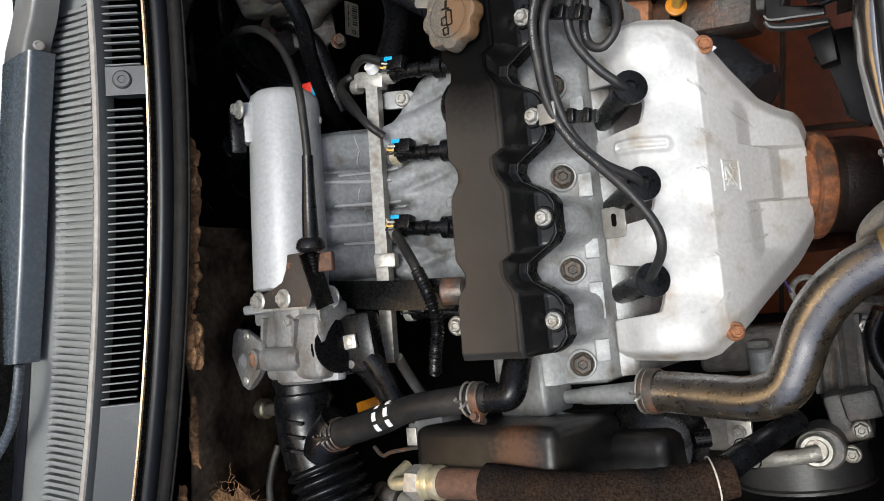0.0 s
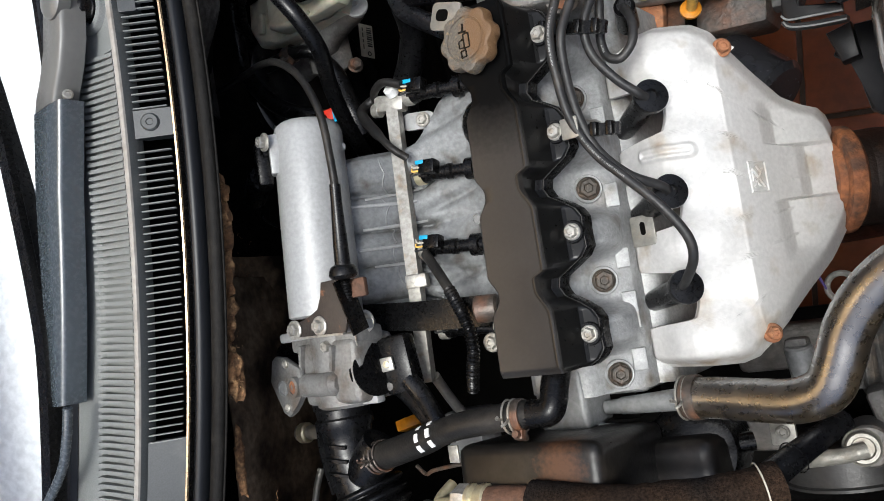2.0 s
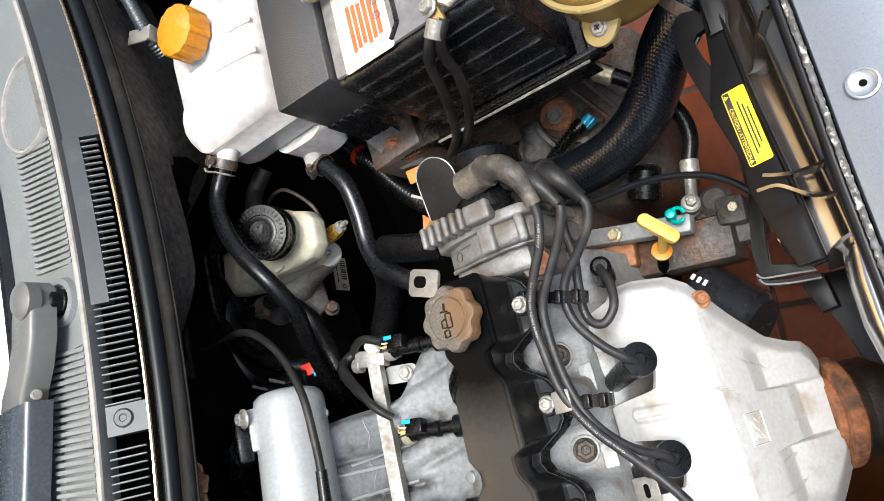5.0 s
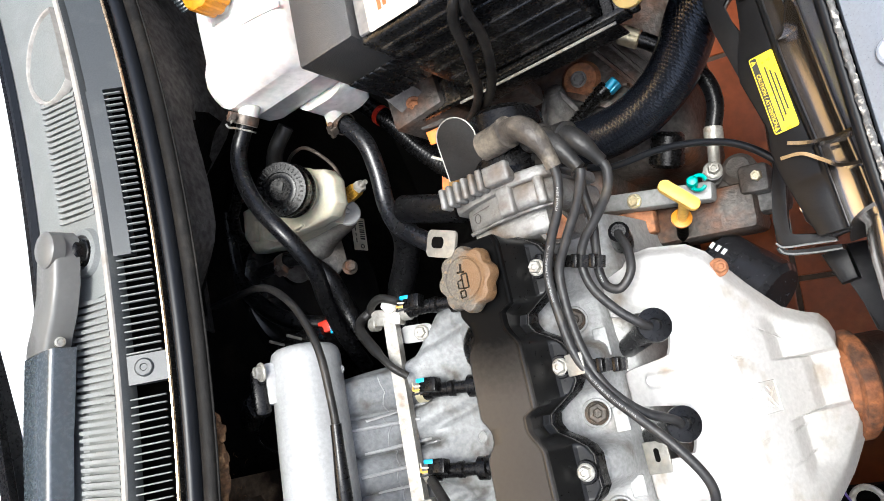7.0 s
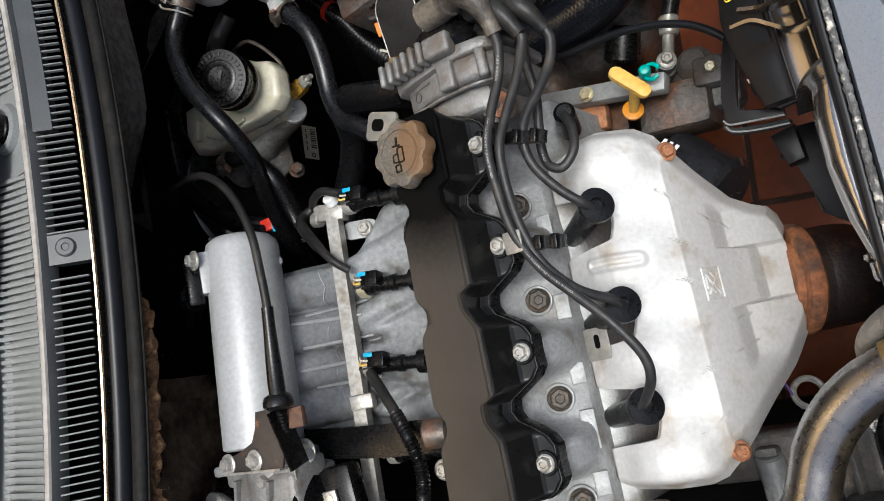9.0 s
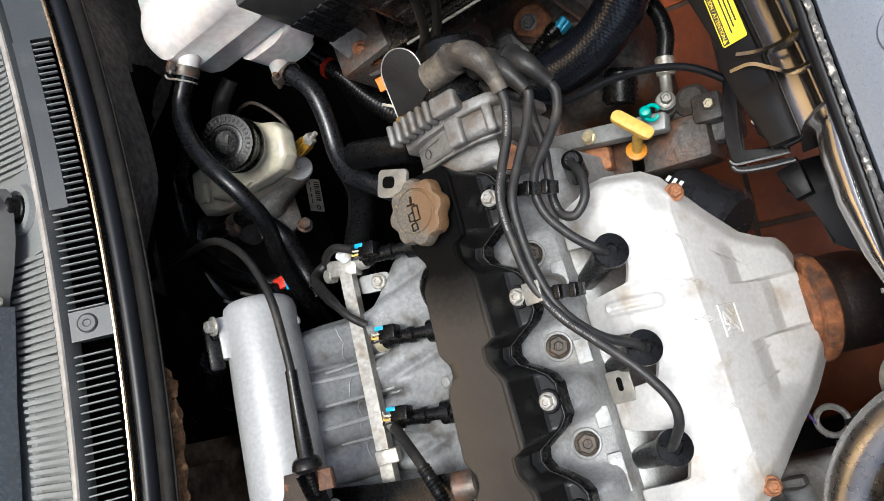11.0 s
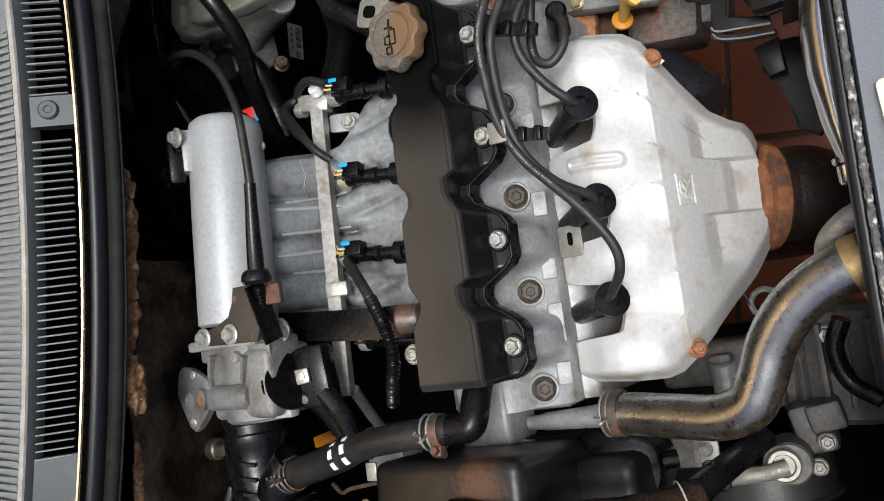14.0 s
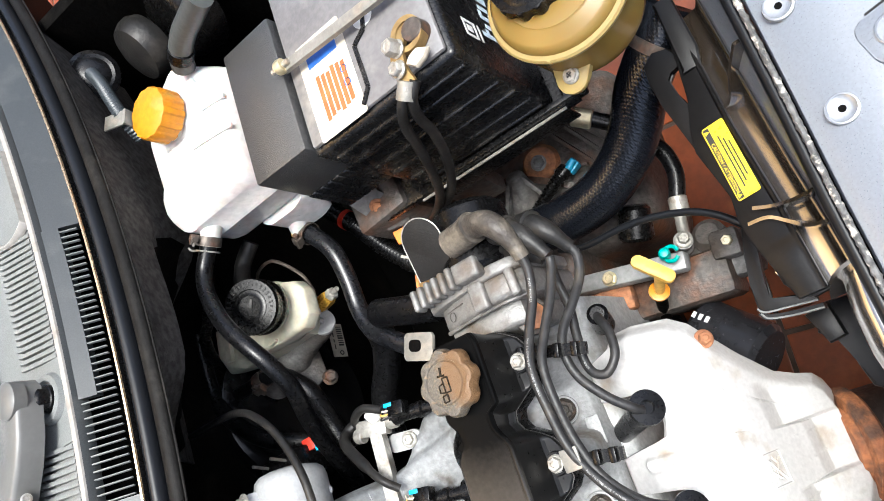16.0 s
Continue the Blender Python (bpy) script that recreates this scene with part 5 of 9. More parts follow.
part("band", lathe(BM(), axes((0.062, 0.340, 0.947), (0, 0, 1)), [(0.0105, 0), (0.0155, 0), (0.0155, 0.010), (0.0105, 0.010)], 28, (False, False)), M_BRASS, term)
part("lug", strip(BM(), [(0.062, 0.352, 0.953), (0.050, 0.335, 0.955), (0.045, 0.318, 0.954), (0.046, 0.304, 0.949)], 0.013, 0.004, 6), M_BRASS, term)
bolt("clamp_bolt", term, (0.050, 0.333, 0.957), (-0.2, 0, 1), 0.013, 0.012, 0.008, M_STEEL)
bolt("clamp_bolt", term, (0.0445, 0.317, 0.956), (-0.2, 0, 1), 0.011, 0.007, 0.008, M_STEEL)
bm = BM()
prism(bm, [(0.052, 0.317), (0.060, 0.309), (0.070, 0.312), (0.076, 0.318), (0.066, 0.324), (0.058, 0.322)], Matrix.Translation((0, 0, 0.950)), 0, 0.008, 0.003)
part("deposit", bm, M_LABEL_W, term, "crumbly white deposit")
cables = thing("battery_cables", (0.02, 0.30, 0.72), "two dusty black battery cables hanging from the clamp", "cable")
for dx in (-0.005, 0.006):
    part("cable", tube(BM(), [(0.046 + dx, 0.304, 0.950), (0.034 + dx, 0.294, 0.945), (0.021 + 1.4 * dx, 0.290, 0.925), (0.010 + 1.8 * dx, 0.287, 0.895), (-0.012 + 1.8 * dx, 0.283, 0.850), (-0.040 + 1.4 * dx, 0.281, 0.805), (-0.078 + dx, 0.284, 0.765), (-0.114 + dx, 0.290, 0.735)], 0.0048, 12, 8), M_RUBBER_D, cables)
part("cable_lug", rod(BM(), (0.046, 0.307, 0.951), (0.036, 0.296, 0.947), 0.0085, seg=16), M_PIPE, cables)

# ---- coolant expansion tank ----
tank = thing("expansion_tank", (-0.26, 0.42, 0.80), "milky white coolant expansion tank with a yellow screw cap", "coolant tank")
bm = BM()
OUT = [(-0.172, 0.347), (-0.286, 0.344), (-0.304, 0.358), (-0.3045, 0.386), (-0.2995, 0.394), (-0.306, 0.466), (-0.290, 0.500), (-0.238, 0.530), (-0.162, 0.478)]


def soft_corners(pts, r, n=5):
    """A polygon with its corners cut round."""
    out = []
    for i in range(len(pts)):
        a, b, c = (V(*pts[(i + j) % len(pts)], 0) for j in (-1, 0, 1))
        d = min(r, 0.45 * (a - b).length, 0.45 * (c - b).length)
        p, q = b + (a - b).normalized() * d, b + (c - b).normalized() * d
        out += [p.lerp(b, t / n).lerp(b.lerp(q, t / n), t / n) for t in range(n + 1)]
    return out


line = soft_corners(OUT, 0.011)
mid = V(-0.235, 0.43, 0)
rings = []
for z, inset in ((0.838, 0.024), (0.842, 0.012), (0.850, 0.004), (0.860, 0.0), (0.8835, 0.0), (0.8850, -0.0018), (0.8870, -0.0018), (0.8885, 0.0), (0.918, 0.001), (0.928, 0.0030), (0.934, 0.0075), (0.937, 0.015), (0.938, 0.05)):
    ring = []
    for p in line:
        c = p + (mid - p).normalized() * inset
        dip = 0.010 * step(0.375, 0.345, p.y) * step(-0.21, -0.27, p.x) if z > 0.92 else 0.0
        ring.append(bm.verts.new(V(c.x, c.y, z - dip)))
    rings.append(ring)
ring_faces(bm, rings)
prism(bm, [(p.x, p.y) for p in soft_corners([(-0.176, 0.349), (-0.196, 0.338), (-0.238, 0.338), (-0.252, 0.350), (-0.252, 0.400), (-0.176, 0.400)], 0.010)], Matrix(), 0.803, 0.850, 0.008, 3)
prism(bm, [(-0.27, 0.43), (-0.205, 0.43), (-0.19, 0.46), (-0.205, 0.488), (-0.27, 0.48)], Matrix(), 0.92, 0.944, 0.010, 3)
for y0 in (0.405, 0.440):
    strip(bm, [(-0.168, y0, 0.9365), (-0.200, y0 + 0.004, 0.9385), (-0.228, y0 + 0.008, 0.9375)], 0.005, 0.003, 3)
body = part("body", bm, M_TANK, tank, angle=60)
part("outlet_stub", rod(BM(), (-0.225, 0.350, 0.822), (-0.237, 0.334, 0.806), 0.013, 0.011, 20, 0.001), M_TANK, tank)
part("outlet_stub", rod(BM(), (-0.273, 0.350, 0.900), (-0.279, 0.333, 0.902), 0.012, 0.010, 20, 0.001), M_TANK, tank)
part("neck", lathe(BM(), axes((-0.243, 0.457, 0.932), (0, 0, 1)), [(0.025, 0), (0.023, 0.018)], 32), M_TANK, tank)
bm = BM()
CM = axes((-0.243, 0.457, 0.947), (0.02, -0.02, 1))
rings = []
for r, h, k in ((0.027, 0, 1), (0.0285, 0.002, 1), (0.0285, 0.022, 1), (0.027, 0.026, 0.6), (0.022, 0.028, 0), (0.010, 0.029, 0)):
    rings.append([bm.verts.new(CM @ V((r - k * (0.0016 if (i // 4) % 2 else 0)) * math.cos(2 * math.pi * i / 96), (r - k * (0.0016 if (i // 4) % 2 else 0)) * math.sin(2 * math.pi * i / 96), h)) for i in range(96)])
ring_faces(bm, rings)
part("cap", bm, M_YELLOW, tank, "yellow ribbed screw cap", 30)


# ---- fuel rail and injectors ----
rail = thing("fuel_rail", (-0.214, -0.05, 0.79), "square zinc-plated fuel rail over the inlet runners", "fuel rail")
bm = BM()
strip(bm, [(-0.221, 0.098, 0.796), (-0.212, -0.10, 0.815), (-0.211, -0.205, 0.820)], 0.0135, 0.0135, 4, (0.30, 0, 0.95))
part("bar", bm, M_STEEL, rail)
bm = BM()
box(bm, (0.036, 0.018, 0.014), axes((-0.225, 0.098, 0.790), (0.2, 0, 1), (1, -0.15, 0)), 0.002)
part("end_block", bm, M_STEEL, rail, "bright end block")
bm = BM()
box(bm, (0.023, 0.015, 0.0165), axes((-0.213, -0.100, 0.8065), (0.4, 0, 0.9), (1, 0, 0)), 0.002)
part("joint_block", bm, M_STEEL, rail)
bm = BM()
prism(bm, rounded(0.040, 0.019, 0.008), axes((-0.205, 0.0755, 0.7745), (0.25, 0, 1), (1, -0.1, 0)), 0, 0.005, 0.001)
part("mounting_lug", bm, M_ALU_L, rail, "rounded mounting lug")
bolt("lug_bolt", rail, (-0.196, 0.0745, 0.7798), (0.25, 0, 1), 0.0105, 0.006, 0.0085)
part("return_pipe", tube(BM(), [(-0.208, -0.200, 0.812), (-0.211, -0.212, 0.800), (-0.213, -0.24, 0.775), (-0.215, -0.27, 0.74)], 0.0055, 12), M_PIPE, rail, "thin bare metal pipe")
part("white_cap", rod(BM(), (-0.215, 0.106, 0.800), (-0.214, 0.112, 0.808), 0.0075, seg=16, edge=0.001), M_WHITE, rail, "white plastic cap")
for k, y in enumerate((0.100, 0.012, -0.068, -0.154)):
    inj = thing("fuel_injector", (-0.17, y, 0.77), "black fuel injector with a blue connector clip" if k != 1 else "black fuel injector with a frayed blue connector clip", "injector", "injectors on the fuel rail")
    zz = 0.796 + (0.012 if k == 2 else 0.0)
    part("body", lathe(BM(), axes((-0.196, y, zz), (1, -0.10, -0.20)), [(0.0095, 0), (0.0095, 0.010), (0.0075, 0.012), (0.0075, 0.030), (0.0085, 0.031), (0.0085, 0.036), (0.0065, 0.038), (0.0065, 0.052), (0.0115, 0.053), (0.0115, 0.062), (0.008, 0.063), (0.008, 0.075)], 22), M_BLACK, inj)
    bm = BM()
    box(bm, (0.020, 0.015, 0.013), axes((-0.181, y + 0.003, zz + 0.001), (0.1, 0.2, 1), (1, -0.1, 0)), 0.002)
    con = part("connector", bm, M_BLACK, inj)
    bm = BM()
    box(bm, (0.011, 0.0045, 0.005), axes((-0.188, y + 0.010, zz + 0.009), (0.1, 0.2, 1), (1, -0.1, 0)), 0.001)
    part("clip", bm, M_BLUE, con, "sky blue clip")
    part("seat_collar", rod(BM(), (-0.203, y, zz), (-0.193, y - 0.001, zz - 0.002), 0.0105, seg=20, edge=0.001), M_FITTING if k == 1 else M_STEEL, inj)
    for j in range(3):
        part("wire", tube(BM(), [(-0.186, y + 0.005 - 0.003 * j, zz + 0.012), (-0.193 - 0.002 * j, y + 0.006 - 0.004 * j, zz + 0.017), (-0.199, y + 0.010 - 0.004 * j, zz + 0.012)], 0.0011, 6, 5), (M_CREAM, M_YELLOW_P, M_INK)[j], inj)

loom = thing("injector_loom", (-0.23, 0.05, 0.79), "black taped wiring loom along the fuel rail", "wiring loom")
part("branch", tube(BM(), [(-0.200, 0.030, 0.812), (-0.212, 0.044, 0.822), (-0.236, 0.070, 0.818), (-0.254, 0.092, 0.812), (-0.258, 0.104, 0.800), (-0.246, 0.112, 0.792)], lambda s, d: 0.0042 + 0.0018 * step(0.3, 0.4, s), 12, 8), M_RUBBER_D, loom)
part("branch", tube(BM(), [(-0.193, 0.108, 0.812), (-0.215, 0.117, 0.815), (-0.236, 0.112, 0.808), (-0.246, 0.105, 0.790), (-0.255, 0.10, 0.75)], 0.0045, 12, 8), M_RUBBER_D, loom)
part("socket", rod(BM(), (-0.246, 0.096, 0.800), (-0.236, 0.094, 0.800), 0.008, seg=16, edge=0.001), M_STEEL, loom)
conduit_pts = [(-0.187, -0.075, 0.822), (-0.172, -0.088, 0.832), (-0.150, -0.114, 0.842), (-0.128, -0.145, 0.853), (-0.124, -0.170, 0.852), (-0.134, -0.195, 0.845), (-0.148, -0.215, 0.83)]
cond = thing("corrugated_conduit", (-0.14, -0.15, 0.83), "black corrugated conduit hanging past the fuel rail", "conduit")
line = resample(conduit_pts, 0.0008)
part("upper_sleeve", tube(BM(), line[:78], 0.0052, 12, raw=True), M_RUBBER_D, cond, "smooth taped upper end")
part("corrugation", tube(BM(), line[75:], lambda s, d: 0.0056 + 0.0009 * math.sin(2 * math.pi * d / 0.0038), 14, raw=True), M_BLACK, cond)

# flat black bracket across the runners
stay = thing("manifold_stay", (-0.18, -0.135, 0.83), "flat black steel stay with a rusted end", "bracket")
part("bar", strip(BM(), [(-0.262, -0.129, 0.846), (-0.18, -0.136, 0.840), (-0.118, -0.139, 0.834)], 0.027, 0.005, 6, (0.2, 0, 1)), M_BLACK, stay)
part("bar_edge", strip(BM(), [(-0.235, -0.1445, 0.842), (-0.18, -0.1505, 0.838), (-0.118, -0.1535, 0.832)], 0.003, 0.011, 6), M_BLACK, stay)
part("rusted_end", rod(BM(), (-0.126, -0.139, 0.835), (-0.104, -0.139, 0.828), 0.014, 0.013, 20, 0.002), M_STEEL_D, stay, "rust-pitted end")
bolt("bolt", stay, (-0.228, -0.133, 0.882), (0.1, 0, 1), 0.013, 0.008, 0.0115, M_STEEL)
for x, y, z in ((-0.122, -0.172, 0.822), (-0.113, -0.158, 0.815)):
    bolt("bolt", stay, (x, y, z), (0.2, 0, 1), 0.011, 0.008, 0.0095)

# ---- throttle body ----
tb = thing("throttle_housing", (-0.27, -0.18, 0.85), "grey cast throttle body with a bolted idle valve flange", "throttle body")
bm = BM()
box(bm, (0.082, 0.066, 0.060), axes((-0.266, -0.178, 0.845), (0, 0, 1), (1, 0, 0)), 0.008, 3)
box(bm, (0.096, 0.016, 0.040), axes((-0.272, -0.146, 0.862), (0, 0, 1), (1, 0.03, 0)), 0.004)
part("casting", bm, M_THROTTLE, tb)
part("bore", rod(BM(), (-0.272, -0.13, 0.872), (-0.272, -0.215, 0.872), 0.036, 0.035, 32, 0.003), M_THROTTLE, tb)
bm = BM()
box(bm, (0.110, 0.010, 0.030), axes((-0.272, -0.137, 0.880), (0, 0, 1), (1, 0.02, 0)), 0.003)
part("mating_flange", bm, M_ALU_L, tb, "machined mating flange")
part("air_passage", rod(BM(), (-0.316, -0.188, 0.905), (-0.254, -0.189, 0.903), 0.0118, 0.0125, 24, 0.005), M_THROTTLE, tb, "round cast air passage")
FM = Matrix.Translation((-0.322, -0.187, 0.903)) @ Matrix.Rotation(radians(-6), 4, "Y")
bm = BM()
prism(bm, [(-0.025, 0.027), (-0.018, 0.0315), (-0.003, 0.0295), (0.022, 0.017), (0.026, 0.001), (0.022, -0.012), (0.010, -0.019), (0.003, -0.028), (-0.006, -0.032), (-0.015, -0.027), (-0.023, -0.009), (-0.0315, 0.005)][::-1], FM, 0, 0.007, 0.0018)
flg = part("idle_valve_flange", bm, M_THROTTLE, tb, "lozenge-shaped flange plate")
part("vent_hole", lathe(BM(), axes((-0.308, -0.188, 0.9105), (-0.2, 0, 1)), [(0.0105, 0), (0.0105, 0.006), (0.007, 0.0065), (0.0065, 0.003)], 24), M_THROTTLE, tb)
part("rusty_plug", lathe(BM(), axes((-0.308, -0.188, 0.912), (-0.2, 0, 1)), [(0.0068, 0), (0.0068, 0.004), (0.004, 0.0045)], 20), M_RUST, tb, "rust-coloured plug")
for a in ((0.002, 0.023), (-0.004, -0.022)):
    part("flange_screw", lathe(BM(), FM @ Matrix.Translation((*a, 0.007)), [(0.0045, 0), (0.0045, 0.002), (0.003, 0.003), (0.0015, 0.002)], 16), M_STEEL, flg)
part("cast_boss", lathe(BM(), FM @ Matrix.Translation((-0.009, -0.002, 0.007)), [(0.008, 0), (0.0078, 0.0015), (0.0055, 0.002), (0.005, 0.001)], 24), M_ALU, flg)
for x, dy in ((-0.252, 0.0), (-0.296, 0.004)):
    part("cast_rib", strip(BM(), [(x, -0.152 + dy, 0.908), (x - 0.006, -0.176 + dy, 0.906)], 0.004, 0.006, 2), M_THROTTLE, tb)
bm = BM()
box(bm, (0.052, 0.012, 0.012), axes((-0.247, -0.208, 0.876), (0, 0, 1), (1, 0.02, 0)), 0.002)
part("lower_bar", bm, M_ALU_L, tb)
part("bolt", hexbolt(BM(), (-0.262, -0.152, 0.905), (0, 0, 1), 0.010, 0.006, 0), M_STEEL, tb)
part("throttle_cam", lathe(BM(), axes((-0.232, -0.182, 0.880), (1, 0.1, 0.2)), [(0.022, 0), (0.026, 0.001), (0.026, 0.003), (0.021, 0.0045), (0.021, 0.006), (0.026, 0.0075), (0.026, 0.0095), (0.010, 0.012)], 36), M_BLACK, tb, "dark throttle cable drum")
part("return_spring", tube(BM(), [(-0.246 + 0.010 * i / 60, -0.178 + 0.013 * math.cos(i * 0.5), 0.884 + 0.013 * math.sin(i * 0.5)) for i in range(61)], 0.0012, 6, 1), M_STEEL, tb)
pot = thing("throttle_sensor", (-0.215, -0.18, 0.85), "black throttle position sensor with a square screw plate", "sensor")
bm = BM()
box(bm, (0.034, 0.058, 0.026), axes((-0.214, -0.180, 0.846), (0.25, 0, 1), (1, 0.1, 0)), 0.006)
part("body", bm, M_BLACK, pot)
bm = BM()
box(bm, (0.014, 0.014, 0.004), axes((-0.214, -0.178, 0.873), (0.25, 0, 1), (1, 0.1, 0)), 0.0015)
part("screw_plate", bm, M_STEEL, pot, "small bright square plate")
part("screw", lathe(BM(), axes((-0.213, -0.178, 0.877), (0.25, 0, 1)), [(0.0035, 0), (0.0035, 0.0015), (0.002, 0.002)], 14), M_FITTING, pot)
part("screw", lathe(BM(), axes((-0.217, -0.200, 0.871), (0.25, 0, 1)), [(0.004, 0), (0.004, 0.0025), (0.002, 0.003)], 14), M_ALU_D, pot)
part("lead", tube(BM(), [(-0.20, -0.196, 0.862), (-0.185, -0.215, 0.862), (-0.165, -0.240, 0.868), (-0.150, -0.25, 0.86)], 0.0095, 14), M_RUBBER, pot, "thick black hose below the sensor")

cb = thing("cable_bracket", (-0.25, -0.12, 0.90), "black rust-speckled steel bracket holding the throttle cable", "bracket")
bm = BM()
prism(bm, [(-0.238, -0.090), (-0.205, -0.090), (-0.208, -0.126), (-0.214, -0.141), (-0.287, -0.139), (-0.287, -0.130), (-0.281, -0.125), (-0.262, -0.122), (-0.247, -0.116), (-0.240, -0.104)], Matrix.Translation((0, 0, 0.922)), 0, 0.003, 0.0008)
part("plate", bm, mat("rusty_black_paint", (0.022, 0.019, 0.017), 0.5, 0.0, (0.035, 0.026, 0.02), 30, 300, 0.2, (0.22, 0.10, 0.045), 0.66, 0.05, 60), cb)
part("lip", strip(BM(), [(-0.287, -0.1395, 0.922), (-0.214, -0.1415, 0.922)], 0.002, 0.012, 1), M_STEEL, cb, "worn bare metal edge")
part("upright", strip(BM(), [(-0.207, -0.091, 0.928), (-0.203, -0.142, 0.915)], 0.002, 0.022, 2), M_BLACK, cb)
for x in (-0.282, -0.246):
    bolt("bolt", cb, (x, -0.131, 0.9255), (0, 0, 1), 0.011, 0.007, 0.0095, M_STEEL)
bm = BM()
box(bm, (0.016, 0.018, 0.008), axes((-0.198, -0.101, 0.912), (0.3, 0, 1), (1, 0, 0)), 0.002)
part("cable_stop", bm, M_FOAM_B, cb, "brown stained cable stop")
cable = thing("throttle_cable", (-0.2, 0.0, 0.92), "black throttle cable arching over the inlet plenum", "cable")
part("outer_cable", tube(BM(), [(-0.425, 0.163, 0.868), (-0.350, 0.157, 0.888), (-0.300, 0.150, 0.905), (-0.258, 0.135, 0.920), (-0.216, 0.104, 0.934), (-0.191, 0.062, 0.940), (-0.186, 0.018, 0.940), (-0.187, -0.010, 0.938)], 0.0038, 12, 10), M_RUBBER_D, cable)
part("sleeve", tube(BM(), [(-0.187, -0.006, 0.938), (-0.192, -0.05, 0.936), (-0.199, -0.086, 0.931)], lambda s, d: 0.0052 + 0.0022 * step(0.05, 0.9, s), 16, 8), M_RUBBER, cable)
part("grommet", lathe(BM(), axes((-0.1995, -0.084, 0.931), (-0.05, -1, -0.05)), [(0.0075, -0.006), (0.011, -0.004), (0.013, 0.0), (0.0135, 0.004), (0.011, 0.007), (0.009, 0.008)], 24), M_RUBBER, cable)
part("adjuster", tube(BM(), resample([(-0.201, -0.092, 0.929), (-0.207, -0.11, 0.921), (-0.2145, -0.124, 0.913)], 0.0006), lambda s, d: 0.0042 + 0.0006 * math.sin(2 * math.pi * d / 0.0022), 12, raw=True), M_BLACK, cable, "threaded black adjuster")
part("inner_cable", rod(BM(), (-0.2145, -0.124, 0.913), (-0.2315, -0.168, 0.894), 0.001, seg=6), M_STEEL, cable)

# ---- air duct below the throttle ----
duct = thing("intake_duct", (-0.27, -0.30, 0.84), "ribbed black rubber intake duct with deep bellows", "air duct")
part("collar", lathe(BM(), axes((-0.290, -0.206, 0.870), (0.03, -1, 0)), [(0.0290, 0), (0.0305, 0.004), (0.0305, 0.010), (0.0285, 0.012), (0.0280, 0.020), (0.0300, 0.022), (0.0300, 0.030), (0.0270, 0.034), (0.0260, 0.045)], 40), M_RUBBER, duct)
part("elbow", tube(BM(), [(-0.289, -0.244, 0.870), (-0.288, -0.27, 0.868), (-0.281, -0.305, 0.862)], lambda s, d: 0.0255 + 0.005 * s, 32, 8), M_RUBBER, duct)
for k in range(3):
    part("web", strip(BM(), [(-0.306, -0.252 - 0.014 * k, 0.889), (-0.288, -0.252 - 0.014 * k, 0.8965), (-0.270, -0.255 - 0.014 * k, 0.892)], 0.003, 0.005, 4), M_RUBBER, duct)
part("long_web", strip(BM(), [(-0.300, -0.228, 0.896), (-0.300, -0.262, 0.895), (-0.292, -0.300, 0.894)], 0.003, 0.008, 6), M_RUBBER, duct)
bl = resample([(-0.283, -0.300, 0.858), (-0.270, -0.338, 0.856), (-0.258, -0.378, 0.854)], 0.001)
part("bellows", tube(BM(), bl, lambda s, d: 0.0300 + 0.0085 * abs(math.sin(math.pi * d / 0.0112)) ** 0.8 + 0.002 * s, 44, raw=True), M_RUBBER, duct, "deep rubber bellows", 60)
part("tail", tube(BM(), [(-0.259, -0.374, 0.854), (-0.244, -0.42, 0.852), (-0.230, -0.48, 0.848)], 0.0330, 32), M_RUBBER, duct)
for p, q in (((-0.288, -0.384, 0.878), (-0.258, -0.396, 0.889)), ((-0.258, -0.396, 0.889), (-0.235, -0.43, 0.886)), ((-0.258, -0.396, 0.889), (-0.275, -0.43, 0.882))):
    part("web", strip(BM(), [p, q], 0.004, 0.008, 1), M_RUBBER, duct)
bm = BM()
tube(bm, [(-0.240, -0.255, 0.872), (-0.256, -0.272, 0.874), (-0.27, -0.285, 0.872)], 0.020, 20)
part("branch_stub", bm, M_RUBBER, duct)
knob = thing("purge_valve", (-0.45, -0.25, 0.80), "dull grey round-headed valve on the bulkhead", "valve")
part("head", lathe(BM(), axes((-0.464, -0.256, 0.812), (0.05, 0.0, 1)), [(0.004, -0.010), (0.0130, -0.008), (0.0152, -0.003), (0.0152, 0.004), (0.0130, 0.0075), (0.004, 0.0085)], 32), M_PIPE, knob)
part("stem", rod(BM(), (-0.458, -0.256, 0.806), (-0.395, -0.256, 0.800), 0.0095, 0.0080, 20, 0.002), M_PIPE, knob)
part("ring_nut", rod(BM(), (-0.437, -0.256, 0.804), (-0.424, -0.256, 0.803), 0.0125, seg=20, edge=0.002), M_FITTING, knob)
part("socket", rod(BM(), (-0.400, -0.256, 0.801), (-0.375, -0.256, 0.797), 0.010, seg=18), M_BLACK, knob)
bm = BM()
lathe(bm, axes((-0.435, -0.172, 0.815), (-0.3, 0.0, 1)), [(0.012, -0.02), (0.024, -0.004), (0.026, 0.004), (0.020, 0.012), (0.008, 0.015)], 28)
solo("idle_valve", bm, M_BLACK, (-0.435, -0.172, 0.795), "black idle air valve behind the throttle body", "valve")
lp = thing("brake_pipe_loop", (-0.42, -0.36, 0.78), "bent bare metal pipe with a small eyelet on the bulkhead", "pipe")
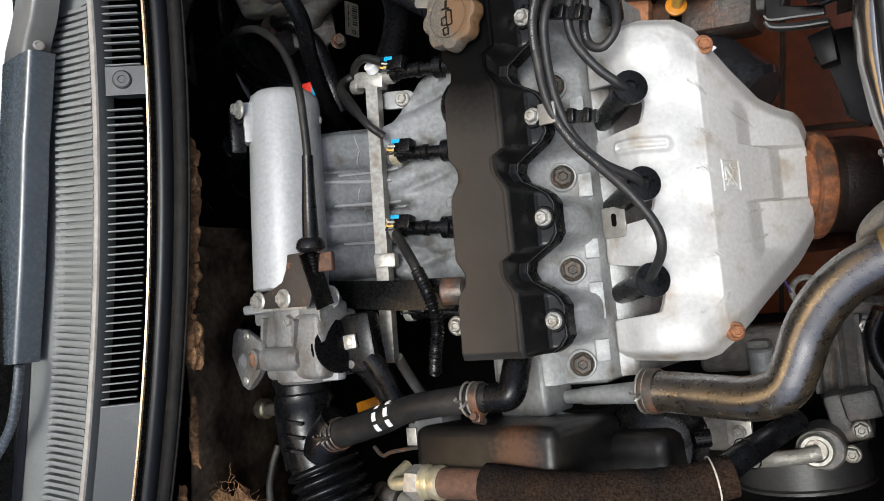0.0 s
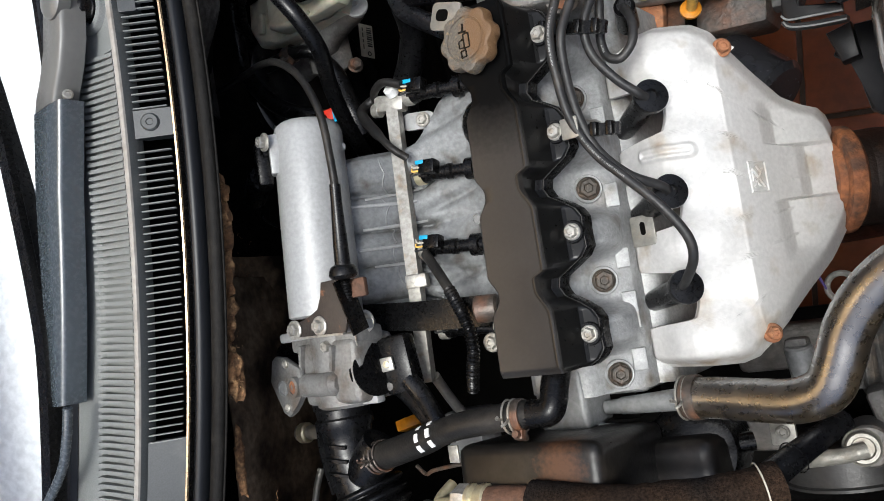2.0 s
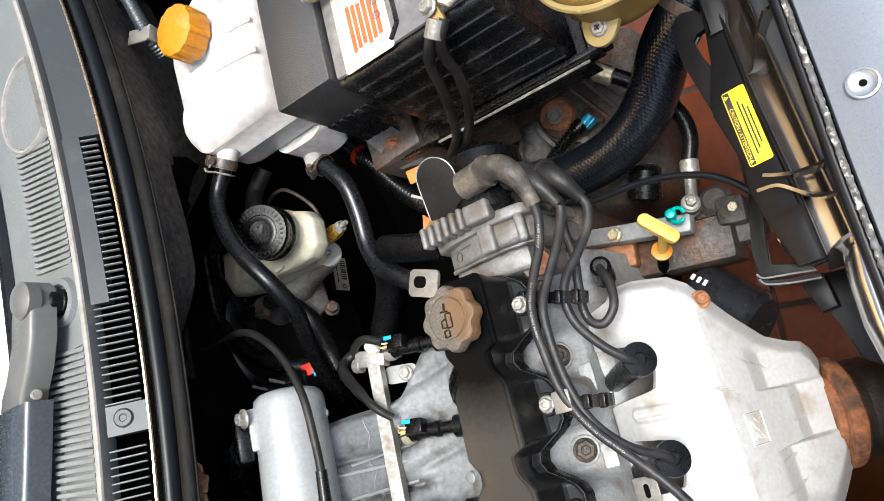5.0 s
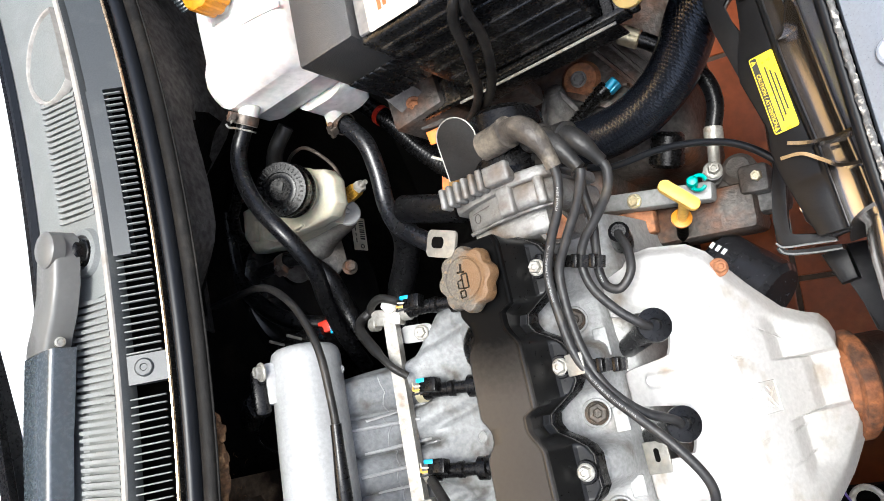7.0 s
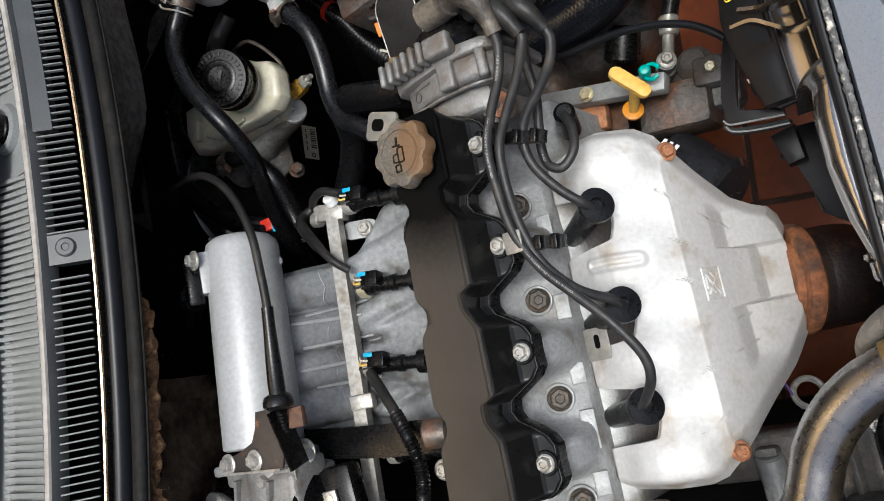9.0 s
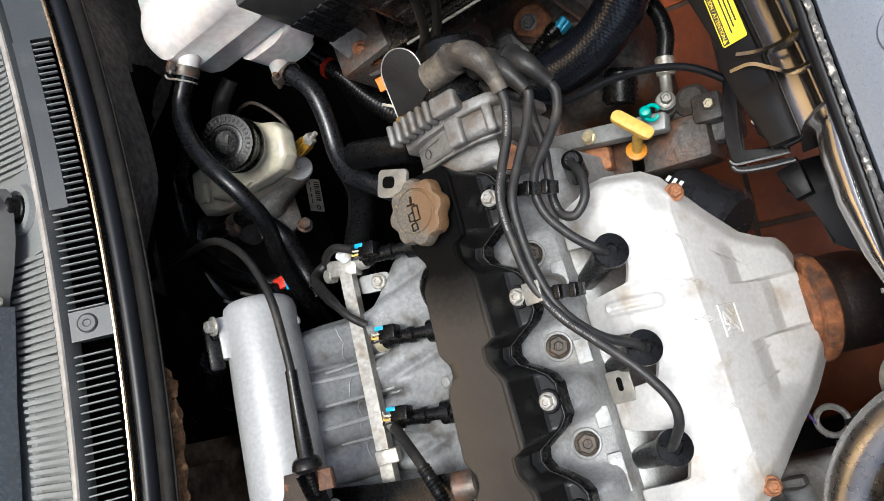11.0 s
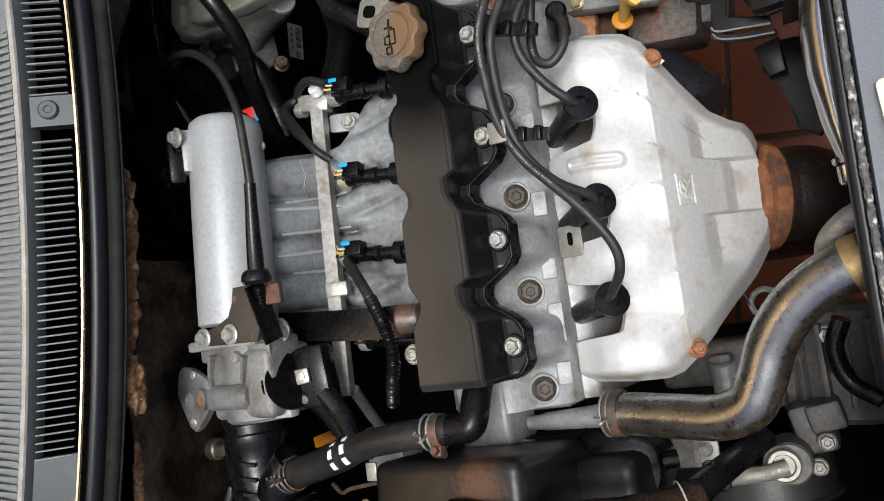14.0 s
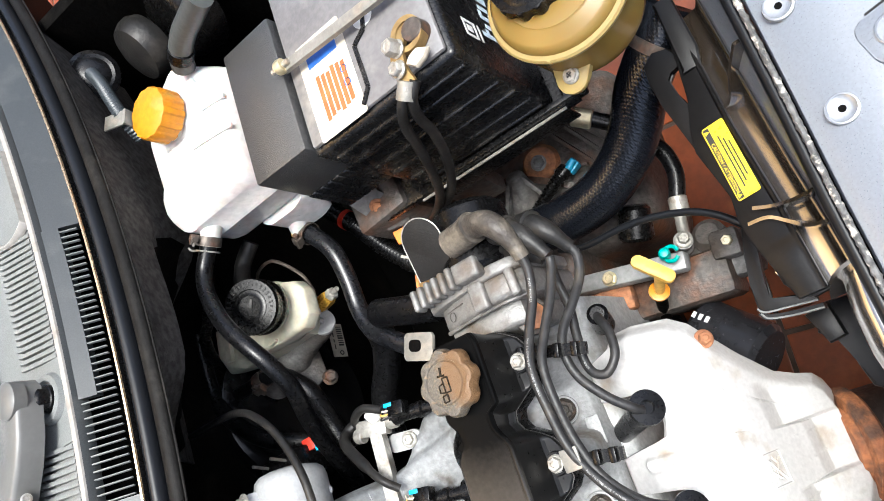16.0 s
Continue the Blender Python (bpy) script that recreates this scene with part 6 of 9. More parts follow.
part("pipe", tube(BM(), [(-0.415, -0.300, 0.80), (-0.420, -0.325, 0.808), (-0.421, -0.350, 0.813), (-0.420, -0.376, 0.810), (-0.416, -0.392, 0.797), (-0.405, -0.400, 0.776), (-0.38, -0.403, 0.75)], 0.0042, 12, 8), M_PIPE, lp)
bm = BM()
tube(bm, [(-0.424 + 0.008 * math.cos(a), -0.371 + 0.008 * math.sin(a), 0.822) for a in [2 * math.pi * i / 16 for i in range(17)]], 0.0022, 8, 1)
part("eyelet", bm, M_STEEL, lp)

# ---- spark plug leads ----
TIPS = [(0.068, 0.018, 0.806), (0.070, -0.065, 0.806), (0.066, -0.146, 0.798)]
for k, tip in enumerate(TIPS):
    b = thing("spark_plug_boot", (0.02, tip[1] - 0.006, 0.74), "black rubber spark plug boot with a round flange", "spark plug boot", "spark plug boots")
    t = V(*tip)
    d = (t - V(0.012, tip[1] - 0.010, 0.742)).normalized()
    part("barrel", lathe(BM(), axes(t - 0.085 * d, d), [(0.0095, 0), (0.0105, 0.03), (0.0115, 0.070), (0.0118, 0.080)], 24), M_RUBBER, b)
    part("disc", lathe(BM(), axes(t - 0.006 * d, d), [(0.0118, -0.001), (0.0148, 0.0), (0.0152, 0.003), (0.0148, 0.006), (0.006, 0.0068), (0.0056, 0.003)], 32), M_RUBBER, b, "round flange")
LEADS = [
    [(0.064, 0.017, 0.808), (0.060, 0.022, 0.818), (0.048, 0.036, 0.828), (0.036, 0.058, 0.838), (0.034, 0.080, 0.842), (0.043, 0.097, 0.846), (0.062, 0.113, 0.850), (0.078, 0.128, 0.856), (0.084, 0.142, 0.860), (0.083, 0.150, 0.863)],
    [(0.068, -0.065, 0.808), (0.066, -0.060, 0.816), (0.048, -0.047, 0.836), (0.030, -0.022, 0.848), (0.021, 0.010, 0.854), (0.018, 0.045, 0.857), (0.021, 0.076, 0.860), (0.036, 0.097, 0.866), (0.054, 0.118, 0.872), (0.068, 0.138, 0.879), (0.071, 0.146, 0.881)],
    [(0.063, -0.145, 0.800), (0.071, -0.141, 0.812), (0.086, -0.124, 0.828), (0.087, -0.105, 0.836), (0.073, -0.078, 0.845), (0.050, -0.050, 0.850), (0.030, -0.026, 0.853), (0.016, 0.005, 0.858), (0.012, 0.040, 0.862), (0.013, 0.075, 0.866), (0.026, 0.100, 0.872), (0.042, 0.122, 0.878), (0.050, 0.143, 0.882), (0.051, 0.158, 0.887)],
    [(0.050, 0.107, 0.786), (0.056, 0.100, 0.800), (0.064, 0.086, 0.810), (0.064, 0.066, 0.816), (0.053, 0.054, 0.819), (0.042, 0.058, 0.820), (0.038, 0.072, 0.820), (0.042, 0.092, 0.824), (0.048, 0.115, 0.830), (0.050, 0.140, 0.838), (0.056, 0.155, 0.848)],
]
PRINT = "7mm SILICONE WIRE 7-11 MADE IN KOREA"


def write_along(name, pts, text, size, start, gap, r, material, parent, side=(0.25, 0, 1)):
    """Letters printed along the upper side of a round lead."""
    line = resample(pts, 0.0005)
    fr = sweep(line)
    i = int(start / 0.0005)
    bm = BM()
    for ch in text:
        adv = size * (0.44 if ch in "I1 -" else 0.98 if ch in "MWm" else 0.76)
        if i >= len(fr):
            break
        if ch != " ":
            p, t, _, _ = fr[i]
            n = (V(*side) - t * V(*side).dot(t)).normalized()
            cu = bpy.data.curves.new("letter", "FONT")
            cu.body, cu.size, cu.extrude, cu.align_x, cu.align_y, cu.resolution_u = ch, size, 0.0001, "CENTER", "CENTER", 1
            tmp = bpy.data.objects.new("letter", cu)
            me = bpy.data.meshes.new_from_object(tmp)
            m = Matrix((t, n.cross(t), n)).transposed().to_4x4()
            m.translation = p + n * (r + 0.00015)
            me.transform(m)
            bm.from_mesh(me)
            bpy.data.objects.remove(tmp)
            bpy.data.meshes.remove(me)
        i += max(1, int(adv / 0.0005))
    return part(name, bm, material, parent, "small white lettering")


for k, pts in enumerate(LEADS):
    w = thing("ignition_lead", V(*pts[0]), "black silicone ignition lead with small white lettering" if k in (1, 2) else "black silicone ignition lead curving to a plug boot", "ignition lead", "ignition leads")
    part("cable", tube(BM(), pts, 0.0040, 14, 10), M_LEAD, w)
    if k == 2:
        write_along("lettering", list(reversed(pts)), PRINT, 0.0025, 0.070, 0, 0.0040, M_PRINT, w)
        write_along("lettering", list(reversed(pts)), PRINT, 0.0025, 0.185, 0, 0.0040, M_PRINT, w)
        write_along("lettering", list(reversed(pts)), "MADE IN KOREA", 0.0026, 0.022, 0, 0.0040, M_PRINT, w)
    if k == 3:
        part("plug_boot", rod(BM(), (0.036, 0.104, 0.745), (0.053, 0.107, 0.792), 0.0105, 0.0095, 20, 0.003), M_RUBBER, w)
        write_along("lettering", list(reversed(pts)), "KOREA", 0.0026, 0.095, 0, 0.0040, M_PRINT, w)
for at, d, hs in (((0.026, 0.084, 0.846), V(0.058, -0.017, -0.004), (-0.4, -0.1, 0.25, 0.42)), ((0.026, -0.005, 0.846), V(0.050, -0.008, -0.006), (-0.28, 0.0, 0.42))):
    c = thing("lead_comb", at, "black plastic comb holding the ignition leads apart", "cable comb")
    bm = BM()
    strip(bm, [V(*at) - d * 0.5, V(*at) + d * 0.5], 0.010, 0.006, 2)
    part("bar", bm, M_BLACK, c)
    for h in (-0.42, -0.14, 0.12, 0.38):
        bm = BM()
        box(bm, (0.006, 0.012, 0.009), axes(V(*at) + d * h, (0, 0, 1), d), 0.0012)
        part("finger", bm, M_BLACK, c)
bm = BM()
box(bm, (0.016, 0.018, 0.003), axes((0.014, -0.001, 0.857), (0, 0, 1), (1, 0, 0)), 0.001)
solo("comb_bracket", bm, M_PIPE, (0.014, -0.001, 0.857), "small rust-stained bracket under a cover bolt", "bracket")

# ---- ignition unit on the end of the head ----
ign = thing("ignition_distributor", (-0.02, 0.15, 0.80), "ribbed cast aluminium distributor housing with a rounded steel plate", "distributor")
YM = Matrix(((1, 0, 0, 0), (0, 0, 1, 0), (0, 1, 0, 0), (0, 0, 0, 1)))       # outlines in x, z; depth along y
bm = BM()
prism(bm, [(-0.070, 0.775), (-0.070, 0.830), (-0.062, 0.842), (-0.030, 0.849), (0.000, 0.850), (0.014, 0.842), (0.018, 0.775)], YM, 0.116, 0.142, 0.005, 3)
part("neck", bm, M_THROTTLE, ign, "narrower cast neck")
bm = BM()
prism(bm, [(-0.068, 0.775), (-0.068, 0.838), (-0.061, 0.849), (-0.040, 0.858), (-0.014, 0.866), (0.006, 0.868), (0.022, 0.865), (0.033, 0.855), (0.038, 0.838), (0.038, 0.775)], YM, 0.1365, 0.160, 0.006, 3)
part("housing", bm, M_THROTTLE, ign)
bm = BM()
prism(bm, [(-0.074, 0.790), (-0.074, 0.846), (-0.068, 0.856), (-0.044, 0.864), (-0.014, 0.871), (0.008, 0.873), (0.028, 0.869), (0.040, 0.858), (0.044, 0.840), (0.044, 0.790)], YM, 0.157, 0.168, 0.003, 3)
part("base_flange", bm, M_THROTTLE, ign)
for k in range(6):
    x = -0.069 + 0.0094 * k
    bm = BM()
    box(bm, (0.0058, 0.020, 0.015), Matrix.Translation((x, 0.170, 0.861 + 0.0017 * k)), 0.0024, 3)
    part("cooling_fin", bm, M_THROTTLE, ign)
bm = BM()
box(bm, (0.026, 0.018, 0.014), Matrix.Translation((-0.005, 0.170, 0.870)), 0.003, 3)
part("cast_lug", bm, M_THROTTLE, ign)
for x, w, z, turn in ((-0.008, 0.016, 0.8640, 0.0), (0.023, 0.009, 0.8605, 0.35)):
    bm = BM()
    box(bm, (w, 0.026, 0.009), Matrix.Translation((x, 0.1475, z)) @ Matrix.Rotation(turn, 4, "Y"), 0.003, 3)
    part("cast_pad", bm, M_THROTTLE, ign)
part("web_line", tube(BM(), [(-0.064, 0.1370, 0.8440), (-0.030, 0.1362, 0.8555), (0.002, 0.1362, 0.8575), (0.026, 0.1370, 0.8500)], 0.0022, 8, 6), M_THROTTLE, ign, "rounded cast edge")
part("casting_mark", lathe(BM(), axes((-0.048, 0.146, 0.8552), (-0.38, 0, 1)), [(0.0045, 0), (0.0045, 0.0006), (0.0038, 0.0006), (0.0038, 0)], 20, (False, False)), M_ALU_D, ign)
part("casting_line", strip(BM(), [(-0.054, 0.152, 0.8524), (-0.030, 0.1515, 0.8622)], 0.0007, 0.0008, 1), M_ALU_D, ign)
PD, PW = V(0.016, 0.045, 0.020).normalized(), V(0.041, -0.006, 0.0).normalized()
PN = PW.cross(PD).normalized()
PLM = Matrix((PW, PN.cross(PW), PN)).transposed().to_4x4()
PLM.translation = (-0.036, 0.180, 0.874)
out = [(-0.020, 0.0), (0.020, 0.0), (0.0205, 0.032)] + [(0.0205 * math.cos(a), 0.034 + 0.0205 * math.sin(a)) for a in [math.pi * i / 16 for i in range(1, 16)]] + [(-0.0205, 0.032)]
bm = BM()
prism(bm, out, PLM, -0.0012, 0.0012, 0.0005)
plate_ob = part("heat_plate", bm, mat("dark_dusty_plate", (0.013, 0.0125, 0.012), 0.6, 0.0, (0.009, 0.0088, 0.0085), 30, 500, 0.15, (0.03, 0.029, 0.027), 0.68, 0.06, 60, spec=0.2), ign, "round-topped dark steel plate with a bright rim")
part("plate_rim", tube(BM(), [PLM @ V(x, y, 0.0012) for x, y in out[1:]] + [PLM @ V(-0.020, 0.0, 0.0012)], 0.0006, 6, raw=True), M_STEEL, plate_ob, "bright worn rim")
# brass colour stands in for gold reflected on the foot
part("plate_foot", strip(BM(), [(-0.066, 0.182, 0.862), (-0.030, 0.183, 0.869), (0.004, 0.181, 0.872)], 0.012, 0.002, 4), M_BRASS, ign, "bracket foot with its gold reflection put in as brass colour")
part("cap", rod(BM(), (-0.010, 0.168, 0.842), (-0.005, 0.235, 0.842), 0.040, 0.034, 32, 0.006), M_BLACK, ign, "black distributor cap")
part("hole_plug", lathe(BM(), axes((0.010, 0.122, 0.826), (0.7, 0, 0.7)), [(0.0165, 0), (0.0165, 0.004), (0.013, 0.005), (0.0125, 0.002)], 28), M_ALU_D, ign, "grey boss with rusty plug")
part("rusty_plug", lathe(BM(), axes((0.0115, 0.122, 0.8275), (0.7, 0, 0.7)), [(0.0122, 0), (0.0122, 0.003), (0.008, 0.004)], 24), M_RUST, ign)
for pts, r, skin, seen in (
        ([(-0.010, 0.197, 0.881), (0.006, 0.197, 0.884), (0.022, 0.197, 0.889), (0.036, 0.192, 0.895), (0.046, 0.180, 0.896), (0.050, 0.166, 0.890), (0.051, 0.154, 0.885)], 0.0102, M_BOOT, "dusty rubber lead boot"),
        ([(0.030, 0.190, 0.870), (0.046, 0.182, 0.880), (0.058, 0.168, 0.880), (0.068, 0.148, 0.876)], 0.0090, M_RUBBER_D, "dark rubber lead boot"),
        ([(0.045, 0.186, 0.860), (0.064, 0.178, 0.874), (0.076, 0.164, 0.873), (0.083, 0.150, 0.864)], 0.0088, M_RUBBER_D, "dark rubber lead boot"),
        ([(0.010, 0.182, 0.845), (0.034, 0.170, 0.856), (0.052, 0.156, 0.851)], 0.0085, M_RUBBER_D, "dark rubber lead boot")):
    boot = part("lead_boot", tube(BM(), pts, lambda s, d, r=r: r * (1.30 - 0.25 * step(0.25, 0.40, s) - 0.40 * step(0.55, 0.95, s)), 18, 8), skin, ign, seen)
    line = spline(pts, 8)
    k = int(0.30 * len(line))
    part("collar", lathe(BM(), axes(line[k], line[k + 1] - line[k]), [(r * 1.1, -0.0030), (r * 1.36, -0.0022), (r * 1.38, 0.0020), (r * 1.1, 0.0030)], 20), skin, boot)
lug = thing("lifting_bracket", (-0.095, 0.135, 0.84), "zinc-plated lifting bracket with a rounded slot", "bracket")
bm = BM()
LM = axes((-0.094, 0.137, 0.852), (-0.1, 0.05, 1), (1, -0.38, 0))
prism(bm, rounded(0.036, 0.026, 0.004), LM, 0, 0.0035, 0.0008)
part("plate", bm, M_PIPE, lug)
part("slot", prism(BM(), rounded(0.015, 0.011, 0.0045), LM @ Matrix.Translation((-0.004, 0.001, 0)), 0.0032, 0.0041), M_DARK, lug, "dark slot")

# ---- thermostat housing and coolant hoses ----
ths = thing("thermostat_housing", (-0.04, -0.24, 0.76), "cast aluminium thermostat housing with a long outlet pipe", "thermostat housing")
bm = BM()
box(bm, (0.052, 0.058, 0.115), axes((-0.064, -0.232, 0.700), (0, 0, 1), (1, 0.03, 0)), 0.006, 3)
box(bm, (0.046, 0.030, 0.080), axes((-0.020, -0.222, 0.690), (0, 0, 1), (1, 0.03, 0)), 0.006, 3)
part("casting", bm, M_ALU, ths)
part("slot_lip", strip(BM(), [(-0.0405, -0.2285, 0.794), (-0.0415, -0.2560, 0.791), (-0.0380, -0.2620, 0.790), (-0.0180, -0.2640, 0.788)], 0.0045, 0.007, 5), M_ALU_L, ths, "bright machined slot lip")
# near-black block for the shade inside the slot
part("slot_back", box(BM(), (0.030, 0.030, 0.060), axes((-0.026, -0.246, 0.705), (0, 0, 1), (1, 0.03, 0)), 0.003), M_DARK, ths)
part("outlet_pipe", lathe(BM(), axes((-0.036, -0.2465, 0.781), (0.076, 0.003, -0.009)), [(0.0062, 0), (0.0068, 0.014), (0.0078, 0.016), (0.0100, 0.070), (0.0112, 0.072), (0.0112, 0.085)], 28), M_ALU, ths, "tapered outlet pipe")
uh = thing("upper_radiator_hose", (0.14, -0.22, 0.77), "thick weathered black radiator hose in an S bend, gold sheen put in its colour", "radiator hose")
part("hose", tube(BM(), [(0.036, -0.243, 0.770), (0.066, -0.244, 0.774), (0.102, -0.246, 0.783), (0.134, -0.246, 0.793), (0.158, -0.237, 0.800), (0.170, -0.218, 0.803), (0.181, -0.194, 0.806), (0.197, -0.172, 0.811), (0.220, -0.154, 0.815), (0.248, -0.143, 0.818), (0.275, -0.139, 0.818)], 0.0178, 32, 12), M_HOSE, uh)
clamp("hose_clip", uh, (0.045, -0.243, 0.771), (1, 0, 0.1), 0.0188, 0.012, 2.6, M_STEEL_D, "grimy worm-drive clip")
wire_clip("clip_wire", uh, (0.0395, -0.243, 0.7705), (1, 0, 0.1), 0.0190, M_PIPE, "dull clip wire")
clamp("hose_clip", uh, (0.246, -0.1435, 0.8175), (1, 0.3, 0.05), 0.0186, 0.012, 1.8, M_BRASS, "brassy worm-drive clip")
part("radiator_neck", rod(BM(), (0.262, -0.141, 0.818), (0.30, -0.136, 0.818), 0.0165, seg=24), M_BLACK, uh)
bh = thing("heater_hose", (-0.15, -0.25, 0.87), "black heater hose with white paint marks and spring clips", "coolant hose")
hp = [(-0.050, -0.2300, 0.889), (-0.074, -0.2312, 0.892), (-0.100, -0.2340, 0.8945), (-0.128, -0.238, 0.895), (-0.160, -0.247, 0.889), (-0.200, -0.258, 0.883), (-0.232, -0.266, 0.880), (-0.252, -0.270, 0.878)]
part("hose", tube(BM(), hp, lambda s, d: 0.0118 + 0.0018 * step(0.45, 0.6, s), 22, 10), M_RUBBER_D, bh)
for p, ax in (((-0.150, -0.244, 0.8905), (-1, -0.27, -0.15)), ((-0.166, -0.249, 0.888), (-1, -0.27, -0.15))):
    fm = axes(p, ax, (0, 0, 1))
    for a0, a1 in ((-0.75, -0.20), (0.05, 0.62), (0.95, 1.25)):
        bm = BM()
        rows = [[bm.verts.new(fm @ V(r * math.cos(t), r * math.sin(t), h)) for r, h in ((0.0128, -0.0026), (0.0139, -0.0026), (0.0139, 0.0026), (0.0128, 0.0026))] for t in [a0 + (a1 - a0) * k / 6 for k in range(7)]]
        part("paint_mark", ring_faces(bm, rows), M_WHITE, bh, "worn white paint mark")
clamp("hose_clip", bh, (-0.059, -0.2305, 0.8902), (1, 0.03, -0.1), 0.0130, 0.007, 1.2, M_STEEL_D, "grimy worm-drive clip")
wire_clip("spring_clip", bh, (-0.0665, -0.2308, 0.8912), (1, 0.03, -0.1), 0.0138, M_PIPE)
wire_clip("spring_clip", bh, (-0.240, -0.2675, 0.8795), (-1, -0.25, -0.1), 0.0150, M_STEEL_D)
wire_clip("spring_clip", bh, (-0.233, -0.2660, 0.880), (-1, -0.25, -0.1), 0.0150, M_STEEL_D)
part("under_hose", tube(BM(), [(-0.152, -0.250, 0.872), (-0.170, -0.240, 0.868), (-0.20, -0.215, 0.860), (-0.225, -0.198, 0.855)], 0.0095, 16), M_RUBBER, bh)

# ---- drive belt end: covers, air conditioning pipes, pump ----
tc = thing("timing_belt_cover", (-0.03, -0.29, 0.78), "black plastic timing belt cover with a dusty rim", "belt cover")
bm = BM()
box(bm, (0.140, 0.075, 0.13), axes((-0.058, -0.300, 0.770), (0, 0.08, 1), (1, 0.02, 0)), 0.010, 3)
box(bm, (0.10, 0.055, 0.085), axes((0.02, -0.304, 0.715), (0, 0.05, 1), (1, 0.05, 0)), 0.012, 3, 0.85)
part("cover", bm, M_TIMING, tc)
part("rim", strip(BM(), [(-0.128, -0.264, 0.872), (-0.06, -0.262, 0.874), (0.010, -0.261, 0.872)], 0.006, 0.006, 4), M_BLACK, tc)
part("end_lobe", lathe(BM(), axes((0.030, -0.292, 0.755), (0.05, 0.1, 1)), [(0.040, -0.05), (0.042, 0), (0.040, 0.010), (0.030, 0.016), (0.010, 0.018)], 36), M_BLACK, tc)
part("lug", rod(BM(), (0.050, -0.290, 0.757), (0.080, -0.288, 0.742), 0.008, seg=14), M_BLACK, tc)
ac = thing("air_conditioning_pipe", (0.03, -0.295, 0.85), "air conditioning pipe in a crumbling foam sleeve with plated fittings", "pipe")
part("bare_end", tube(BM(), [(-0.150, -0.292, 0.88), (-0.153, -0.300, 0.896), (-0.148, -0.303, 0.902), (-0.128, -0.300, 0.903)], 0.0058, 14), M_FITTING, ac)
part("nut", hexbolt(BM(), (-0.128, -0.300, 0.903), (1, 0.02, 0.05), 0.026, 0.016, 0), M_STEEL, ac)
part("fitting", lathe(BM(), axes((-0.116, -0.2985, 0.904), (1, 0.02, 0.03)), [(0.010, 0), (0.0145, 0.004), (0.0145, 0.008), (0.011, 0.010), (0.0135, 0.013), (0.0145, 0.017), (0.0145, 0.022), (0.012, 0.024)], 28), M_FITTING, ac)
part("cloth_tape", tube(BM(), [(-0.093, -0.298, 0.905), (-0.07, -0.297, 0.9055), (-0.044, -0.297, 0.906)], 0.0125, 20), M_FOAM_B, ac, "brown cloth tape")
bm = BM()
fl = resample([(-0.048, -0.297, 0.906), (-0.006, -0.299, 0.906), (0.030, -0.300, 0.900), (0.067, -0.299, 0.886), (0.100, -0.297, 0.870), (0.128, -0.292, 0.852)], 0.002)
rings = []
for k, (p, t, u, v) in enumerate(sweep(fl)):
    ring = []
    for i in range(40):
        a = 2 * math.pi * i / 40
        dirn = math.cos(a) * u + math.sin(a) * v
        r = 0.0178 - 0.0030 * k / len(fl) + 0.0008 * noise.noise((p + dirn * 0.016) * 90) + 0.0009 * noise.noise((p + dirn * 0.016) * 260)
        ring.append(bm.verts.new(p + r * dirn))
    rings.append(ring)
ring_faces(bm, rings)
part("foam_sleeve", bm, M_FOAM, ac, "crumbling brown-black foam", 70)
part("tie", lathe(BM(), axes((0.116, -0.2945, 0.861), (0.85, 0.12, -0.5)), [(0.0172, -0.0006), (0.0178, -0.0006), (0.0178, 0.0006), (0.0172, 0.0006)], 32, (False, False)), M_CREAM, ac, "white cable tie")
part("thin_sleeve", tube(BM(), [(0.115, -0.293, 0.855), (0.130, -0.283, 0.832), (0.145, -0.274, 0.806), (0.162, -0.264, 0.780)], lambda s, d: 0.0110 - 0.0025 * s, 18), M_RUBBER, ac, "thin black rubber sleeve")
part("tie", lathe(BM(), axes((0.133, -0.2815, 0.828), (0.5, 0.3, -0.8)), [(0.0118, -0.0005), (0.0124, -0.0005), (0.0124, 0.0005), (0.0118, 0.0005)], 28, (False, False)), M_BLACK, ac)
part("steel_pipe", tube(BM(), [(0.095, -0.308, 0.74), (0.113, -0.314, 0.705), (0.138, -0.314, 0.69), (0.155, -0.311, 0.682)], 0.0070, 14), M_PIPE, ac)
part("pipe_nut", lathe(BM(), axes((0.150, -0.311, 0.672), (0.25, 0.1, 1)), [(0.0165, 0), (0.0165, 0.003), (0.0145, 0.0045), (0.0145, 0.009), (0.0130, 0.0115), (0.0100, 0.0115), (0.0090, 0.008), (0.006, 0.008)], 36), M_PIPE, ac, "plated round pipe nut")
ap = thing("coolant_pipe", (-0.1, -0.36, 0.78), "dull aluminium pipe with a crimped hose end", "pipe")
part("pipe", tube(BM(), [(-0.228, -0.352, 0.800), (-0.205, -0.356, 0.800), (-0.170, -0.367, 0.798), (-0.11, -0.374, 0.796), (-0.03, -0.371, 0.792), (0.05, -0.368, 0.775), (0.10, -0.375, 0.75)], 0.0115, 20), M_PIPE, ap)
part("crimp", lathe(BM(), axes((-0.262, -0.349, 0.800), (1, -0.12, 0)), [(0.013, 0), (0.0165, 0.002), (0.0165, 0.008), (0.0150, 0.010), (0.0165, 0.013), (0.0165, 0.026), (0.0135, 0.030)], 28), M_ALU_D, ap, "crimped collar")
fp = thing("fuel_pipe_clip", (-0.2, -0.29, 0.78), "thin wire pipe with a square tag below the heater hose", "pipe")
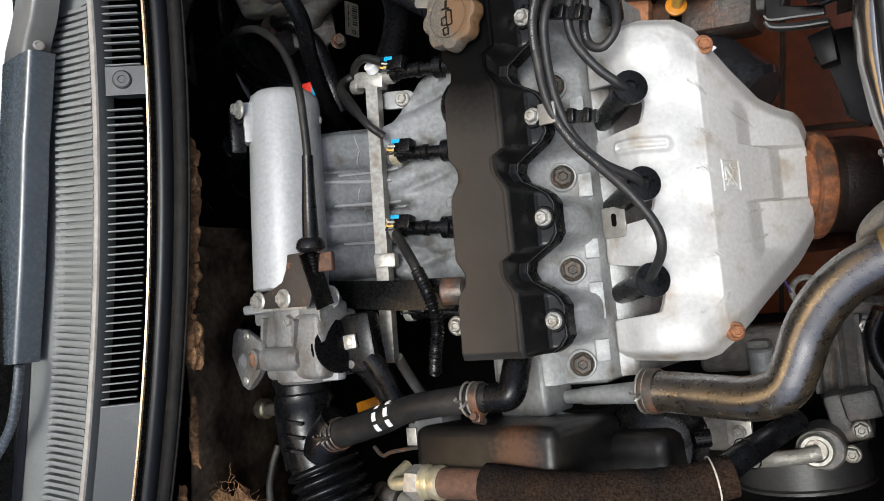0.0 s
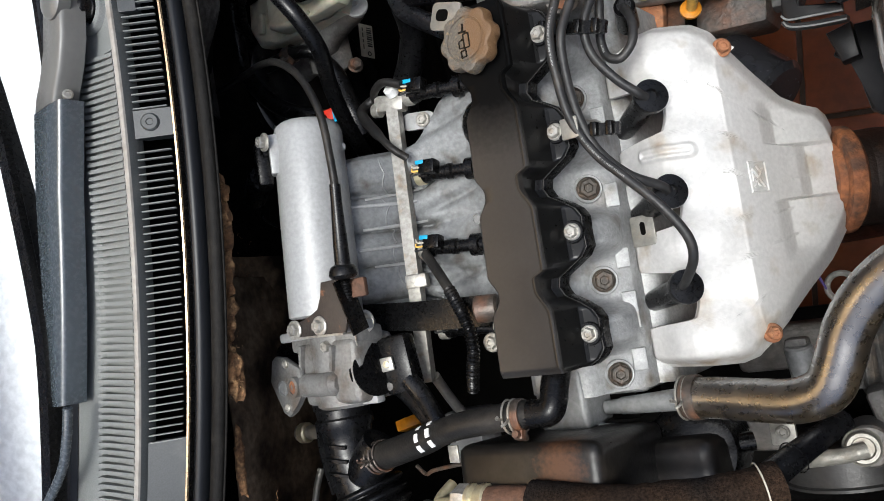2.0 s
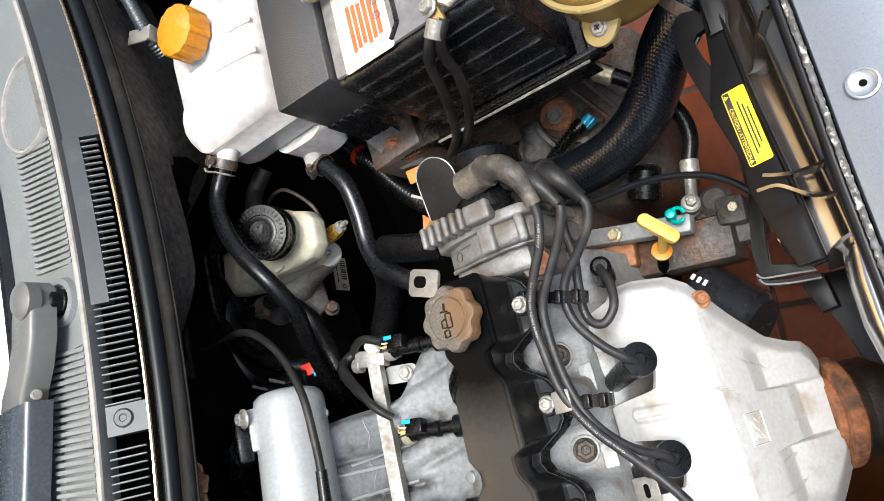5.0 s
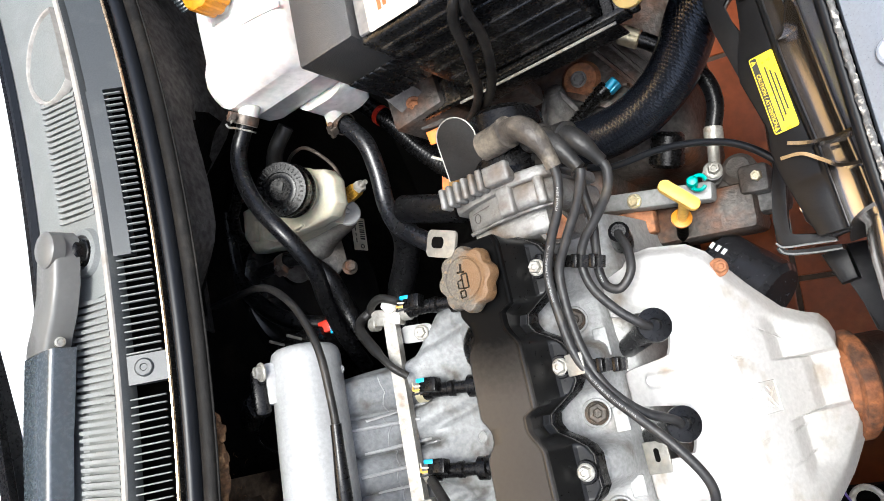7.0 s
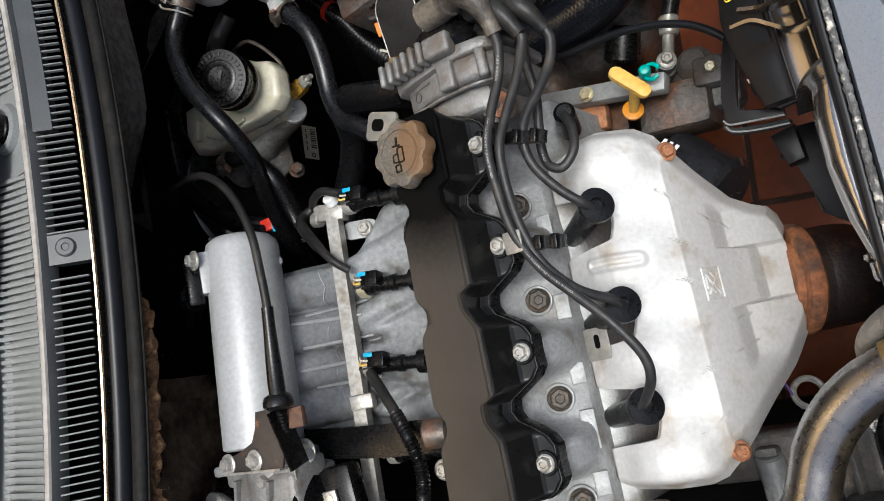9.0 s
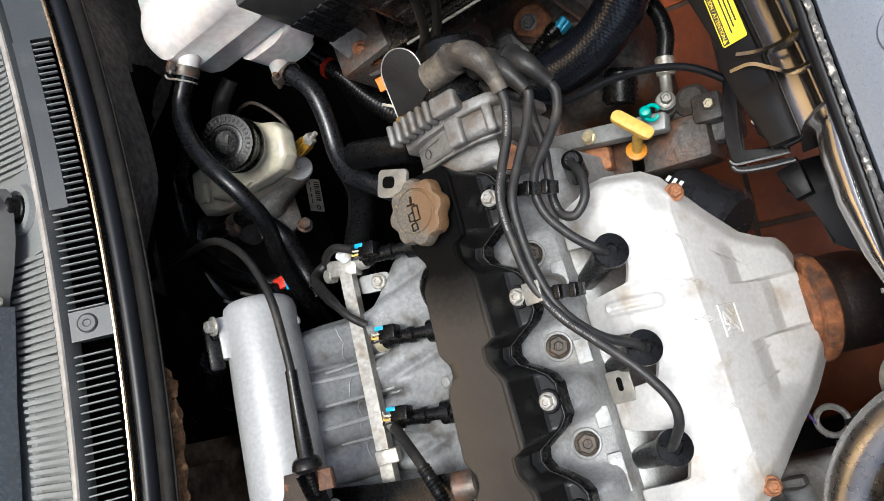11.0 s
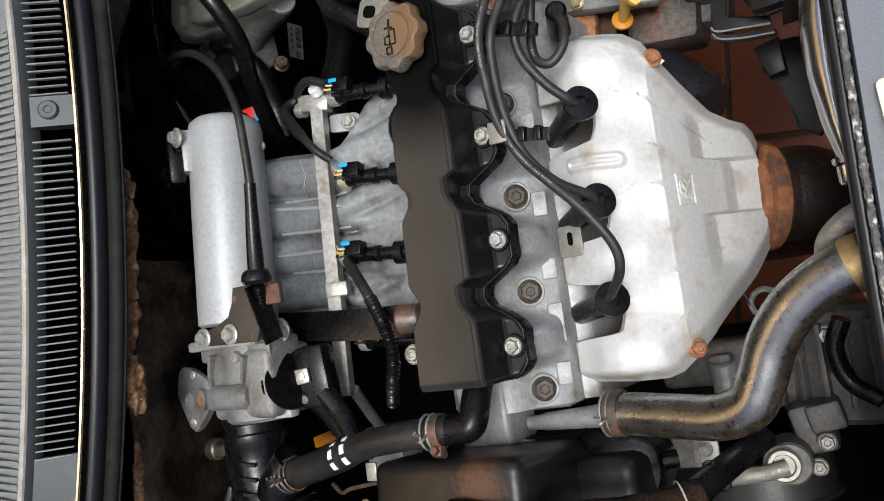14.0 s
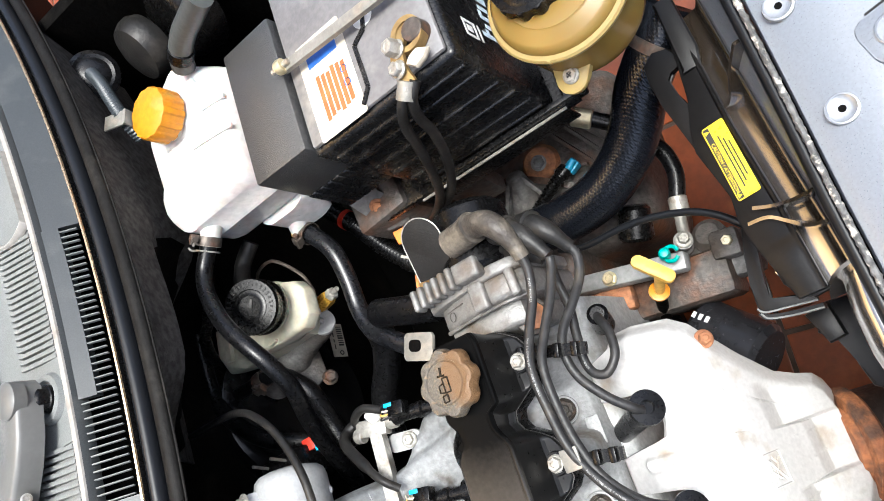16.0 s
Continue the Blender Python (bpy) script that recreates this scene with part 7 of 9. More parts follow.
part("pipe", tube(BM(), [(-0.262, -0.296, 0.80), (-0.250, -0.305, 0.80), (-0.235, -0.300, 0.802), (-0.19, -0.292, 0.804)], 0.0022, 8), M_STEEL_D, fp)
bm = BM()
box(bm, (0.012, 0.018, 0.003), axes((-0.202, -0.282, 0.806), (0.1, 0, 1), (1, 0, 0)), 0.0008)
part("tag", bm, M_STEEL, fp)
rb = thing("relay_block", (-0.25, -0.28, 0.70), "grey plastic relay block low beside the engine", "relay")
bm = BM()
box(bm, (0.050, 0.055, 0.04), axes((-0.238, -0.278, 0.70), (0, 0, 1), (1, 0.05, 0)), 0.004)
part("body", bm, mat("grey_plastic", (0.14, 0.14, 0.14), 0.5), rb)
bm = BM()
box(bm, (0.034, 0.014, 0.02), axes((-0.352, -0.270, 0.69), (0.2, 0.2, 1), (1, 0.3, 0)), 0.002)
part("tag", bm, M_YELLOW, rb, "yellow warning tag")

pump = thing("power_steering_pump", (0.16, -0.30, 0.58), "pale cast aluminium steering pump with a wide pulley", "pump")
bm = BM()
box(bm, (0.034, 0.046, 0.07), axes((0.168, -0.288, 0.57), (0.1, 0, 1), (1, 0.2, 0)), 0.006)
box(bm, (0.030, 0.026, 0.05), axes((0.183, -0.276, 0.60), (0.1, 0, 1), (1, 0.2, 0)), 0.004)
part("body", bm, M_ALU_B, pump)
part("shaft_boss", rod(BM(), (0.150, -0.312, 0.63), (0.156, -0.311, 0.672), 0.021, 0.019, 28, 0.002), M_ALU_B, pump)
bm = BM()
lathe(bm, axes((0.100, -0.336, 0.498), (0.06, -1, 0.0)), [(0.030, 0.004), (0.062, 0.0), (0.072, 0.001), (0.072, 0.003), (0.069, 0.005), (0.069, 0.042), (0.072, 0.044), (0.072, 0.047), (0.060, 0.048), (0.03, 0.044)], 72)
part("pulley", bm, mat("worn_grey_pulley", (0.045, 0.044, 0.043), 0.45, 0.3, (0.03, 0.029, 0.028), 20, 300, 0.1), pump, "wide grey belt pulley")
for x, y in ((0.186, -0.296), (0.176, -0.318)):
    bolt("bolt", pump, (x, y, 0.652), (0.1, 0, 1), 0.011, 0.007, 0.008, M_PIPE)
brk = thing("pump_bracket", (0.09, -0.24, 0.55), "dirty cast bracket below the heat shield", "bracket")
bm = BM()
box(bm, (0.120, 0.045, 0.05), axes((0.095, -0.225, 0.56), (0, 0, 1), (1, 0.02, 0)), 0.008, 3)
box(bm, (0.022, 0.050, 0.06), axes((0.100, -0.240, 0.565), (0, 0, 1), (1, 0.02, 0)), 0.004)
box(bm, (0.05, 0.05, 0.04), axes((0.040, -0.305, 0.57), (0, 0, 1), (1, 0.02, 0)), 0.006)
part("casting", bm, M_ALU_D, brk)
part("pillar", rod(BM(), (0.101, -0.262, 0.612), (0.101, -0.222, 0.622), 0.013, seg=20, edge=0.002), M_ALU, brk)
bm = BM()
box(bm, (0.024, 0.026, 0.006), axes((0.077, -0.303, 0.635), (0, 0, 1), (1, 0, 0)), 0.001)
part("plate", bm, M_STEEL, brk)
bolt("bolt", brk, (0.022, -0.306, 0.61), (0, 0, 1), 0.014, 0.009, 0.011)
bolt("bolt", brk, (0.077, -0.303, 0.641), (0, 0, 1), 0.010, 0.004, 0.007)
alt = thing("alternator", (0.20, -0.23, 0.50), "dark alternator with cast webs beside the radiator hose", "alternator")
part("body", rod(BM(), (0.205, -0.18, 0.56), (0.195, -0.29, 0.56), 0.055, 0.055, 36, 0.006), M_ALU_B, alt)
for k in range(7):
    a = radians(40 + 20 * k)
    bm = BM()
    box(bm, (0.006, 0.08, 0.010), axes((0.20 + 0.054 * math.cos(a), -0.235, 0.56 + 0.054 * math.sin(a)), (math.cos(a), 0, math.sin(a)), (-math.sin(a), 0, math.cos(a))), 0.001)
    part("web", bm, M_ALU_B, alt)
bolt("bolt", alt, (0.196, -0.207, 0.614), (0.1, 0, 1), 0.013, 0.009, 0.010)
part("small_hose", tube(BM(), [(0.215, -0.19, 0.66), (0.205, -0.215, 0.655), (0.212, -0.245, 0.65), (0.235, -0.262, 0.655)], 0.008, 14), M_RUBBER, alt)
stub = thing("coolant_elbow", (0.24, -0.12, 0.76), "grey metal bypass elbow near the radiator", "pipe")
part("elbow", tube(BM(), [(0.262, -0.108, 0.802), (0.246, -0.112, 0.803), (0.230, -0.124, 0.795), (0.224, -0.136, 0.775), (0.222, -0.14, 0.72)], 0.0085, 18), M_PIPE, stub)
part("collar", rod(BM(), (0.252, -0.110, 0.803), (0.262, -0.107, 0.803), 0.012, seg=18, edge=0.002), M_STEEL, stub)
part("black_sleeve", rod(BM(), (0.262, -0.107, 0.803), (0.285, -0.100, 0.805), 0.0125, 0.013, 18, 0.002), M_BLACK, stub)
eye = thing("harness_clip", (0.147, -0.172, 0.60), "bright wire clip with violet leads on the pump bracket", "clip")
bm = BM()
tube(bm, [(0.152 + 0.014 * math.cos(a), -0.170 + 0.013 * math.sin(a), 0.632 + 0.005 * math.cos(a)) for a in [2 * math.pi * i / 20 for i in range(19)]], 0.003, 8, 1)
part("ring", bm, M_STEEL, eye)
for k in range(2):
    part("lead", tube(BM(), [(0.128 + 0.003 * k, -0.148, 0.63), (0.136, -0.165, 0.63), (0.142 + 0.002 * k, -0.184, 0.625)], 0.0012, 6), mat("violet_wire", (0.08, 0.05, 0.22), 0.4), eye)


# ---- brake servo and master cylinder ----
servo = thing("brake_servo", (-0.40, 0.20, 0.62), "round glossy black brake servo with a white printed label", "brake servo")
SM = axes((-0.462, 0.190, 0.690), (1, 0.02, 0.22), (0, 1, 0))
part("shell", lathe(BM(), SM, [(0.100, -0.06), (0.118, -0.03), (0.122, 0.0), (0.122, 0.010), (0.116, 0.018), (0.108, 0.022), (0.104, 0.041), (0.096, 0.0455), (0.040, 0.0465), (0.012, 0.047)], 64), M_SERVO, servo)
LB = axes((-0.3990, 0.2669, 0.6172), (1, 0.02, 0.22), (0.02, -1, 0.08))
bm = BM()
prism(bm, rounded(0.050, 0.0235, 0.001), LB, 0, 0.0005)
slab = part("label", bm, M_LABEL_W, servo, "white printed label")
for k in range(9):
    bm = BM()
    prism(bm, rounded(0.0014 + 0.0006 * (k % 3), 0.0085, 0.0002), LB @ Matrix.Translation((-0.020 + 0.0034 * k, 0.005, 0.0005)), 0, 0.0002)
    part("code_bar", bm, M_INK, slab)
for k in range(4):
    bm = BM()
    prism(bm, rounded(0.005 + 0.002 * (k % 2), 0.0018, 0.0002), LB @ Matrix.Translation((-0.017 + 0.009 * k, -0.006, 0.0005)), 0, 0.0002)
    part("print_bar", bm, M_INK, slab)
bm = BM()
lathe(bm, LB @ Matrix.Translation((0.019, 0.003, 0.0005)), [(0.0035, 0), (0.0035, 0.0002), (0.002, 0.0002), (0.002, 0)], 16, (False, False))
part("print_ring", bm, M_INK, slab)
master = thing("brake_master_cylinder", (-0.34, 0.25, 0.72), "grey cast brake master cylinder with a brass union", "master cylinder")
part("barrel", lathe(BM(), axes((-0.385, 0.224, 0.738), (0.95, 0.22, 0.20)), [(0.021, -0.040), (0.021, 0.030), (0.0175, 0.036), (0.0175, 0.078), (0.0185, 0.080), (0.0185, 0.094), (0.017, 0.097)], 32), M_ALU_D, master)
part("end_plug", lathe(BM(), axes((-0.291, 0.246, 0.7575), (0.80, 0.15, 0.58)), [(0.0165, -0.004), (0.0172, 0), (0.0172, 0.0035), (0.0160, 0.0050), (0.0048, 0.0052), (0.0042, 0.0036), (0.0030, 0.0036), (0.0026, 0.0060), (0.001, 0.0064)], 36), M_ALU_L, master, "pale turned end plug")
bm = BM()
box(bm, (0.020, 0.026, 0.020), axes((-0.297, 0.268, 0.752), (0.3, 0, 1), (1, 0.2, 0)), 0.003)
part("port_boss", bm, M_ALU_L, master)
bm = BM()
prism(bm, [(-0.034, -0.018), (0.0, -0.034), (0.034, -0.030), (0.040, 0.004), (0.02, 0.024), (-0.03, 0.020)], axes((-0.362, 0.220, 0.730), (0.75, 0.05, 0.66), (0, -1, 0)), 0, 0.010, 0.003)
part("mounting_flange", bm, M_ALU_D, master)
bolt("stud_nut", master, (-0.336, 0.1925, 0.719), (0.75, 0.05, 0.66), 0.014, 0.010, 0.010, M_STEEL_D)
part("union", hexbolt(BM(), (-0.284, 0.266, 0.757), (0.95, 0.06, 0.25), 0.0170, 0.024, 0), mat("yellow_passivated_brass", (0.62, 0.36, 0.045), 0.3, 0.45, (0.5, 0.27, 0.03), 50, 300, 0.1), master, "golden hexagonal pipe union")
part("union_nut", hexbolt(BM(), (-0.2605, 0.2675, 0.7632), (0.95, 0.06, 0.25), 0.0135, 0.009, 0), M_STEEL, master)
part("union_tip", rod(BM(), (-0.2525, 0.268, 0.7652), (-0.243, 0.2687, 0.7678), 0.003, seg=12), M_STEEL, master)
part("brake_pipe", tube(BM(), [(-0.33, 0.275, 0.75), (-0.345, 0.31, 0.775), (-0.34, 0.33, 0.79), (-0.31, 0.335, 0.79), (-0.29, 0.31, 0.77), (-0.285, 0.285, 0.76)], 0.0022, 8), M_STEEL_D, master)
res = thing("brake_fluid_reservoir", (-0.31, 0.25, 0.77), "cream translucent brake fluid reservoir with a black screw cap", "reservoir")
bm = BM()
RZ = Matrix.Identity(4)
# lower chamber, stepping back to the bulkhead, and the raised chamber with its filler neck
prism(bm, [(-0.446, 0.300), (-0.450, 0.264), (-0.436, 0.238), (-0.400, 0.232), (-0.290, 0.232), (-0.282, 0.262), (-0.288, 0.292), (-0.360, 0.303)], RZ, 0.758, 0.789, 0.009, 4)
prism(bm, [(-0.384, 0.292), (-0.388, 0.240), (-0.372, 0.232), (-0.306, 0.229), (-0.270, 0.231), (-0.257, 0.243), (-0.256, 0.272), (-0.266, 0.287), (-0.300, 0.300), (-0.345, 0.304)], RZ, 0.786, 0.812, 0.007, 4)
part("body", bm, M_TANK_C, res)
part("filler_neck", lathe(BM(), axes((-0.308, 0.272, 0.806), (0.28, -0.13, 1)), [(0.031, 0), (0.029, 0.006), (0.027, 0.010), (0.027, 0.034)], 40), M_TANK_C, res)
bm = BM()
box(bm, (0.010, 0.026, 0.008), axes((-0.420, 0.262, 0.787), (0, 0, 1), (1, -0.1, 0)), 0.002)
part("lug", bm, M_TANK_C, res)
bm = BM()
box(bm, (0.014, 0.004, 0.006), axes((-0.318, 0.2325, 0.810), (0, 0, 1), (1, 0.1, 0)), 0.0012)
part("level_mark", bm, M_TANK_C, res)
BCM = axes((-0.2985, 0.2675, 0.836), (0.42, -0.20, 1), (1, 0, 0))
bm = BM()
lathe(bm, BCM, [(0.026, 0), (0.0315, 0.001), (0.0315, 0.006), (0.0300, 0.008), (0.0300, 0.016), (0.0312, 0.018), (0.0312, 0.0265), (0.0302, 0.029), (0.0195, 0.0295), (0.0185, 0.0280), (0.0145, 0.0280), (0.0125, 0.0295), (0.004, 0.0288)], 64)
bcap = part("cap", bm, M_BLACK, res, "black screw cap with raised lettering bars")
for k in range(30):
    a = 2 * math.pi * k / 30
    bm = BM()
    box(bm, (0.0050 if k % 4 else 0.0034, 0.0020, 0.0007), BCM @ Matrix.Rotation(a, 4, "Z") @ Matrix.Translation((0.0250, 0, 0.0291)), 0.0003, 1)
    part("raised_bar", bm, M_RUBBER_D, bcap)
bm = BM()
prism(bm, [(-0.001, -0.003), (0.009, -0.0015), (0.009, 0.0015), (-0.001, 0.003)], BCM @ Matrix.Rotation(0.9, 4, "Z"), 0.0285, 0.0305, 0.0004, 1)
part("pointer", bm, M_RUBBER_D, bcap)
lw = thing("fluid_level_lead", (-0.43, 0.25, 0.80), "black corrugated sensor lead with a red-tipped plug", "wiring")
wl = resample([(-0.372, 0.345, 0.835), (-0.392, 0.33, 0.825), (-0.408, 0.305, 0.82), (-0.425, 0.28, 0.82)], 0.0008)
part("conduit", tube(BM(), wl, lambda s, d: 0.007 + 0.0008 * math.sin(2 * math.pi * d / 0.004), 14, raw=True), M_BLACK, lw)
part("sleeve", tube(BM(), [(-0.425, 0.28, 0.82), (-0.446, 0.268, 0.800), (-0.462, 0.258, 0.775)], 0.008, 14), M_BLACK, lw)
bm = BM()
box(bm, (0.034, 0.014, 0.012), axes((-0.464, 0.246, 0.756), (0, 0, 1), (1, -0.7, 0)), 0.002)
part("plug", bm, M_BLACK, lw)
part("red_tip", tube(BM(), [(-0.450, 0.232, 0.764), (-0.441, 0.225, 0.764), (-0.432, 0.222, 0.762)], 0.0024, 8), M_RED, lw, "red wire tip")
part("wire", tube(BM(), [(-0.432, 0.222, 0.762), (-0.39, 0.222, 0.760), (-0.36, 0.230, 0.757), (-0.34, 0.238, 0.755)], 0.002, 8), M_BLACK, lw)
vh = thing("servo_vacuum_hose", (-0.41, 0.18, 0.72), "black vacuum hose with a metal clip below the reservoir", "vacuum hose")
part("hose", tube(BM(), [(-0.425, 0.207, 0.790), (-0.40, 0.208, 0.788), (-0.375, 0.210, 0.785), (-0.352, 0.204, 0.775), (-0.345, 0.185, 0.755), (-0.345, 0.14, 0.73), (-0.34, 0.10, 0.72)], lambda s, d: 0.0085 + 0.0045 * step(0.45, 0.6, s), 18, 8), M_RUBBER, vh)
clamp("hose_clip", vh, (-0.382, 0.2095, 0.786), (1, 0.05, 0), 0.0105, 0.014, 1.0, M_STEEL_D)
part("big_loop", tube(BM(), [(-0.462, 0.30, 0.80), (-0.462, 0.26, 0.80), (-0.455, 0.21, 0.80), (-0.425, 0.165, 0.795), (-0.385, 0.135, 0.785), (-0.34, 0.118, 0.76)], 0.0105, 16), M_RUBBER, vh)

# coolant hoses from the tank
ch = thing("tank_hose", (-0.28, 0.22, 0.84), "long black hose snaking down from the expansion tank", "coolant hose")
part("hose", tube(BM(), [(-0.278, 0.340, 0.901), (-0.288, 0.328, 0.900), (-0.300, 0.308, 0.901), (-0.299, 0.284, 0.905), (-0.285, 0.252, 0.910), (-0.270, 0.226, 0.911), (-0.253, 0.200, 0.906), (-0.245, 0.178, 0.893), (-0.250, 0.155, 0.868), (-0.274, 0.130, 0.835), (-0.295, 0.097, 0.795), (-0.31, 0.06, 0.75)], 0.0090, 20, 10), M_RUBBER, ch)
clamp("hose_clip", ch, (-0.2815, 0.3355, 0.901), (-0.5, -0.85, 0), 0.0125, 0.010, 0.4, M_STEEL_D, "grimy metal clip")
wire_clip("spring_clip", ch, (-0.286, 0.329, 0.9005), (-0.5, -0.85, 0), 0.0120)
ch2 = thing("tank_return_hose", (-0.2, 0.25, 0.78), "black woven hose running from the tank to the engine", "coolant hose")
part("hose", tube(BM(), [(-0.240, 0.342, 0.806), (-0.222, 0.322, 0.803), (-0.206, 0.296, 0.799), (-0.203, 0.262, 0.792), (-0.204, 0.225, 0.787), (-0.192, 0.196, 0.790), (-0.166, 0.174, 0.798), (-0.134, 0.150, 0.800)], 0.0102, 22, 10), M_BRAID, ch2)
clamp("hose_clip", ch2, (-0.229, 0.3305, 0.8045), (0.7, -0.7, 0), 0.0125, 0.010, 0.8, M_STEEL_D)
part("yellow_ring", lathe(BM(), axes((-0.236, 0.3375, 0.8055), (0.7, -0.7, 0)), [(0.0105, -0.003), (0.0132, -0.003), (0.0132, 0.003), (0.0105, 0.003)], 24, (False, False)), M_YELLOW_P, ch2, "yellow paint ring")
part("lower_branch", tube(BM(), [(-0.212, 0.215, 0.76), (-0.225, 0.195, 0.735), (-0.245, 0.170, 0.72), (-0.270, 0.140, 0.71), (-0.28, 0.10, 0.70)], 0.016, 20), M_RUBBER, ch2)
part("cross_hose", tube(BM(), [(-0.17, 0.205, 0.80), (-0.13, 0.19, 0.81), (-0.085, 0.175, 0.815)], 0.015, 20), M_RUBBER, ch2)
part("breather_hose", tube(BM(), [(-0.300, 0.352, 0.825), (-0.320, 0.330, 0.828), (-0.318, 0.300, 0.838), (-0.305, 0.285, 0.845)], 0.0095, 16), M_RUBBER_D, ch2)
th = thing("tank_vent_hose", (-0.16, 0.50, 0.96), "grey vent hose on top of the expansion tank", "vent hose")
part("hose", tube(BM(), [(-0.100, 0.486, 1.000), (-0.135, 0.494, 0.985), (-0.165, 0.500, 0.972), (-0.192, 0.500, 0.957), (-0.205, 0.498, 0.945)], 0.0125, 20), mat("grey_rubber", (0.055, 0.058, 0.055), 0.4, 0.0, (0.045, 0.047, 0.045), 20, 300, 0.08), th)
part("collar", rod(BM(), (-0.183, 0.500, 0.962), (-0.196, 0.4995, 0.954), 0.0138, seg=22, edge=0.001), M_BLACK, th)
red = thing("red_connector", (-0.315, 0.108, 0.79), "red wiring connector with a blue lock near the plenum", "connector")
bm = BM()
box(bm, (0.016, 0.014, 0.010), axes((-0.317, 0.111, 0.794), (0.2, 0, 1), (1, 0.1, 0)), 0.001)
part("shell", bm, M_RED, red)
bm = BM()
box(bm, (0.008, 0.018, 0.006), axes((-0.306, 0.110, 0.796), (0.2, 0, 1), (1, 0.1, 0)), 0.001)
part("lock", bm, M_BLUE, red)
sens = thing("coolant_sensor_block", (-0.34, 0.09, 0.78), "black plastic sensor block behind the plenum", "sensor")
bm = BM()
box(bm, (0.06, 0.03, 0.05), axes((-0.345, 0.095, 0.775), (0, 0, 1), (1, 0.1, 0)), 0.004)
part("body", bm, M_BLACK, sens)
for dx in (-0.018, 0.012):
    part("terminal", rod(BM(), (-0.345 + dx, 0.100, 0.82), (-0.345 + dx, 0.106, 0.845), 0.0018, seg=8), M_STEEL, sens)

# ---- items on the inner wing ----
gro = thing("strut_top_cap", (-0.30, 0.60, 0.90), "domed black rubber cap on the inner wing", "rubber cap")
GM = axes((-0.300, 0.610, 0.905), (-0.5, -0.6, 0.62), (0, 0, 1))
part("cap", lathe(BM(), GM, [(0.036, -0.01), (0.040, 0.0), (0.039, 0.010), (0.034, 0.020), (0.020, 0.026), (0.006, 0.028)], 36), M_RUBBER_D, gro)
part("skirt", lathe(BM(), axes((-0.270, 0.640, 0.885), (-0.5, -0.6, 0.62)), [(0.062, -0.03), (0.058, 0.0), (0.046, 0.012), (0.040, 0.014)], 40), M_BLACK, gro)
for a in (0.4, -0.7):
    bm = BM()
    box(bm, (0.022, 0.003, 0.001), GM @ Matrix.Rotation(a, 4, "Z") @ Matrix.Translation((0.012, 0.004 * (1 if a > 0 else -1), 0.0235)), 0.0003, 1)
    part("moulded_line", bm, M_RUBBER_D, gro)
wg = thing("wing_grommet", (-0.35, 0.59, 0.94), "grey rubber grommet with a ribbed cable through the bulkhead", "grommet")
part("disc", lathe(BM(), axes((-0.358, 0.592, 0.945), (0.75, -0.3, 0.55)), [(0.030, 0), (0.030, 0.004), (0.024, 0.008), (0.020, 0.006), (0.014, 0.010)], 32), M_RUBBER, wg)
part("cable", tube(BM(), resample([(-0.352, 0.588, 0.952), (-0.335, 0.562, 0.955), (-0.322, 0.530, 0.955), (-0.312, 0.497, 0.950), (-0.315, 0.48, 0.93)], 0.0008), lambda s, d: 0.0075 + 0.0006 * math.sin(2 * math.pi * d / 0.004), 14, raw=True), mat("blue_grey_rubber", (0.035, 0.042, 0.047), 0.4), wg)
bm = BM()
box(bm, (0.034, 0.018, 0.003), axes((-0.316, 0.497, 0.957), (0.2, 0.1, 1), (1, -0.2, 0)), 0.001)
box(bm, (0.004, 0.018, 0.012), axes((-0.302, 0.492, 0.948), (0.2, 0.1, 1), (1, -0.2, 0)), 0.001)
part("clip", bm, M_PIPE, wg, "bare metal cable clip")
bstud = thing("felt_fixing_disc", (-0.335, 0.318, 0.95), "round black felt fixing disc on the bulkhead", "fixing")
part("disc", lathe(BM(), axes((-0.338, 0.317, 0.945), (0.8, 0, 0.6)), [(0.017, 0), (0.017, 0.002), (0.014, 0.0035), (0.004, 0.004)], 28), M_WALL, bstud)
part("cross", box(BM(), (0.012, 0.0025, 0.001), axes((-0.3348, 0.317, 0.9475), (0.8, 0, 0.6)), 0.0003, 1), M_RUBBER_D, bstud)

# ---- power steering reservoir ----
ps = thing("steering_fluid_reservoir", (0.175, 0.31, 0.86), "yellowed translucent steering fluid reservoir with a black cap", "reservoir")
PSM = axes((0.168, 0.325, 0.862), (0.05, 0.02, 1), (1, 0, 0))
part("body", lathe(BM(), PSM, [(0.036, -0.022), (0.048, -0.018), (0.0535, -0.008), (0.0545, 0.000), (0.0545, 0.040)], 64), M_TANK_Y, ps)
part("seam_rim", lathe(BM(), PSM, [(0.0540, 0.0385), (0.0600, 0.0395), (0.0605, 0.0425), (0.0590, 0.0445), (0.0545, 0.0450)], 72), M_RIM, ps, "pale welded rim")
part("shoulder", lathe(BM(), PSM, [(0.0555, 0.0440), (0.0550, 0.0480), (0.0500, 0.0530), (0.0400, 0.0555), (0.0385, 0.0570), (0.0300, 0.0580)], 64), M_TANK_Y, ps)
bm = BM()
box(bm, (0.004, 0.004, 0.006), PSM @ Matrix.Rotation(-2.05, 4, "Z") @ Matrix.Translation((0.0590, 0, 0.0385)), 0.001, 1)
part("nib", bm, M_RIM, ps)
bm = BM()
PC = PSM @ Matrix.Translation((-0.012, 0.006, 0))
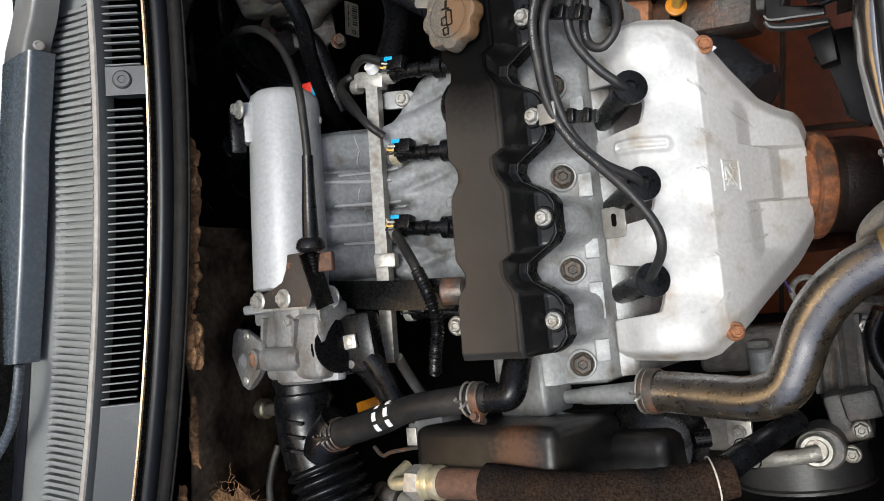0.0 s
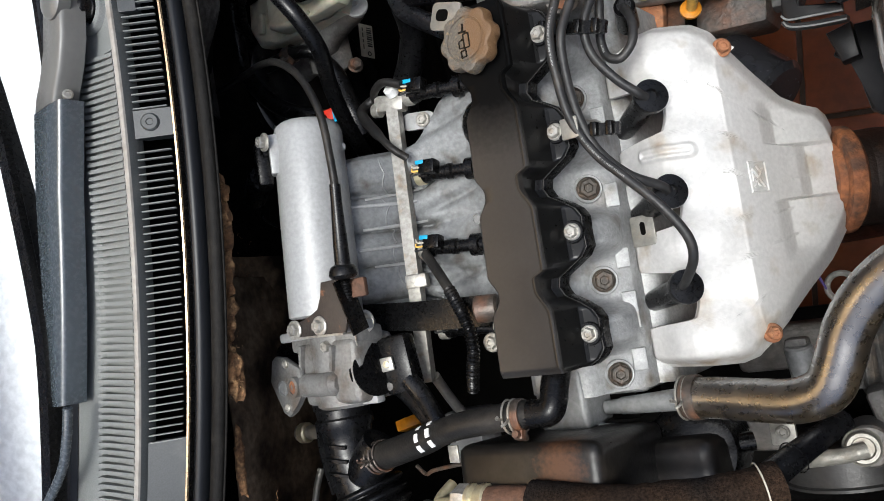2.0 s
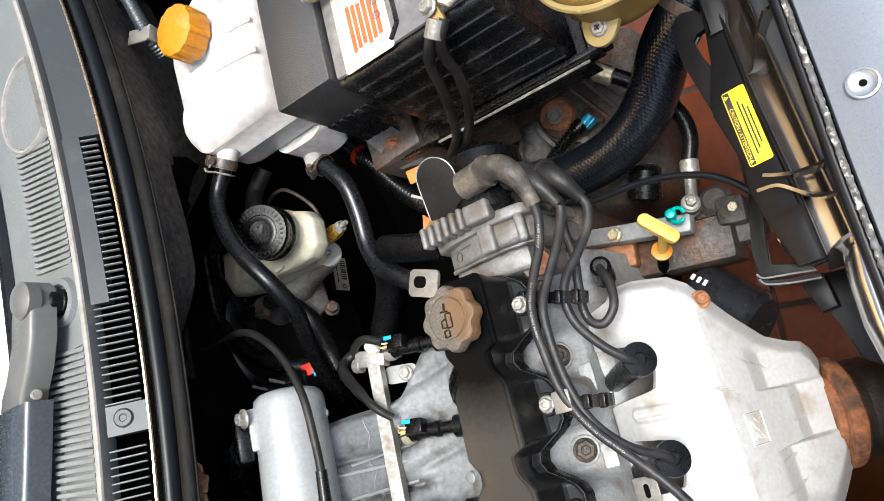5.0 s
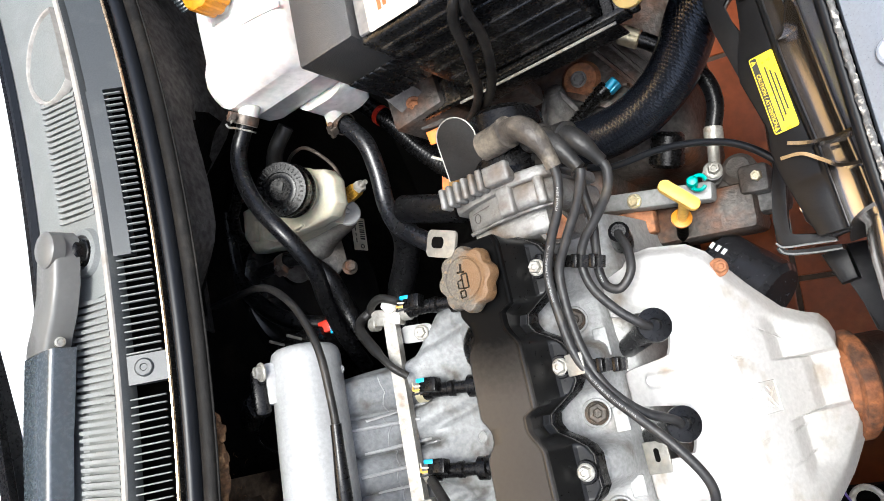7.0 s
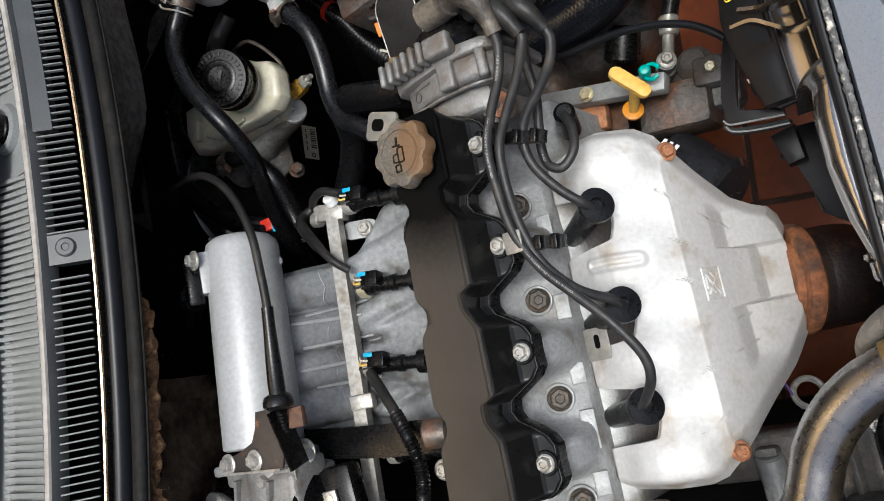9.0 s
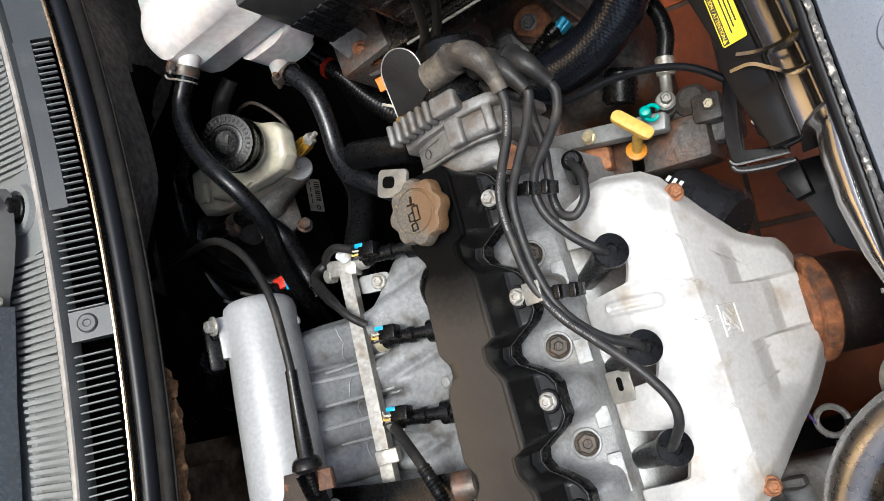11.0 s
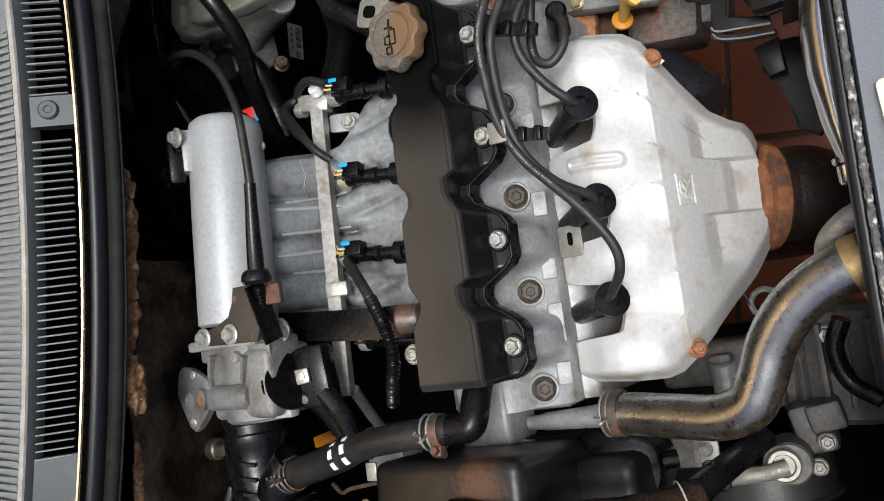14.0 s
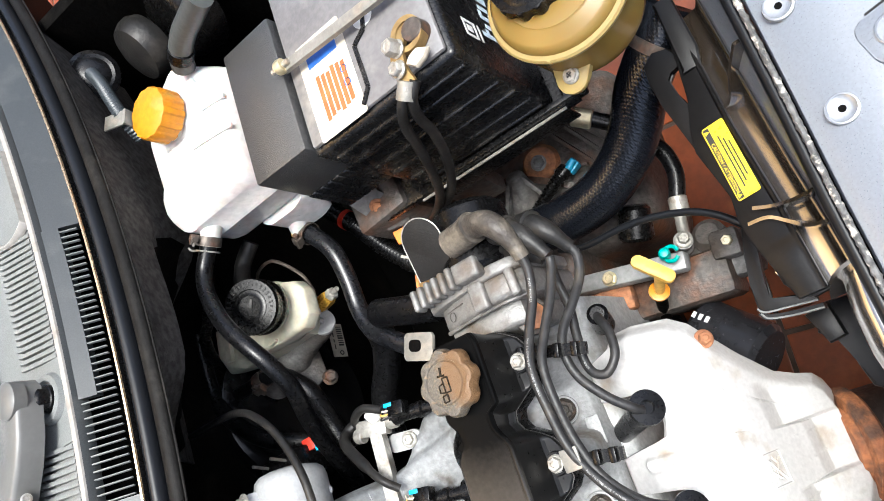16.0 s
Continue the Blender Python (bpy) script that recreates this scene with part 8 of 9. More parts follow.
prism(bm, [((0.0295 + 0.0016 * math.cos(12 * a)) * math.cos(a), (0.0295 + 0.0016 * math.cos(12 * a)) * math.sin(a)) for a in [2 * math.pi * i / 96 for i in range(96)]], PC, 0.056, 0.070, 0.0015, 2)
lathe(bm, PC, [(0.024, 0.0700), (0.022, 0.0715), (0.008, 0.0718)], 32)
part("cap", bm, M_BLACK, ps, "black scalloped cap")
bm = BM()
ear = [(0.0145 * math.cos(a), 0.0145 * math.sin(a)) for a in [math.radians(q) for q in range(170, 321, 15)]] + [(0.026, 0.006), (0.046, 0.024), (0.030, 0.040), (-0.004, 0.038)]
prism(bm, ear, axes((0.1430, 0.2725, 0.868), (-0.1, -0.15, 1), (1, 0.1, 0)), -0.003, 0.003, 0.0012)
part("mounting_ear", bm, M_RIM, ps)
bolt("ear_screw", ps, (0.1430, 0.2725, 0.8715), (-0.1, -0.15, 1), 0.010, 0.004, 0.0072)
bm = BM()
for a in (0.4, 0.4 + math.pi / 2):
    box(bm, (0.0052, 0.0010, 0.0005), axes((0.1426, 0.2719, 0.8753), (-0.1, -0.15, 1)) @ Matrix.Rotation(a, 4, "Z"))
part("screw_cross", bm, M_INK, ps)
lh = thing("lower_radiator_hose", (0.1, 0.26, 0.64), "thick black woven coolant hose curving under the reservoir", "radiator hose")
LH = [(0.215, 0.345, 0.742), (0.184, 0.322, 0.730), (0.153, 0.304, 0.712), (0.127, 0.281, 0.692), (0.096, 0.260, 0.676), (0.053, 0.245, 0.665), (0.005, 0.243, 0.658), (-0.05, 0.252, 0.65)]
bm = BM()
fl = resample(LH, 0.0022)
rings = []
for k, (p, t, u, v) in enumerate(sweep(fl)):
    rings.append([bm.verts.new(p + (0.0265 + 0.00006 * math.sin(14 * a + k * 0.6) * math.sin(14 * a - k * 0.6)) * (math.cos(a) * u + math.sin(a) * v)) for a in [2 * math.pi * i / 56 for i in range(56)]])
ring_faces(bm, rings)
part("hose", bm, M_WOVEN, lh, angle=60)
clamp("hose_clip", lh, (0.186, 0.3235, 0.731), (0.85, 0.5, 0.3), 0.0275, 0.011, 1.2, M_STEEL_D, "dark worm-drive clip")
part("moulded_seam", tube(BM(), [V(*q) + V(0.009, -0.0045, 0.0249) for q in LH[1:-1]], 0.0006, 6, 8), M_WOVEN, lh, "fine moulded seam")

# ---- gearbox and what lies on it ----
gb = thing("gearbox", (-0.02, 0.30, 0.45), "oily grey gearbox casing with webs and rusty bolts", "gearbox")
bm = BM()
box(bm, (0.27, 0.24, 0.16), axes((-0.045, 0.335, 0.42), (0.05, 0, 1), (1, -0.1, 0)), 0.03, 4, 0.92)
box(bm, (0.16, 0.10, 0.16), axes((-0.10, 0.23, 0.44), (0, 0, 1), (1, 0, 0)), 0.02, 4)
part("casing", bm, M_GEAR, gb, angle=50)
bm = BM()
prism(bm, [(-0.155, 0.372), (-0.120, 0.362), (-0.050, 0.345), (0.004, 0.330), (0.030, 0.318), (0.020, 0.285), (-0.02, 0.262), (-0.10, 0.262), (-0.16, 0.30)], Matrix.Identity(4), 0.540, 0.582, 0.006, 3)
part("cast_deck", bm, M_ALU_D, gb, "flat cast deck with oily stains")
bm = BM()
prism(bm, [(-0.035, 0.400), (0.010, 0.398), (0.066, 0.345), (0.060, 0.300), (0.026, 0.308), (-0.012, 0.335), (-0.045, 0.362)], Matrix.Identity(4), 0.535, 0.572, 0.006, 3)
part("bell_housing", bm, M_GEAR, gb)
for p, q, h in (((-0.005, 0.388, 0.575), (0.048, 0.298, 0.576), 0.026), ((0.016, 0.386, 0.573), (0.056, 0.315, 0.574), 0.020), ((0.036, 0.374, 0.572), (0.064, 0.330, 0.573), 0.014), ((-0.008, 0.326, 0.582), (0.030, 0.318, 0.580), 0.014)):
    d = (V(*q) - V(*p)).normalized()
    n = V(-d.y, d.x, 0) * 0.003
    bm = BM()
    rings = [[bm.verts.new(V(*c)) for c in ((e + n - V(0, 0, 0.012)), (e + n * 0.6 + V(0, 0, hh)), (e - n * 0.6 + V(0, 0, hh)), (e - n - V(0, 0, 0.012)))] for e, hh in ((V(*p), h), (V(*q), 0.004))]
    ring_faces(bm, rings)
    part("web", bm, M_GEAR, gb)
part("boss", lathe(BM(), axes((-0.026, 0.350, 0.572), (0.1, -0.1, 1)), [(0.027, -0.01), (0.025, 0.010), (0.021, 0.015), (0.012, 0.016)], 32), M_RUST, gb, "rust-brown bolt boss")
bolt("casing_bolt", gb, (-0.0255, 0.3495, 0.587), (0.1, -0.1, 1), 0.015, 0.008, 0.0105, M_ALU)
for x, y, z, r in ((-0.10, 0.335, 0.582, 0.008), (0.016, 0.300, 0.582, 0.008), (-0.128, 0.300, 0.582, 0.009), (-0.075, 0.352, 0.582, 0.007)):
    part("boss", lathe(BM(), axes((x, y, z - 0.004), (0.1, -0.1, 1)), [(r * 1.6, -0.01), (r * 1.5, 0.006), (r, 0.008)], 24), M_GEAR, gb)
    bolt("casing_bolt", gb, (x, y, z + 0.003), (0.1, -0.1, 1), r * 1.2, 0.006, 0, M_STEEL_D)
# upright cast horn with two buttress ribs
part("cast_horn", lathe(BM(), axes((-0.062, 0.304, 0.575), (0.22, 0.62, 0.75)), [(0.027, -0.004), (0.023, 0.008), (0.0150, 0.036), (0.0130, 0.050), (0.0110, 0.056), (0.005, 0.059)], 28), M_ALU_D, gb, "pale cast horn")
for dx in (-0.022, 0.022):
    part("horn_rib", strip(BM(), [(-0.060 + dx * 1.5, 0.296, 0.586), (-0.056 + dx * 0.9, 0.317, 0.600), (-0.052 + dx * 0.4, 0.334, 0.612)], 0.005, 0.014, 6), M_ALU_D, gb)
for p, q, w in (((-0.150, 0.350, 0.580), (-0.095, 0.300, 0.584), 0.012), ((-0.050, 0.340, 0.582), (0.005, 0.300, 0.584), 0.008), ((-0.15, 0.30, 0.580), (-0.08, 0.266, 0.582), 0.014)):
    part("cast_ridge", strip(BM(), [p, ((p[0] + q[0]) / 2, (p[1] + q[1]) / 2, p[2] + 0.010), q], w, 0.012, 6), M_GEAR, gb)
sw = thing("reversing_light_switch", (0.0, 0.30, 0.59), "bright blue connector on a black ribbed lead across the gearbox", "connector")
part("lead", tube(BM(), resample([(-0.060, 0.272, 0.612), (-0.035, 0.286, 0.616), (-0.010, 0.302, 0.614), (0.006, 0.312, 0.610)], 0.0008), lambda s, d: 0.0075 + 0.0008 * math.sin(2 * math.pi * d / 0.0042), 16, raw=True), M_BLACK, sw)
part("plug", rod(BM(), (0.002, 0.309, 0.611), (0.014, 0.316, 0.608), 0.0095, seg=18, edge=0.002), M_BLACK, sw)
bm = BM()
box(bm, (0.016, 0.014, 0.014), axes((0.018, 0.315, 0.598), (0.2, 0, 1), (1, 0.5, 0)), 0.0025)
rod(bm, (0.016, 0.311, 0.614), (0.026, 0.318, 0.613), 0.0045, seg=10)
part("blue_clip", bm, M_BLUE, sw, "sky-blue plastic clip")
tr = thing("battery_tray", (0.01, 0.33, 0.74), "grimy black steel battery tray with a worn bright edge", "tray")
bm = BM()
box(bm, (0.185, 0.215, 0.006), Matrix.Translation((0.006, 0.408, 0.7685)), 0.0015)
part("base", bm, M_BLACK, tr)
bm = BM()
box(bm, (0.185, 0.0022, 0.030), Matrix.Translation((0.006, 0.2985, 0.746)), 0.0006)
part("lip", bm, M_BLACK, tr)
part("worn_edge", strip(BM(), [(-0.086, 0.2985, 0.7765), (0.006, 0.2978, 0.7772), (0.098, 0.2985, 0.7765)], 0.0028, 0.0014, 6), M_STEEL, tr, "worn bright edge")
bm = BM()
box(bm, (0.05, 0.022, 0.10), axes((-0.068, 0.318, 0.66), (0, 0.15, 1), (1, 0, 0)), 0.004)
part("bracket", bm, M_GEAR, tr)
mt = thing("engine_mount", (-0.20, 0.33, 0.55), "brown rusty mount bracket beside the gearbox", "bracket")
bm = BM()
box(bm, (0.07, 0.06, 0.18), axes((-0.145, 0.335, 0.60), (0, 0, 1), (1, 0.1, 0)), 0.006)
part("block", bm, M_GEAR, mt)
bm = BM()
prism(bm, [(-0.022, 0.030), (0.010, 0.030), (0.018, -0.020), (0.004, -0.042), (-0.020, -0.030)], axes((-0.142, 0.326, 0.775), (0.25, -0.75, 0.55), (1, 0.2, 0)), 0, 0.003, 0.0008)
part("plate", bm, M_ALU_D, mt, "folded steel plate")
bolt("plate_bolt", mt, (-0.144, 0.324, 0.778), (0.25, -0.75, 0.55), 0.011, 0.006, 0.009, M_RUST)
bm = BM()
box(bm, (0.06, 0.012, 0.05), axes((-0.10, 0.345, 0.80), (0, 0, 1), (1, 0.02, 0)), 0.003)
part("corroded_clip", bm, M_RUST, mt)
wc = thing("gearbox_conduit", (-0.2, 0.32, 0.68), "black ribbed wiring conduit above the gearbox, with orange plates for sunlit floor", "conduit")
part("conduit", tube(BM(), resample([(-0.275, 0.40, 0.70), (-0.235, 0.355, 0.705), (-0.20, 0.305, 0.705), (-0.16, 0.26, 0.70), (-0.12, 0.235, 0.69)], 0.001), lambda s, d: 0.0115 + 0.001 * math.sin(2 * math.pi * d / 0.005), 18, raw=True), M_BLACK, wc)
part("conduit", tube(BM(), resample([(-0.05, 0.27, 0.72), (-0.055, 0.25, 0.75), (-0.045, 0.225, 0.775), (-0.03, 0.21, 0.79)], 0.001), lambda s, d: 0.013 + 0.0012 * math.sin(2 * math.pi * d / 0.005), 18, raw=True), M_BLACK, wc)
part("tie_tail", strip(BM(), [(-0.165, 0.275, 0.735), (-0.12, 0.245, 0.745), (-0.09, 0.22, 0.76)], 0.003, 0.001, 4), M_CREAM, wc, "white cable tie tail")
# orange plates stand in for sunlit floor showing through the gap
bm = BM()
box(bm, (0.022, 0.016, 0.006), axes((-0.150, 0.296, 0.735), (0.3, -0.3, 1), (1, 0, 0)), 0.001)
part("orange_tag", bm, M_ORANGE, wc)
bm = BM()
prism(bm, [(-0.020, -0.018), (0.010, -0.022), (0.016, 0.016), (-0.004, 0.022)], axes((-0.205, 0.285, 0.640), (0.5, -0.3, 0.8), (1, 0, 0)), 0, 0.002)
part("orange_tag", bm, M_ORANGE, wc)
part("red_ring", lathe(BM(), axes((-0.250, 0.372, 0.703), (1, -1.1, 0)), [(0.0118, -0.004), (0.0132, -0.004), (0.0132, 0.004), (0.0118, 0.004)], 22, (False, False)), M_RED, wc)
blk = thing("selector_bracket", (0.03, 0.16, 0.62), "pale cast selector bracket bar behind the heat shield", "bracket")
bm = BM()
box(bm, (0.150, 0.020, 0.018), axes((0.034, 0.159, 0.640), (0.0, 0.1, 1), (1, -0.22, 0)), 0.004)
part("bar", bm, M_ALU, blk)
bm = BM()
box(bm, (0.10, 0.045, 0.03), axes((0.115, 0.142, 0.575), (0, 0, 1), (1, -0.15, 0)), 0.008)
box(bm, (0.03, 0.03, 0.03), axes((0.140, 0.150, 0.595), (0, 0, 1), (1, -0.15, 0)), 0.005)
lathe(bm, axes((0.125, 0.167, 0.60), (0.1, 0.2, 1)), [(0.020, -0.02), (0.018, 0.006), (0.012, 0.012)], 24)
part("casting", bm, M_ALU_D, blk)
bm = BM()
box(bm, (0.15, 0.05, 0.06), axes((0.06, 0.135, 0.56), (0, 0, 1), (1, -0.12, 0)), 0.008)
part("rusty_back", bm, M_GEAR, blk, "brown oily casting")
bm = BM()
box(bm, (0.06, 0.028, 0.02), axes((0.005, 0.142, 0.625), (0.1, 0, 1), (1, -0.1, 0)), 0.004)
part("rusty_foot", bm, M_RUST, blk)
bolt("bolt", blk, (0.028, 0.160, 0.662), (0, 0, 1), 0.011, 0.006, 0.008, M_FITTING)
bolt("bolt", blk, (0.145, 0.150, 0.627), (0, 0, 1), 0.010, 0.007, 0.0, M_FITTING)
dip = thing("dipstick", (0.07, 0.13, 0.62), "pale yellow plastic dipstick handle in its tube", "dipstick")
bm = BM()
prism(bm, rounded(0.044, 0.013, 0.005), axes((0.087, 0.140, 0.7035), (0.5, 0.15, 0.85), (0.65, -0.75, -0.2)), -0.003, 0.003, 0.0015)
part("handle", bm, M_YELLOW_P, dip)
part("stem", rod(BM(), (0.091, 0.134, 0.702), (0.070, 0.125, 0.660), 0.0058, 0.0048, 18), M_YELLOW_P, dip)
part("collar", lathe(BM(), axes((0.0715, 0.1258, 0.664), (0.42, 0.16, 0.87)), [(0.006, -0.003), (0.0105, -0.002), (0.0105, 0.001), (0.006, 0.002)], 28), M_YELLOW, dip)
part("tube", rod(BM(), (0.070, 0.125, 0.660), (0.04, 0.112, 0.58), 0.0062, seg=16), M_DARK, dip)
grn = thing("teal_connector", (0.097, 0.155, 0.67), "teal plastic connector cap with a loop strap", "connector")
part("cap", lathe(BM(), axes((0.094, 0.1555, 0.672), (0.3, 0, 1)), [(0.0055, -0.01), (0.0060, 0.004), (0.0045, 0.007), (0.0015, 0.008)], 24), M_TEAL, grn)
part("strap", tube(BM(), [(0.100 + 0.0075 * math.cos(a), 0.153 + 0.0075 * math.sin(a), 0.672) for a in [2 * math.pi * i / 18 for i in range(17)]], 0.002, 8, 1), M_TEAL, grn)
fit = thing("gearbox_pipe_union", (0.11, 0.17, 0.62), "grey plated banjo union with a short black hose", "pipe union")
part("union_body", lathe(BM(), axes((0.100, 0.162, 0.622), (0.35, 0.05, 0.93)), [(0.009, 0), (0.009, 0.010), (0.0105, 0.012), (0.0105, 0.018), (0.0085, 0.020), (0.0085, 0.028), (0.0098, 0.030), (0.0098, 0.035)], 28), M_ALU_D, fit)
part("bolt_head", hexbolt(BM(), (0.113, 0.164, 0.6555), (0.35, 0.05, 0.93), 0.0105, 0.008, 0.0088), M_PIPE, fit)
part("neck", tube(BM(), [(0.112, 0.165, 0.645), (0.114, 0.180, 0.642), (0.118, 0.200, 0.640)], 0.006, 14), M_PIPE, fit)
part("ferrule", rod(BM(), (0.1175, 0.192, 0.640), (0.1215, 0.212, 0.640), 0.0098, seg=20, edge=0.002), M_STEEL, fit)
part("hose", tube(BM(), [(0.1215, 0.210, 0.640), (0.131, 0.238, 0.640), (0.126, 0.270, 0.644), (0.098, 0.310, 0.660), (0.072, 0.332, 0.675)], 0.0088, 18, 10), M_RUBBER, fit)
part("ferrule", rod(BM(), (0.083, 0.323, 0.668), (0.066, 0.336, 0.677), 0.0108, seg=20, edge=0.002), M_FITTING, fit)
part("sleeve", rod(BM(), (0.052, 0.20, 0.60), (0.068, 0.235, 0.61), 0.020, 0.018, 22, 0.004), M_BLACK, fit)
bc = thing("bonnet_release_cable", (0.12, 0.17, 0.69), "thin glossy black cable arching to the radiator shroud", "cable")
part("cable", tube(BM(), [(0.000, 0.205, 0.690), (0.032, 0.192, 0.702), (0.083, 0.189, 0.708), (0.127, 0.178, 0.712), (0.160, 0.160, 0.716), (0.186, 0.130, 0.716), (0.196, 0.10, 0.70)], 0.0036, 12, 10), M_SEAL, bc)
of = thing("oil_filter", (0.09, 0.06, 0.55), "glossy black oil filter with scuffed white lettering bars", "oil filter")
part("can", rod(BM(), (0.066, 0.085, 0.575), (0.122, 0.030, 0.590), 0.038, 0.037, 40, 0.006), mat("black_can_paint", (0.012, 0.012, 0.014), 0.22, 0.0, (0.02, 0.02, 0.022), 20, 200, 0.05, (0.55, 0.56, 0.55), 0.74, 0.02, 45), of)
for k in range(3):
    bm = BM()
    box(bm, (0.004, 0.007, 0.0006), axes((0.079 + 0.005 * k, 0.098 - 0.005 * k, 0.613), (0.3, 0.35, 0.9), (1, -1, 0)), 0.0002, 1)
    part("print_bar", bm, M_WHITE, of)

# ---- radiator shroud at the front ----
sh = thing("radiator_shroud", (0.22, 0.10, 0.72), "glossy black radiator fan shroud with ribs and a yellow warning label", "fan shroud")


def shelf_z(y):
    return 0.7900 - 0.10 * (y - 0.135)


# label shelf, thin ridge, hollow channel and the upper face that meets the front panel
shelf_bm, channel_bm, face_bm = BM(), BM(), BM()
shelf_rows, channel_rows, face_rows = [], [], []
for i in range(49):
    y = 0.052 + 0.262 * i / 48
    z0 = shelf_z(max(y, 0.09))
    inner = lerp_list([(0.052, 0.206), (0.078, 0.200), (0.105, 0.194), (0.125, 0.1915), (0.146, 0.1945), (0.195, 0.1845), (0.215, 0.1885), (0.240, 0.1970), (0.262, 0.2000), (0.285, 0.2030), (0.314, 0.2050)], y)
    mid_x = lerp_list([(0.052, 0.2265), (0.117, 0.2250), (0.200, 0.2195), (0.314, 0.2170)], y)
    crest = lerp_list([(0.052, 0.2510), (0.087, 0.2500), (0.140, 0.2470), (0.211, 0.2445), (0.314, 0.2420)], y)
    outer = lerp_list([(0.052, 0.2615), (0.123, 0.2650), (0.186, 0.2670), (0.314, 0.2720)], y)
    k = step(0.080, 0.118, y)
    zm = z0 + 0.0045 * k
    shelf_rows.append([shelf_bm.verts.new(V(x, y, z)) for x, z in ((inner, z0 - 0.012), (inner, z0 - 0.001), (inner + 0.0012, z0), (mid_x - 0.0035, z0 + 0.0015), (mid_x - 0.0016, zm + 0.0012), (mid_x, zm + 0.0018), (mid_x + 0.0012, zm + 0.0006), (mid_x + 0.0016, z0 - 0.004), (mid_x, z0 - 0.012))])
    zc = z0 + 0.028
    channel_rows.append([channel_bm.verts.new(V(x, y, z)) for x, z in ((mid_x + 0.0013, z0 - 0.0060), (mid_x + 0.0045, z0 - 0.0055), (mid_x + 0.0095, z0 - 0.0042), (mid_x + 0.0145, z0 - 0.0026), (crest - 0.0052, z0 + 0.0002), (crest - 0.0022, z0 + 0.010), (crest - 0.0008, zc), (crest + 0.0004, zc + 0.0006), (crest + 0.0016, zc - 0.0004), (crest + 0.002, zc - 0.012), (crest - 0.010, z0 - 0.010), (mid_x + 0.0013, z0 - 0.014))])
    face_rows.append([face_bm.verts.new(V(x, y, z)) for x, z in ((crest + 0.0018, zc - 0.002), (crest + 0.0045, zc + 0.003), (outer - 0.002, 0.8440), (outer, 0.8450), (outer + 0.001, 0.835), (crest + 0.004, zc - 0.014))])
part("label_shelf", ring_faces(shelf_bm, shelf_rows), M_STAY, sh, "flat matt shelf with a thin raised ridge", 40)
part("channel", ring_faces(channel_bm, channel_rows), M_SHROUD, sh, "hollow glossy channel", 50)
part("rear_flange", ring_faces(face_bm, face_rows), M_PANEL, front, "grey painted rear flange", 40)
# rounded lower roll that tapers to a ringed end
bm = BM()
rows = []
for i in range(41):
    y = -0.074 + 0.128 * i / 40
    left = lerp_list([(-0.074, 0.2440), (-0.045, 0.2375), (-0.004, 0.2330), (0.027, 0.2335), (0.054, 0.2385)], y)
    right = lerp_list([(-0.074, 0.2545), (-0.029, 0.2535), (-0.005, 0.2545), (0.047, 0.2580), (0.054, 0.2580)], y)
    c, r = 0.5 * (left + right), 0.5 * (right - left)
    ring = [(c + r * math.cos(a), 0.793 + 0.012 * math.sin(a) + 0.010 * (0.5 + 0.5 * math.cos(a))) for a in [math.pi * (-0.04 + 1.04 * j / 16) for j in range(17)]]
    rows.append([bm.verts.new(V(x, y, z)) for x, z in ring + [(c - r, 0.772), (c + r, 0.772)]])
ring_faces(bm, rows)
part("lower_roll", bm, M_SHROUD, sh, "rounded glossy lower roll", 50)
part("end_ring", lathe(BM(), axes((0.2492, -0.072, 0.7935), (0.03, -1, -0.05)), [(0.0085, -0.004), (0.0098, -0.003), (0.0102, 0.0), (0.0088, 0.0022), (0.0078, 0.003), (0.0080, 0.014), (0.0068, 0.0162), (0.003, 0.0165)], 28), M_SHROUD, sh, "ringed end plug")
# stay: a flat arm that runs down to a ledged foot
SHM = Matrix.Translation((0.208, 0.170, shelf_z(0.170) + 0.0012)) @ Matrix.Rotation(math.atan(0.10), 4, "X").inverted() @ Matrix.Rotation(radians(-5), 4, "Y")
bm = BM()
prism(bm, [(0.1905, 0.128), (0.1940, 0.121), (0.1895, 0.104), (0.1835, 0.080), (0.1795, 0.064), (0.1840, 0.0615), (0.2135, 0.0565), (0.2130, 0.0495), (0.1740, 0.0555), (0.1690, 0.0600), (0.1720, 0.080), (0.1780, 0.104), (0.1850, 0.126)], Matrix.Translation((0, 0, 0.752)), 0, 0.008, 0.002)
part("fan_stay", bm, M_STAY, sh, "flat arm with a ledged foot")
part("stay_ledge", strip(BM(), [(0.1685, 0.058, 0.7505), (0.1730, 0.0520, 0.7500), (0.1900, 0.0478, 0.7500), (0.2145, 0.0440, 0.7515)], 0.0045, 0.010, 6), M_STAY, sh, "foot ledge")
part("stay_edge", tube(BM(), [(0.1690, 0.0605, 0.7595), (0.1740, 0.0556, 0.7600), (0.1930, 0.0525, 0.7600), (0.2130, 0.0493, 0.7600)], 0.0009, 8, 6), M_COWL, sh, "worn pale edge")
part("stay_edge", tube(BM(), [(0.1690, 0.0565, 0.7555), (0.1735, 0.0508, 0.7555), (0.1910, 0.0460, 0.7555), (0.2145, 0.0425, 0.7570)], 0.0008, 8, 6), M_COWL, sh, "worn pale edge")
bm = BM()
